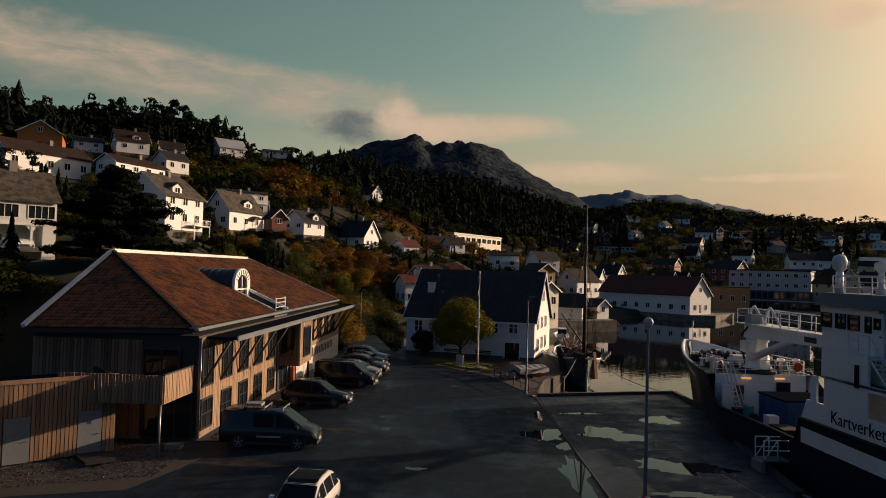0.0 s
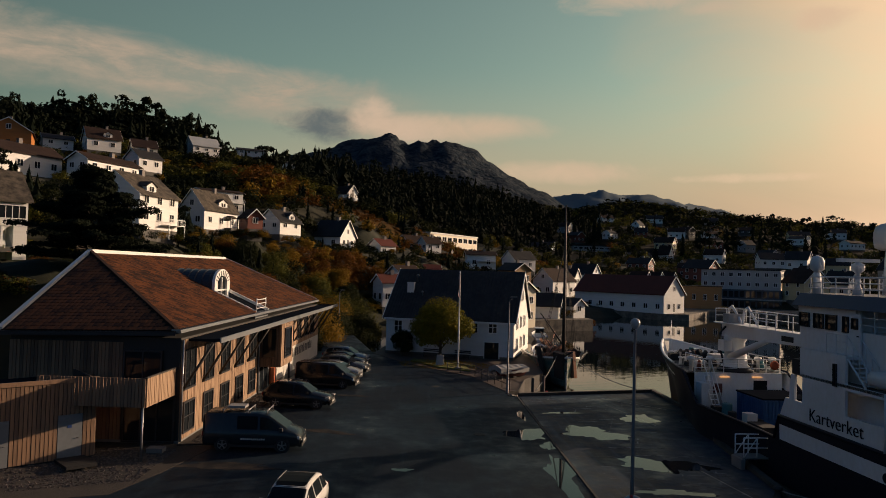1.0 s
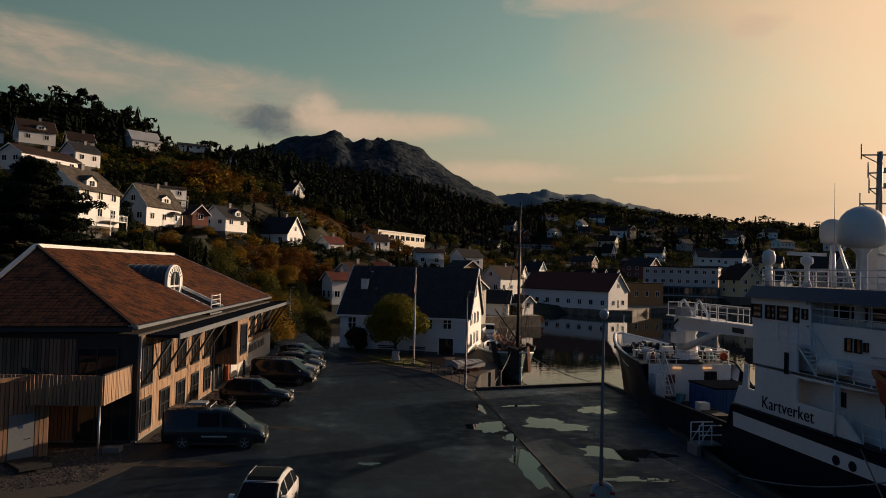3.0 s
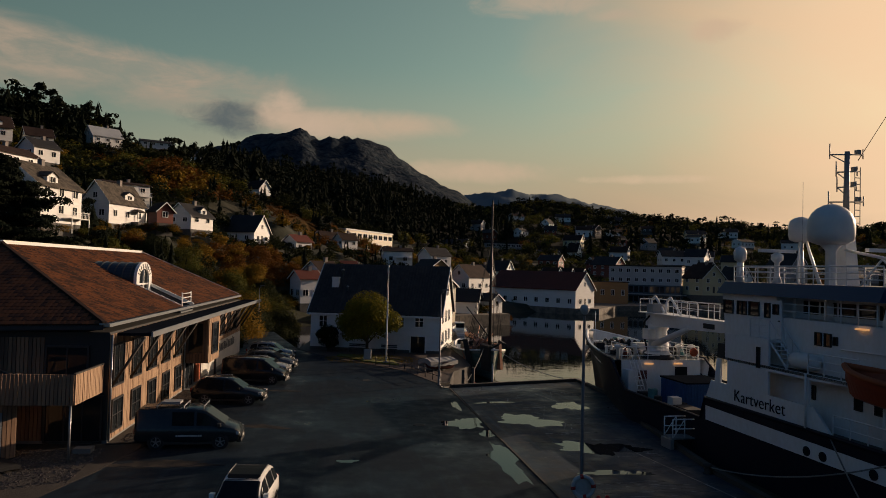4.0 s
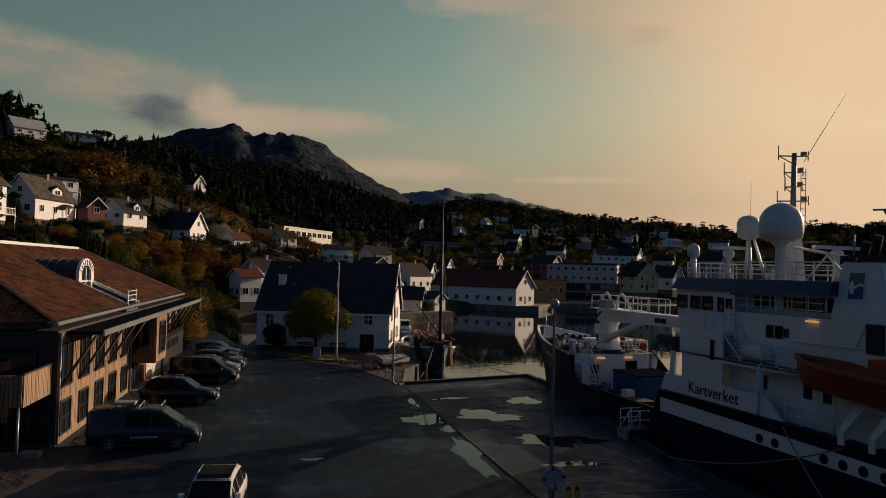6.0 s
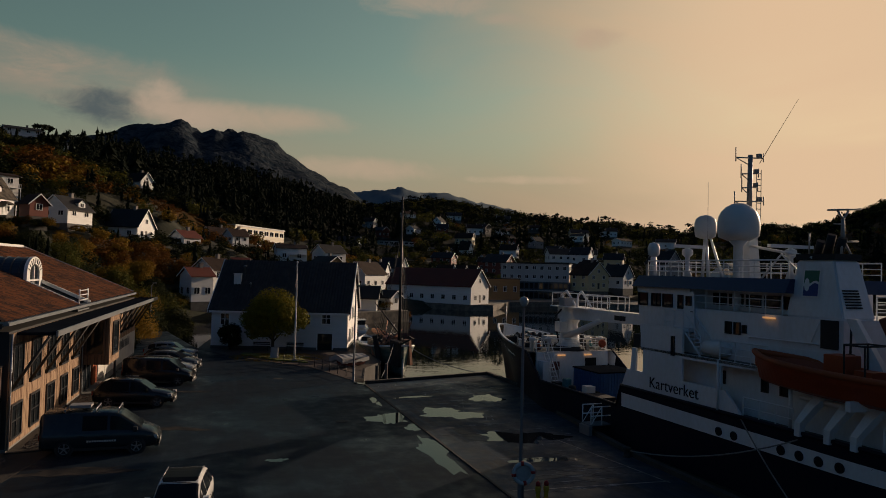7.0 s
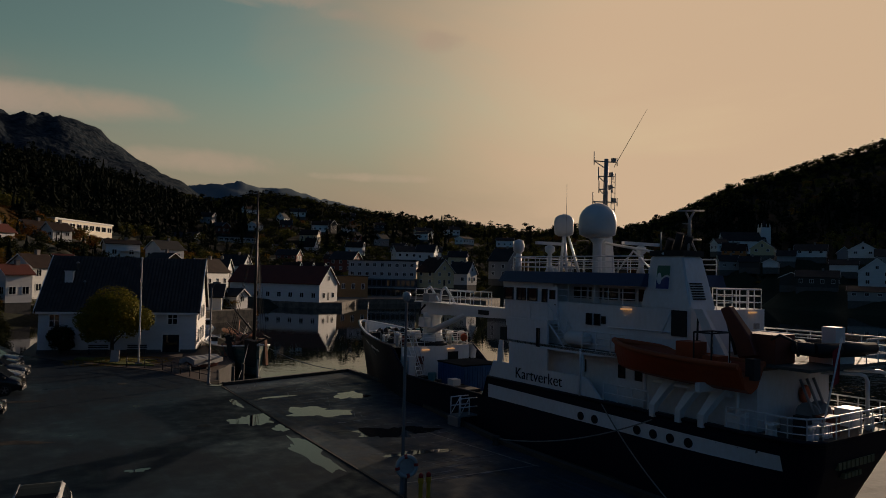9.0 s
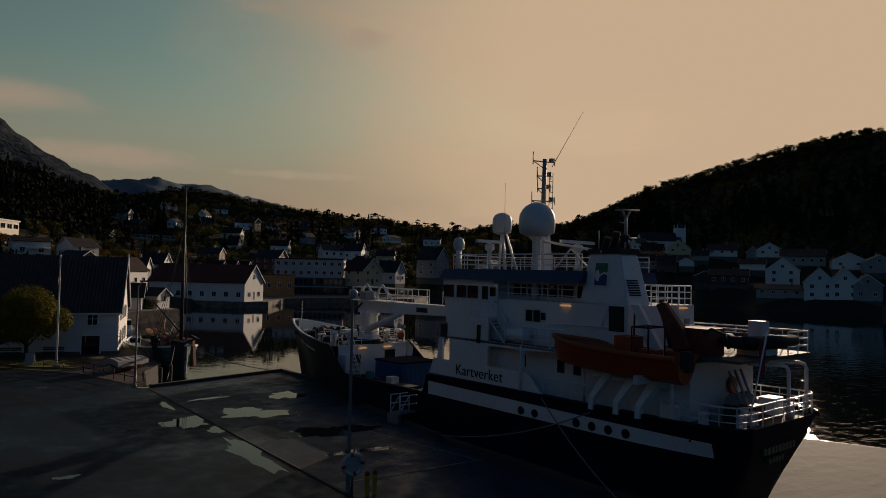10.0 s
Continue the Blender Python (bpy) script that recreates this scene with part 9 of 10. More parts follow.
    for sx in (-0.58 * h, 0.62 * h):
        for sg in (-1, 1):
            m = Matrix.Translation((sx, sg * (hw - 0.12), wheel_r)) @ Euler((radians(90), 0, 0)).to_matrix().to_4x4()
            w = part("wheel", lathe(bmesh.new(), [(0.2, -0.12), (0.235, -0.125), (wheel_r * 0.93, -0.13), (wheel_r, -0.08), (wheel_r, 0.08), (wheel_r * 0.93, 0.13), (0.235, 0.125), (0.2, 0.12)], 20, m=m), tyre_black, o)
            bm = lathe(bmesh.new(), [(0.24, -0.136), (0.225, -0.137), (0.225, -0.05), (0.225, 0.05), (0.225, 0.137), (0.24, 0.136)], 18, m=m)
            bmesh.ops.delete(bm, geom=[q for q in bm.faces if len(q.verts) > 4], context="FACES")
            for spoke in range(5):
                turn = m @ Matrix.Rotation(spoke * 1.2566, 4, "Z")
                box(bm, -0.028, 0.028, -0.01, 0.235, -0.141, 0.141, turn)
            part("rim", bm, rim_alloy, w)
            arch = lathe(bmesh.new(), [(wheel_r + 0.05, -0.1), (wheel_r + 0.06, 0.1)], 20, m=Matrix.Translation((sx, sg * (hw - 0.11), wheel_r + 0.01)) @ Euler((radians(90), 0, 0)).to_matrix().to_4x4())
            part("wheel_arch", arch, black_plastic, o)
    if rack:
        for sx in (-0.6 * h, -0.1 * h, 0.28 * h):
            bm = rod(bmesh.new(), (sx, -hw * 0.8, H + 0.13), (sx, hw * 0.8, H + 0.13), 0.035, n=6)
            for sg in (-1, 1):
                rod(bm, (sx, sg * hw * 0.72, H - 0.04), (sx, sg * hw * 0.72, H + 0.13), 0.03, n=5)
            part("roof_bar", bm, rim_alloy, o)
        part("roof_load", soft_edges(box(bmesh.new(), -0.55 * h, -0.2 * h, -0.4, 0.3, H + 0.16, H + 0.28), 0.03), grey_board, o)
    else:
        for sg in (-1, 1):
            part("roof_rail", rod(bmesh.new(), (high[0] + 0.15, sg * b1 * 0.92, H + 0.03), (high[1] - 0.2, sg * b1 * 0.9, H + 0.03), 0.022, n=5), rim_alloy, o)
    if bars:
        bm = bmesh.new()
        for k in range(12):
            box(bm, -0.55 + k * 0.105, -0.47 + k * 0.105, -hw - 0.008, -hw + 0.01, 0.62, 0.7)
        part("lettering", bm, plate_white, body, "row of pale letter bars")
    return o


car(-4.95, 26.15, -97, "white", "white compact SUV with dark glass roof", 4.45, 1.84, 1.62, dark_roof=True)
car(-8.8, 37.15, -1, "petrol", "dark panel van with roof bars beside the museum", 5.1, 1.92, 1.95, True, True, True)
car(-8.4, 48.4, -8, "black", "black SUV with silver roof rails", 4.75, 1.9, 1.68)
car(-7.5, 56.6, -12, "black", "black van parked facing the yard", 5.0, 1.92, 1.95, True)
car(-7.1, 60.4, -12, "silver", "small silver hatchback between larger cars", 4.1, 1.75, 1.5)
car(-7.0, 63.9, -12, "grey", "dark grey estate car", 4.7, 1.85, 1.62)
car(-7.2, 67.2, -12, "black", "black hatchback parked in the row", 4.3, 1.8, 1.55)
car(-7.4, 70.6, -12, "silver", "silver SUV at the end of the row", 4.6, 1.85, 1.66)


# ---- lamps, flagpole, boats and small things of the quay ----
galvanised = material("galvanised", (0.13, 0.135, 0.14), 0.55, metal=0.3, scale=0.8, grain=10)
lamp_glass = material("lamp_glass", (0.45, 0.45, 0.44), 0.25, scale=0.5, grain=8)


def street_lamp(x, y, z, h, label, globe=True):
    o = thing("street_lamp", x, y, z, 0, label, "street lamp", "street lamps")
    bm = lathe(bmesh.new(), [(0.16, 0), (0.16, 0.05), (0.1, 0.08), (0.1, 1.1), (0.075, 1.2), (0.05, h - 0.3)], 12)
    part("post", bm, galvanised, o)
    if globe:
        part("head", lathe(bmesh.new(), [(0.05, -0.26), (0.12, -0.22), (0.18, -0.08), (0.18, 0.0), (0.13, 0.1), (0.03, 0.14)], 18, (0, 0, h)), lamp_glass, o, "pale hooded lamp head")
    else:
        bm = rod(bmesh.new(), (0, 0, h - 0.35), (0.25, -0.1, h), 0.045, n=6)
        box(bm, 0.1, 0.6, -0.2, 0.05, h - 0.03, h + 0.09)
        part("head", bm, galvanised, o)
    return o


street_lamp(7.59, 25.45, 0.035, 7.86, "tall steel quay lamp with a hooded head")
street_lamp(6.85, 55.0, 0.0, 7.6, "slim steel quay lamp at the slipway", False)
street_lamp(-11.3, 98.0, 0.0, 6.4, "steel street lamp beside the road", False)
FLAG = thing("flagpole", 3.65, 67.4, 0.03, 0, "white flagpole with a limp flag at the lawn", "flagpole")
part("pole", lathe(bmesh.new(), [(0.09, 0), (0.085, 3), (0.05, 9.3), (0.08, 9.34), (0.08, 9.46), (0.02, 9.52)], 10), trim_white, FLAG)
part("base", soft_edges(box(bmesh.new(), -0.25, 0.25, -0.25, 0.25, -0.1, 0.2), 0.03), concrete, FLAG)
bm = bmesh.new()
prev = None
for k in range(9):
    f = k / 8
    a, b = Vector((-0.1 - 0.05 * math.sin(f * 9), -0.04 * k, 9.2 - f * 2.2)), Vector((-0.06, 0.02, 9.2 - f * 2.2))
    if prev:
        quad(bm, prev[0], prev[1], b, a)
    prev = (a, b)
part("flag", bm, material("flag_cloth", (0.3, 0.05, 0.05), 0.9, other=(0.5, 0.5, 0.5), scale=0.5, grain=2, mix=1.0), FLAG)
# lifebuoy stand and hydrants at the quay lamp
BUOY = thing("lifebuoy_stand", 7.45, 24.9, 0.035, -15, "red and white lifebuoy on a post", "lifebuoy")
part("post", rod(bmesh.new(), (0, 0, 0), (0, 0, 1.5), 0.05, n=8), galvanised, BUOY)
ring = [(0.38 * math.cos(6.2832 * k / 20), -0.1, 1.25 + 0.38 * math.sin(6.2832 * k / 20)) for k in range(21)]
m = Matrix.Translation((0, -0.1, 1.25)) @ Euler((radians(90), 0, 0)).to_matrix().to_4x4()
bm = lathe(bmesh.new(), [(0.38 + 0.085 * math.cos(6.2832 * k / 10), 0.085 * math.sin(6.2832 * k / 10)) for k in range(11)], 24, m=m)
part("ring", bm, lamp_glass, BUOY, "white lifebuoy ring")
for k in range(4):
    bm = rod(bmesh.new(), ring[5 * k], ring[5 * k + 1], 0.092, n=8)
    part("red_band", bm, material("buoy_red", (0.4, 0.02, 0.015), 0.6) if k == 0 else bpy.data.materials["buoy_red"], BUOY)
yellow = material("hydrant_yellow", (0.55, 0.33, 0.02), 0.5)
for x in (7.95, 8.3):
    o = thing("hydrant", x, 24.6, 0.035, 0, "slim yellow and red water post on the quay", "hydrant", "quay hydrants")
    part("body", lathe(bmesh.new(), [(0.1, 0), (0.08, 0.05), (0.08, 0.55), (0.11, 0.6), (0.11, 0.75), (0.04, 0.82)], 12), yellow, o)
    part("cap", lathe(bmesh.new(), [(0.09, 0), (0.09, 0.12), (0.03, 0.18)], 12, (0, 0, 0.8)), bpy.data.materials["buoy_red"], o)

# painted lines and joints of the apron
bm = bmesh.new()
for a, b, w in (((13.7, 34.6), (15.0, 26.0), 0.09), ((7.8, 26.6), (15.1, 26.2), 0.09), ((13.6, 50.9), (15.0, 44.2), 0.08), ((12.3, 52.6), (15.2, 53.4), 0.07), ((14.0, 53.4), (17.6, 49.5), 0.07)):
    d = Vector((b[0] - a[0], b[1] - a[1], 0))
    m = Matrix.Translation((a[0], a[1], 0.036)) @ Matrix.Rotation(math.atan2(d.y, d.x), 4, "Z")
    box(bm, 0, d.length, -w / 2, w / 2, 0, 0.005, m)
struct("quay_markings", bm, line_paint, "worn white painted lines on the apron", "road marking")
bm = bmesh.new()
for y in (20, 31.5, 36.4, 43.3, 48.2):
    box(bm, 7.54, 15.8 + max(0, (y - 30)) * 0.15, y - 0.015, y + 0.015, 0.0, 0.0375)
for x in (14.7,):
    box(bm, x - 0.015, x + 0.015, 30, 55.4, 0.0, 0.0376)
struct("slab_joints", bm, timber, "dark joints between the concrete slabs", "joint")
box_edge = box(bmesh.new(), 7.40, 7.53, 15, 53.5, -0.1, 0.05)
struct("drain_channel", box_edge, timber, "dark drainage channel along the apron", "drain")
# gravelly worn ground before the parked cars, its sunlit look put into a paler colour
worn = material("worn_sunlit_asphalt", (0.060, 0.052, 0.044), 0.85, other=(0.014, 0.016, 0.019), scale=0.8, grain=14, mix=1.0, bump=0.01, spec=0.1)
for cx, cy, rx, ry, sd, tn in ((-9.4, 33.6, 2.3, 0.55, 33, 0.05), (-5.6, 41.0, 1.5, 0.4, 34, -0.2), (-5.2, 52.6, 1.3, 0.3, 35, -0.1)):
    bm = prism(bmesh.new(), blob(cx, cy, rx, ry, sd, turn=tn), -0.02, 0.005)
    bmesh.ops.recalc_face_normals(bm, faces=bm.faces[:])
    struct("asphalt_patch", bm, worn, "paler patch of worn, sunlit asphalt", "road")

# fence and clutter by the boathouse
FENCE = thing("fence", 0, 0, 0.0, 0, "low dark steel rail along the forecourt edge", "fence")
pts = [Vector((7.2, 56.2, 0.03)), Vector((5.0, 63.4, 0.03)), Vector((2.6, 66.6, 0.03))]
for a, b in zip(pts, pts[1:]):
    n = max(1, round((b - a).length / 1.6))
    for k in range(n + 1):
        p = a.lerp(b, k / n)
        part("post", rod(bmesh.new(), p, p + Vector((0, 0, 0.85)), 0.035, n=6), steel, FENCE)
    for h in (0.45, 0.85):
        part("rail", rod(bmesh.new(), a + Vector((0, 0, h)), b + Vector((0, 0, h)), 0.028, n=6), steel, FENCE)
BOARD = thing("sign_board", 2.0, 69.6, 0.14, -20, "grey folding sign board standing on the grass", "sign")
bm = loft(bmesh.new(), [[(-0.35, -0.3, 0), (0.35, -0.3, 0), (0.35, -0.26, 0), (-0.35, -0.26, 0)], [(-0.35, -0.04, 1.0), (0.35, -0.04, 1.0), (0.35, 0.0, 1.0), (-0.35, 0.0, 1.0)]])
part("front", bm, grey_board, BOARD)
bm = loft(bmesh.new(), [[(-0.35, 0.3, 0), (0.35, 0.3, 0), (0.35, 0.26, 0), (-0.35, 0.26, 0)], [(-0.35, 0.04, 1.0), (0.35, 0.04, 1.0), (0.35, 0.01, 1.0), (-0.35, 0.01, 1.0)]])
bmesh.ops.recalc_face_normals(bm, faces=bm.faces[:])
part("back", bm, grey_board, BOARD)
for x, y, rz in ((1.2, 76.6, -17), (4.6, 75.6, -17)):
    o = thing("bench", x, y, 0.03, rz, "dark wooden bench against the boathouse", "bench", "benches at the boathouse")
    for k in range(3):
        part("seat_slat", box(bmesh.new(), -0.9, 0.9, -0.22 + 0.15 * k, -0.1 + 0.15 * k, 0.42, 0.46), timber, o)
    for k in range(2):
        part("back_slat", box(bmesh.new(), -0.9, 0.9, 0.24, 0.28, 0.58 + 0.17 * k, 0.7 + 0.17 * k), timber, o)
    for sx in (-0.75, 0.75):
        part("leg", box(bmesh.new(), sx - 0.04, sx + 0.04, -0.22, 0.24, 0, 0.42), steel, o)
# covered boat on the slip
COVER = thing("covered_boat", 9.4, 64.2, 0.03, 128, "flat pale grey tarpaulin over a small boat on the slip", "boat")
part("hull", small_hull(bmesh.new(), 3.4, 1.0, 0.75, 0.2), material("hull_red", (0.10, 0.012, 0.012), 0.5), COVER)
bm = bmesh.new()
rings = []
for k in range(13):
    f = k / 12
    w = 0.95 - 0.3 * max(0, f - 0.5)
    sag = 0.05 * math.sin(k * 2.1)
    rings.append([(-w, f * 3.5, 0.52 + 0.06 * math.sin(k * 1.7)), (-w, f * 3.5, 0.86 + 0.1 * f), (-w * 0.4, f * 3.5, 1.05 + 0.12 * f + sag), (0, f * 3.5, 1.12 + 0.12 * f), (w * 0.4, f * 3.5, 1.03 + 0.12 * f - sag), (w, f * 3.5, 0.86 + 0.1 * f), (w, f * 3.5, 0.5 + 0.06 * math.cos(k * 1.3)), (w * 0.97, f * 3.5, 0.5), (0, f * 3.5, 0.83), (-w * 0.97, f * 3.5, 0.5)])
loft(bm, rings)
bmesh.ops.recalc_face_normals(bm, faces=bm.faces[:])
part("tarpaulin", bm, material("tarp_grey", (0.30, 0.30, 0.29), 0.6, other=(0.2, 0.2, 0.19), scale=0.8, grain=6, bump=0.01), COVER)
part("keel_block", box(bmesh.new(), -0.5, 0.5, 1.2, 1.6, 0, 0.12), timber, COVER)


def motor_boat(x, y, rz, L, label, cabin=True):
    o = thing("motor_boat", x, y, WATER - 0.35, rz, label, "boat", "small boats in the basin")
    part("hull", small_hull(bmesh.new(), L, L * 0.17, 1.15, 0.5), trim_white, o)
    bm = bmesh.new()
    for sg in (-1, 1):
        rod(bm, (sg * L * 0.165, 0.2, 1.12), (sg * L * 0.15, L * 0.6, 1.3), 0.05, n=5)
    part("rubbing_strake", bm, crate_blue, o)
    if cabin:
        bm = loft(bmesh.new(), [[(-0.75, L * 0.3, 1.0), (0.75, L * 0.3, 1.0), (0.6, L * 0.66, 1.0), (-0.6, L * 0.66, 1.0)], [(-0.65, L * 0.32, 2.3), (0.65, L * 0.32, 2.3), (0.5, L * 0.57, 2.3), (-0.5, L * 0.57, 2.3)]])
        bmesh.ops.recalc_face_normals(bm, faces=bm.faces[:])
        c = part("cabin", bm, trim_white, o)
        for face, u, w in ((pose(0, L * 0.305, 0, 0, 0, 180), -0.33, 0.5), (pose(0, L * 0.305, 0, 0, 0, 180), 0.33, 0.5)):
            window(c, face, u, 1.9, w, 0.5, bars=0, frame_mat=rubber)
        part("roof", soft_edges(box(bmesh.new(), -0.8, 0.8, L * 0.27, L * 0.62, 2.3, 2.4), 0.04), trim_white, o)
        part("mast", rod(bmesh.new(), (0, L * 0.45, 2.4), (0, L * 0.45, 3.6), 0.03, n=5), galvanised, o)
    else:
        part("windscreen", box(bmesh.new(), -0.6, 0.6, L * 0.5, L * 0.52, 1.05, 1.6), car_glass, o)
    return o


motor_boat(19.6, 111.5, -6, 7.5, "white cabin boat moored by the inner quay")
motor_boat(15.6, 90.0, -10, 6.5, "white open motor boat moored by the boathouse", False)

# the old sailing vessel
tar_black = material("tar_black", (0.02, 0.018, 0.016), 0.6, scale=1, grain=8)
sea_green = material("sea_green", (0.03, 0.10, 0.085), 0.5, other=(0.22, 0.22, 0.17), scale=0.7, grain=5, mix=0.9, bump=0.01, stretch=(1, 0.3, 3))
tan_sail = material("tan_sail", (0.34, 0.15, 0.085), 0.9, other=(0.42, 0.28, 0.2), scale=0.5, grain=6)
SLOOP = thing("sailing_vessel", 14.1, 81.4, WATER - 0.5, 180, "old wooden sailing vessel with green bow and tall black mast", "ship")
part("hull", small_hull(bmesh.new(), 15.0, 2.2, 2.6, 0.9, 22, bluff=4.0), sea_green, SLOOP, "weathered green planked hull")
bm = bmesh.new()
for sg in (-1, 1):
    pts = [(sg * 2.18 * (1 - max(0.0, (f - 0.5) / 0.5) ** 4.0), f * 15.0, 2.62 + 0.9 * f**2.2) for f in [k / 12 for k in range(13)]]
    tube(bm, pts, 0.1, 6)
part("gunwale", bm, trim_white, SLOOP, "pale rubbed gunwale")
part("mast", rod(bmesh.new(), (0, 13.2, 1.4), (0, 13.0, 18.4), 0.2, 0.08, n=10), tar_black, SLOOP, "tall black mast")
part("stem", rod(bmesh.new(), (0, 14.9, 3.7), (0, 14.6, 0.2), 0.1, n=6), trim_white, SLOOP)
bm = bmesh.new()
rod(bm, (0, 12.8, 3.6), (0.3, 2.0, 4.0), 0.14, 0.1, n=8)
part("boom", bm, tar_black, SLOOP)
bm = bmesh.new()
for k in range(10):
    rod(bm, (0.02 * k, 12.4 - k, 3.85 + 0.04 * (k % 3)), (0.02 * k + 0.03, 11.4 - k, 3.9 + 0.05 * (k % 2)), 0.26, 0.24, n=8)
part("furled_sail", bm, tan_sail, SLOOP, "tan sail furled on the boom")
for sg in (-1, 1):
    bm = bmesh.new()
    for k in range(3):
        rod(bm, (sg * 1.8, 11.6 - 0.9 * k, 3.0), (0, 13.05, 14.5), 0.022, n=4)
    part("shroud", bm, tar_black, SLOOP)
part("forestay", rod(bmesh.new(), (0, 14.9, 3.7), (0, 13.0, 17.2), 0.022, n=4), tar_black, SLOOP)
part("gaff", rod(bmesh.new(), (0, 12.8, 4.6), (1.6, 9.0, 7.4), 0.09, 0.06, n=6), tar_black, SLOOP)
part("deckhouse", soft_edges(box(bmesh.new(), -1.0, 1.0, 3.0, 6.2, 1.6, 3.1), 0.06), timber, SLOOP)
rnd = random.Random(8)
for k in range(26):
    a = rnd.uniform(-1.7, 1.7)
    y = rnd.uniform(6.8, 14.0)
    a *= 1 - max(0, (y - 11) / 5) ** 2
    top = rnd.uniform(3.0, 4.4)
    turn = Matrix.Translation((a, y, 0)) @ Euler((rnd.uniform(-0.3, 0.3), rnd.uniform(-0.3, 0.3), rnd.uniform(0, 3))).to_matrix().to_4x4()
    w, d = rnd.uniform(0.12, 0.4), rnd.uniform(0.2, 0.6)
    bm = soft_edges(box(bmesh.new(), -w, w, -d, d, 1.5, top, turn), 0.08)
    part("deck_pack", bm, (tan_sail, timber, rubber, tan_sail, tar_black)[k % 5], SLOOP)
for k in range(9):
    a, y = rnd.uniform(-1.6, 1.6), rnd.uniform(7, 13.5)
    part("spar", rod(bmesh.new(), (a, y, 3.4 + 0.1 * k), (a * 0.4 + rnd.uniform(-1, 1), y - rnd.uniform(1.5, 4), 4.2 + rnd.uniform(0, 1.2)), 0.06, 0.045, n=6), (timber, tar_black, tan_sail)[k % 3], SLOOP)
bm = bmesh.new()
rows = []
for k in range(8):
    f = k / 7
    rows.append([(-0.5 + 1.6 * f, 12.6 - 0.5 * f + 0.15 * math.sin(5 * f), 5.0 - 1.6 * f), (-0.1 + 1.7 * f + 0.1 * math.sin(9 * f), 12.1 - 0.6 * f, 4.6 - 1.5 * f), (-0.4 + 1.6 * f, 11.9 - 0.6 * f, 4.3 - 1.5 * f)])
loft(bm, rows)
bmesh.ops.recalc_face_normals(bm, faces=bm.faces[:])
part("loose_sail", bm, tan_sail, SLOOP, "pinkish tan sail hanging loose by the mast")
part("bowsprit", rod(bmesh.new(), (0.1, 13.0, 3.3), (0.0, 17.0, 4.3), 0.13, 0.09, n=8), tar_black, SLOOP)
rope("mooring_line", (13.2, 67.0, 1.6), (9.2, 55.4, 0.2), 0.25, "grey mooring line of the sailing vessel")
rope("mooring_line", (14.4, 67.0, 1.6), (17.8, 56.6, 0.3), 0.4, "grey mooring line of the sailing vessel")
# fender posts and mooring float at the slipway
for x, y in ((9.3, 57.4), (10.4, 58.6)):
    tagged(part("mooring_pile", rod(bmesh.new(), (x, y, -4), (x, y, 0.9), 0.14, n=10), timber), "dark timber mooring pile in the water", "pile", "mooring piles")
for x, y in ((10.2, 60.3), (11.2, 61.5)):
    tagged(part("fender_ball", lathe(bmesh.new(), [(0.1, -0.4), (0.36, -0.2), (0.4, 0.0), (0.36, 0.2), (0.1, 0.45)], 14, (x, y, -1.3)), bpy.data.materials["buoy_red"]), "round red fender floating at the slip", "fender", "red fenders")

# marks on the wet apron and the yard
rnd = random.Random(19)
streak_paint = material("streak_paint", (0.20, 0.235, 0.27), 0.6, other=(0.035, 0.045, 0.056), scale=0.6, grain=6, mix=1.5, spec=0.15)
bm = bmesh.new()
for k in range(120):
    y = rnd.uniform(26, 53.5)
    x = rnd.uniform(8, 14.5)
    ln, w, turn = rnd.uniform(0.6, 5.0), rnd.uniform(0.02, 0.11), rnd.choice((0.0, 0.0, 0.05, -0.06, 0.18, -0.2, 1.25)) + rnd.uniform(-0.06, 0.06)
    if x + ln * math.cos(turn) > 15.6:
        continue
    box(bm, 0, ln, -w / 2, w / 2, 0.0, 0.0035, Matrix.Translation((x, y, 0.036)) @ Matrix.Rotation(turn, 4, "Z"))
tagged(part("scrape_marks", bm, streak_paint), "pale scrapes and tyre lines on the wet apron", "road marking", kind="stuff")
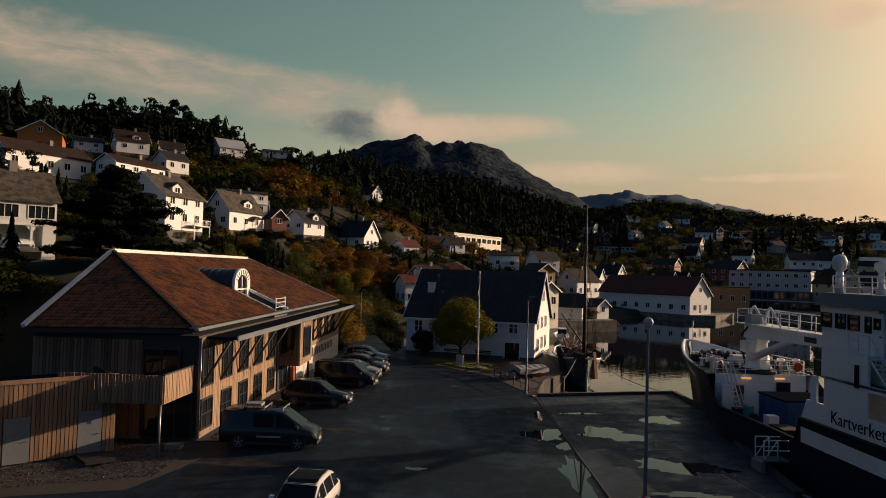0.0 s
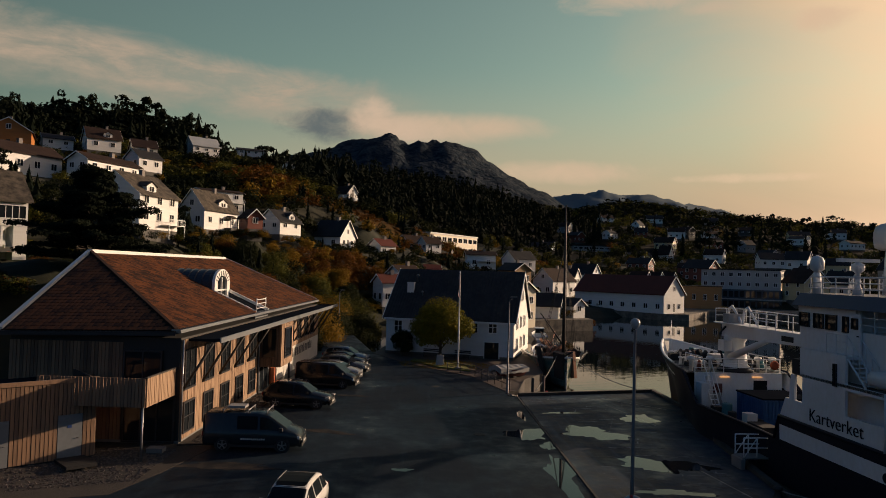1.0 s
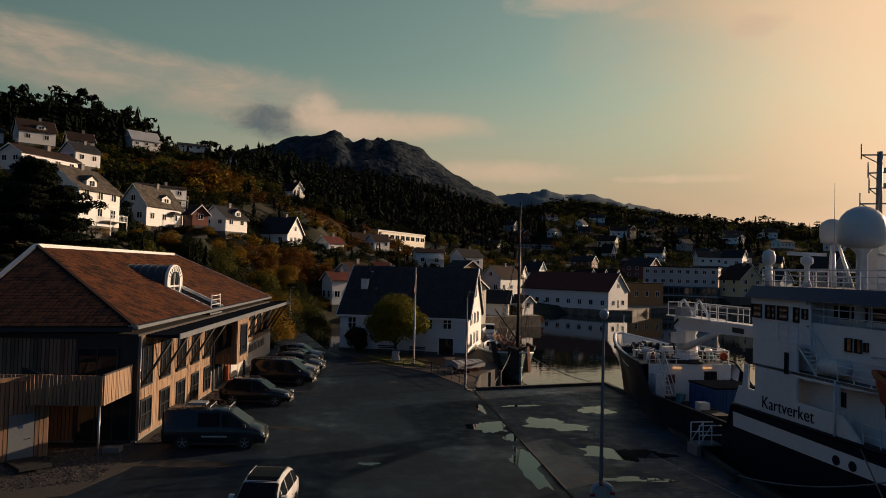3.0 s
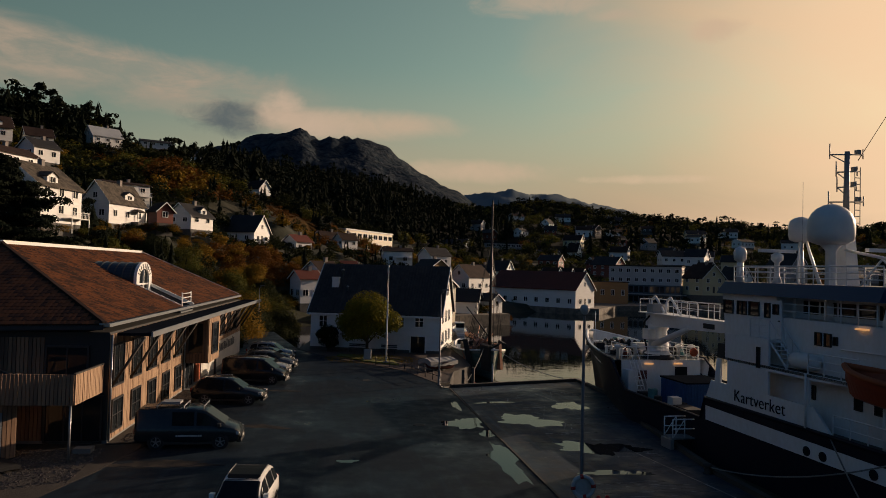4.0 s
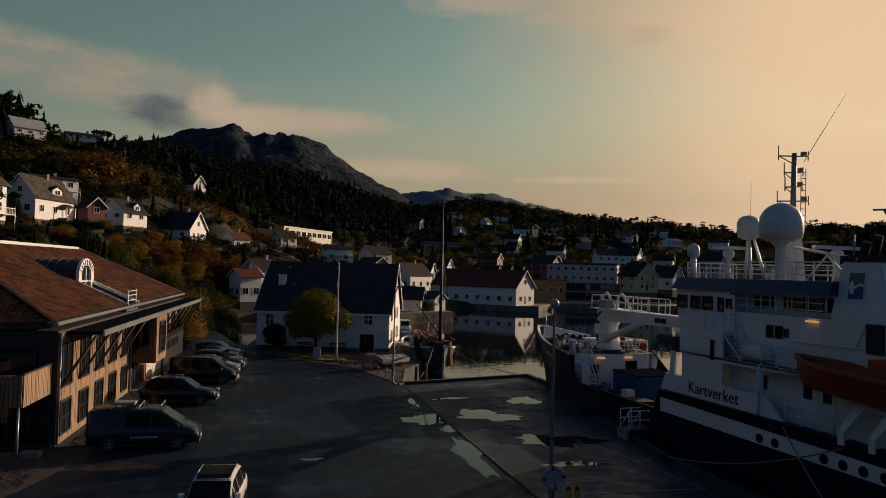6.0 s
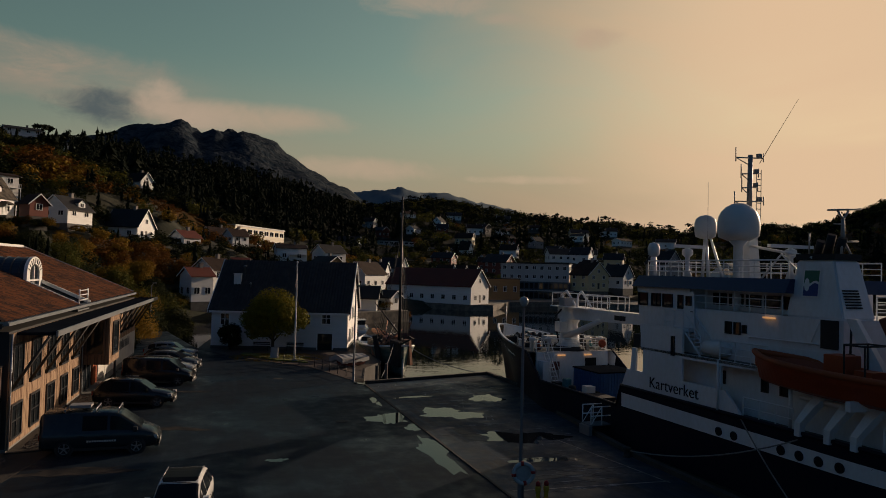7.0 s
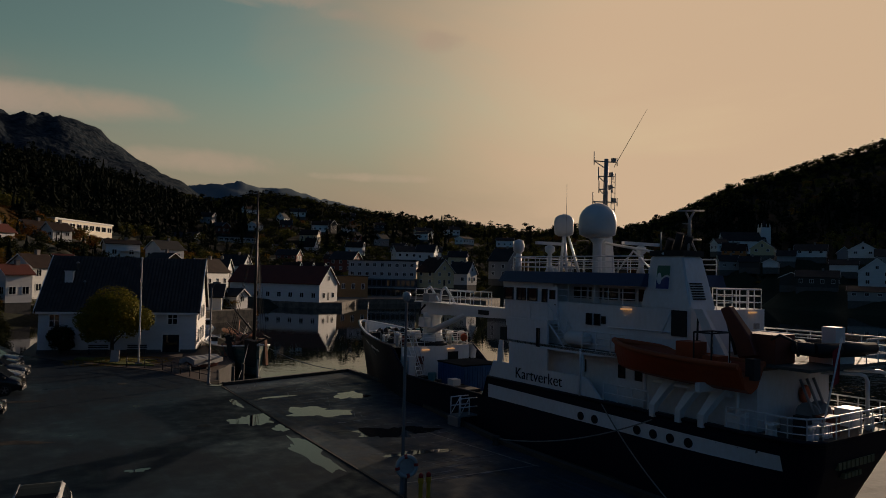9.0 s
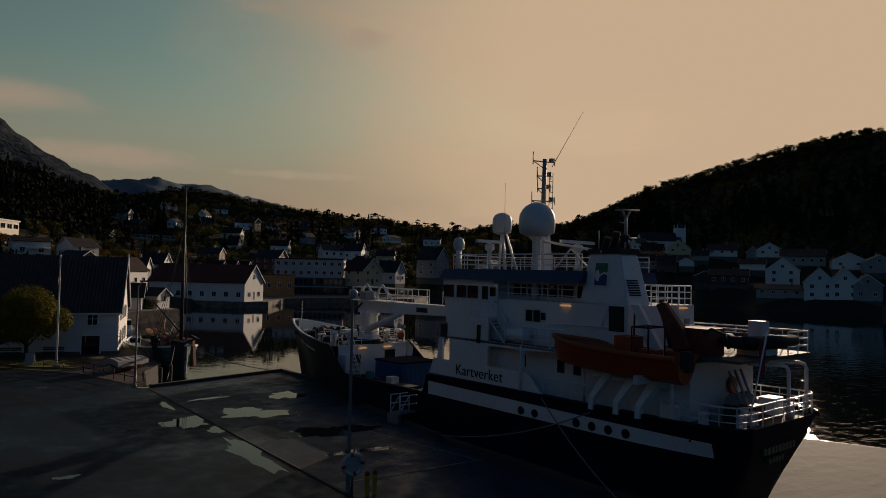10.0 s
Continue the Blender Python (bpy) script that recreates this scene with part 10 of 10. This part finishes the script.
for k, (x, y) in enumerate(((1.2, 57.5), (3.4, 41.0))):
    o = thing("manhole_cover", x, y, 0.0, 20 * k, "round iron manhole cover in the yard", "manhole cover", "manhole covers")
    part("rim", lathe(bmesh.new(), [(0.3, 0.0), (0.36, 0.0), (0.36, 0.009), (0.3, 0.009)], 20), rubber_mat, o)
    part("lid", lathe(bmesh.new(), [(0.01, 0.007), (0.29, 0.007), (0.29, -0.02)], 20), rubber_mat, o)
# loose pebbles by the wooden walls
verts, faces = [], []
for k in range(5200):
    if k % 3:
        x = rnd.uniform(-22, -12.6)
        y = rnd.uniform(28.2 + max(0, (x + 20) * 0.38), 36.5)
    else:
        x, y = rnd.uniform(-12.4, -10.8), rnd.uniform(37.5, 58)
    r, q = rnd.uniform(0.025, 0.075), len(verts)
    z = 0.012 if k % 3 else 0.06
    verts += [(x - r, y - r * rnd.uniform(0.4, 1), z), (x + r, y - r * 0.5, z), (x + r * rnd.uniform(-0.6, 0.6), y + r, z), (x, y, z + r * rnd.uniform(0.5, 1.0))]
    faces += [(q, q + 1, q + 3), (q + 1, q + 2, q + 3), (q + 2, q, q + 3)]
pebble = material("pebble", (0.15, 0.12, 0.095), 0.85, other=(0.04, 0.034, 0.03), scale=0.5, grain=10, island=1.2)
tagged(from_lists("pebbles", verts, faces, pebble), "loose brown and grey pebbles", "gravel", kind="stuff")
# fallen leaves on the lawn and along the kerb
verts, faces = [], []
for k in range(1400):
    a, d = rnd.uniform(0, 6.28), rnd.random() ** 0.5
    x, y = 2.4 + 5.2 * d * math.cos(a) * 0.9, 70.6 + 3.6 * d * math.sin(a) - 0.3 * d * math.cos(a)
    r, q = rnd.uniform(0.04, 0.09), len(verts)
    z = 0.15 if d < 0.62 else 0.045
    verts += [(x - r, y, z), (x + r, y - r, z + 0.01), (x + r * 0.3, y + r, z + r * 0.5)]
    faces += [(q, q + 1, q + 2)]
tagged(from_lists("fallen_leaves", verts, faces, leaf_gold), "yellow fallen leaves under the young tree", "leaves", kind="stuff")
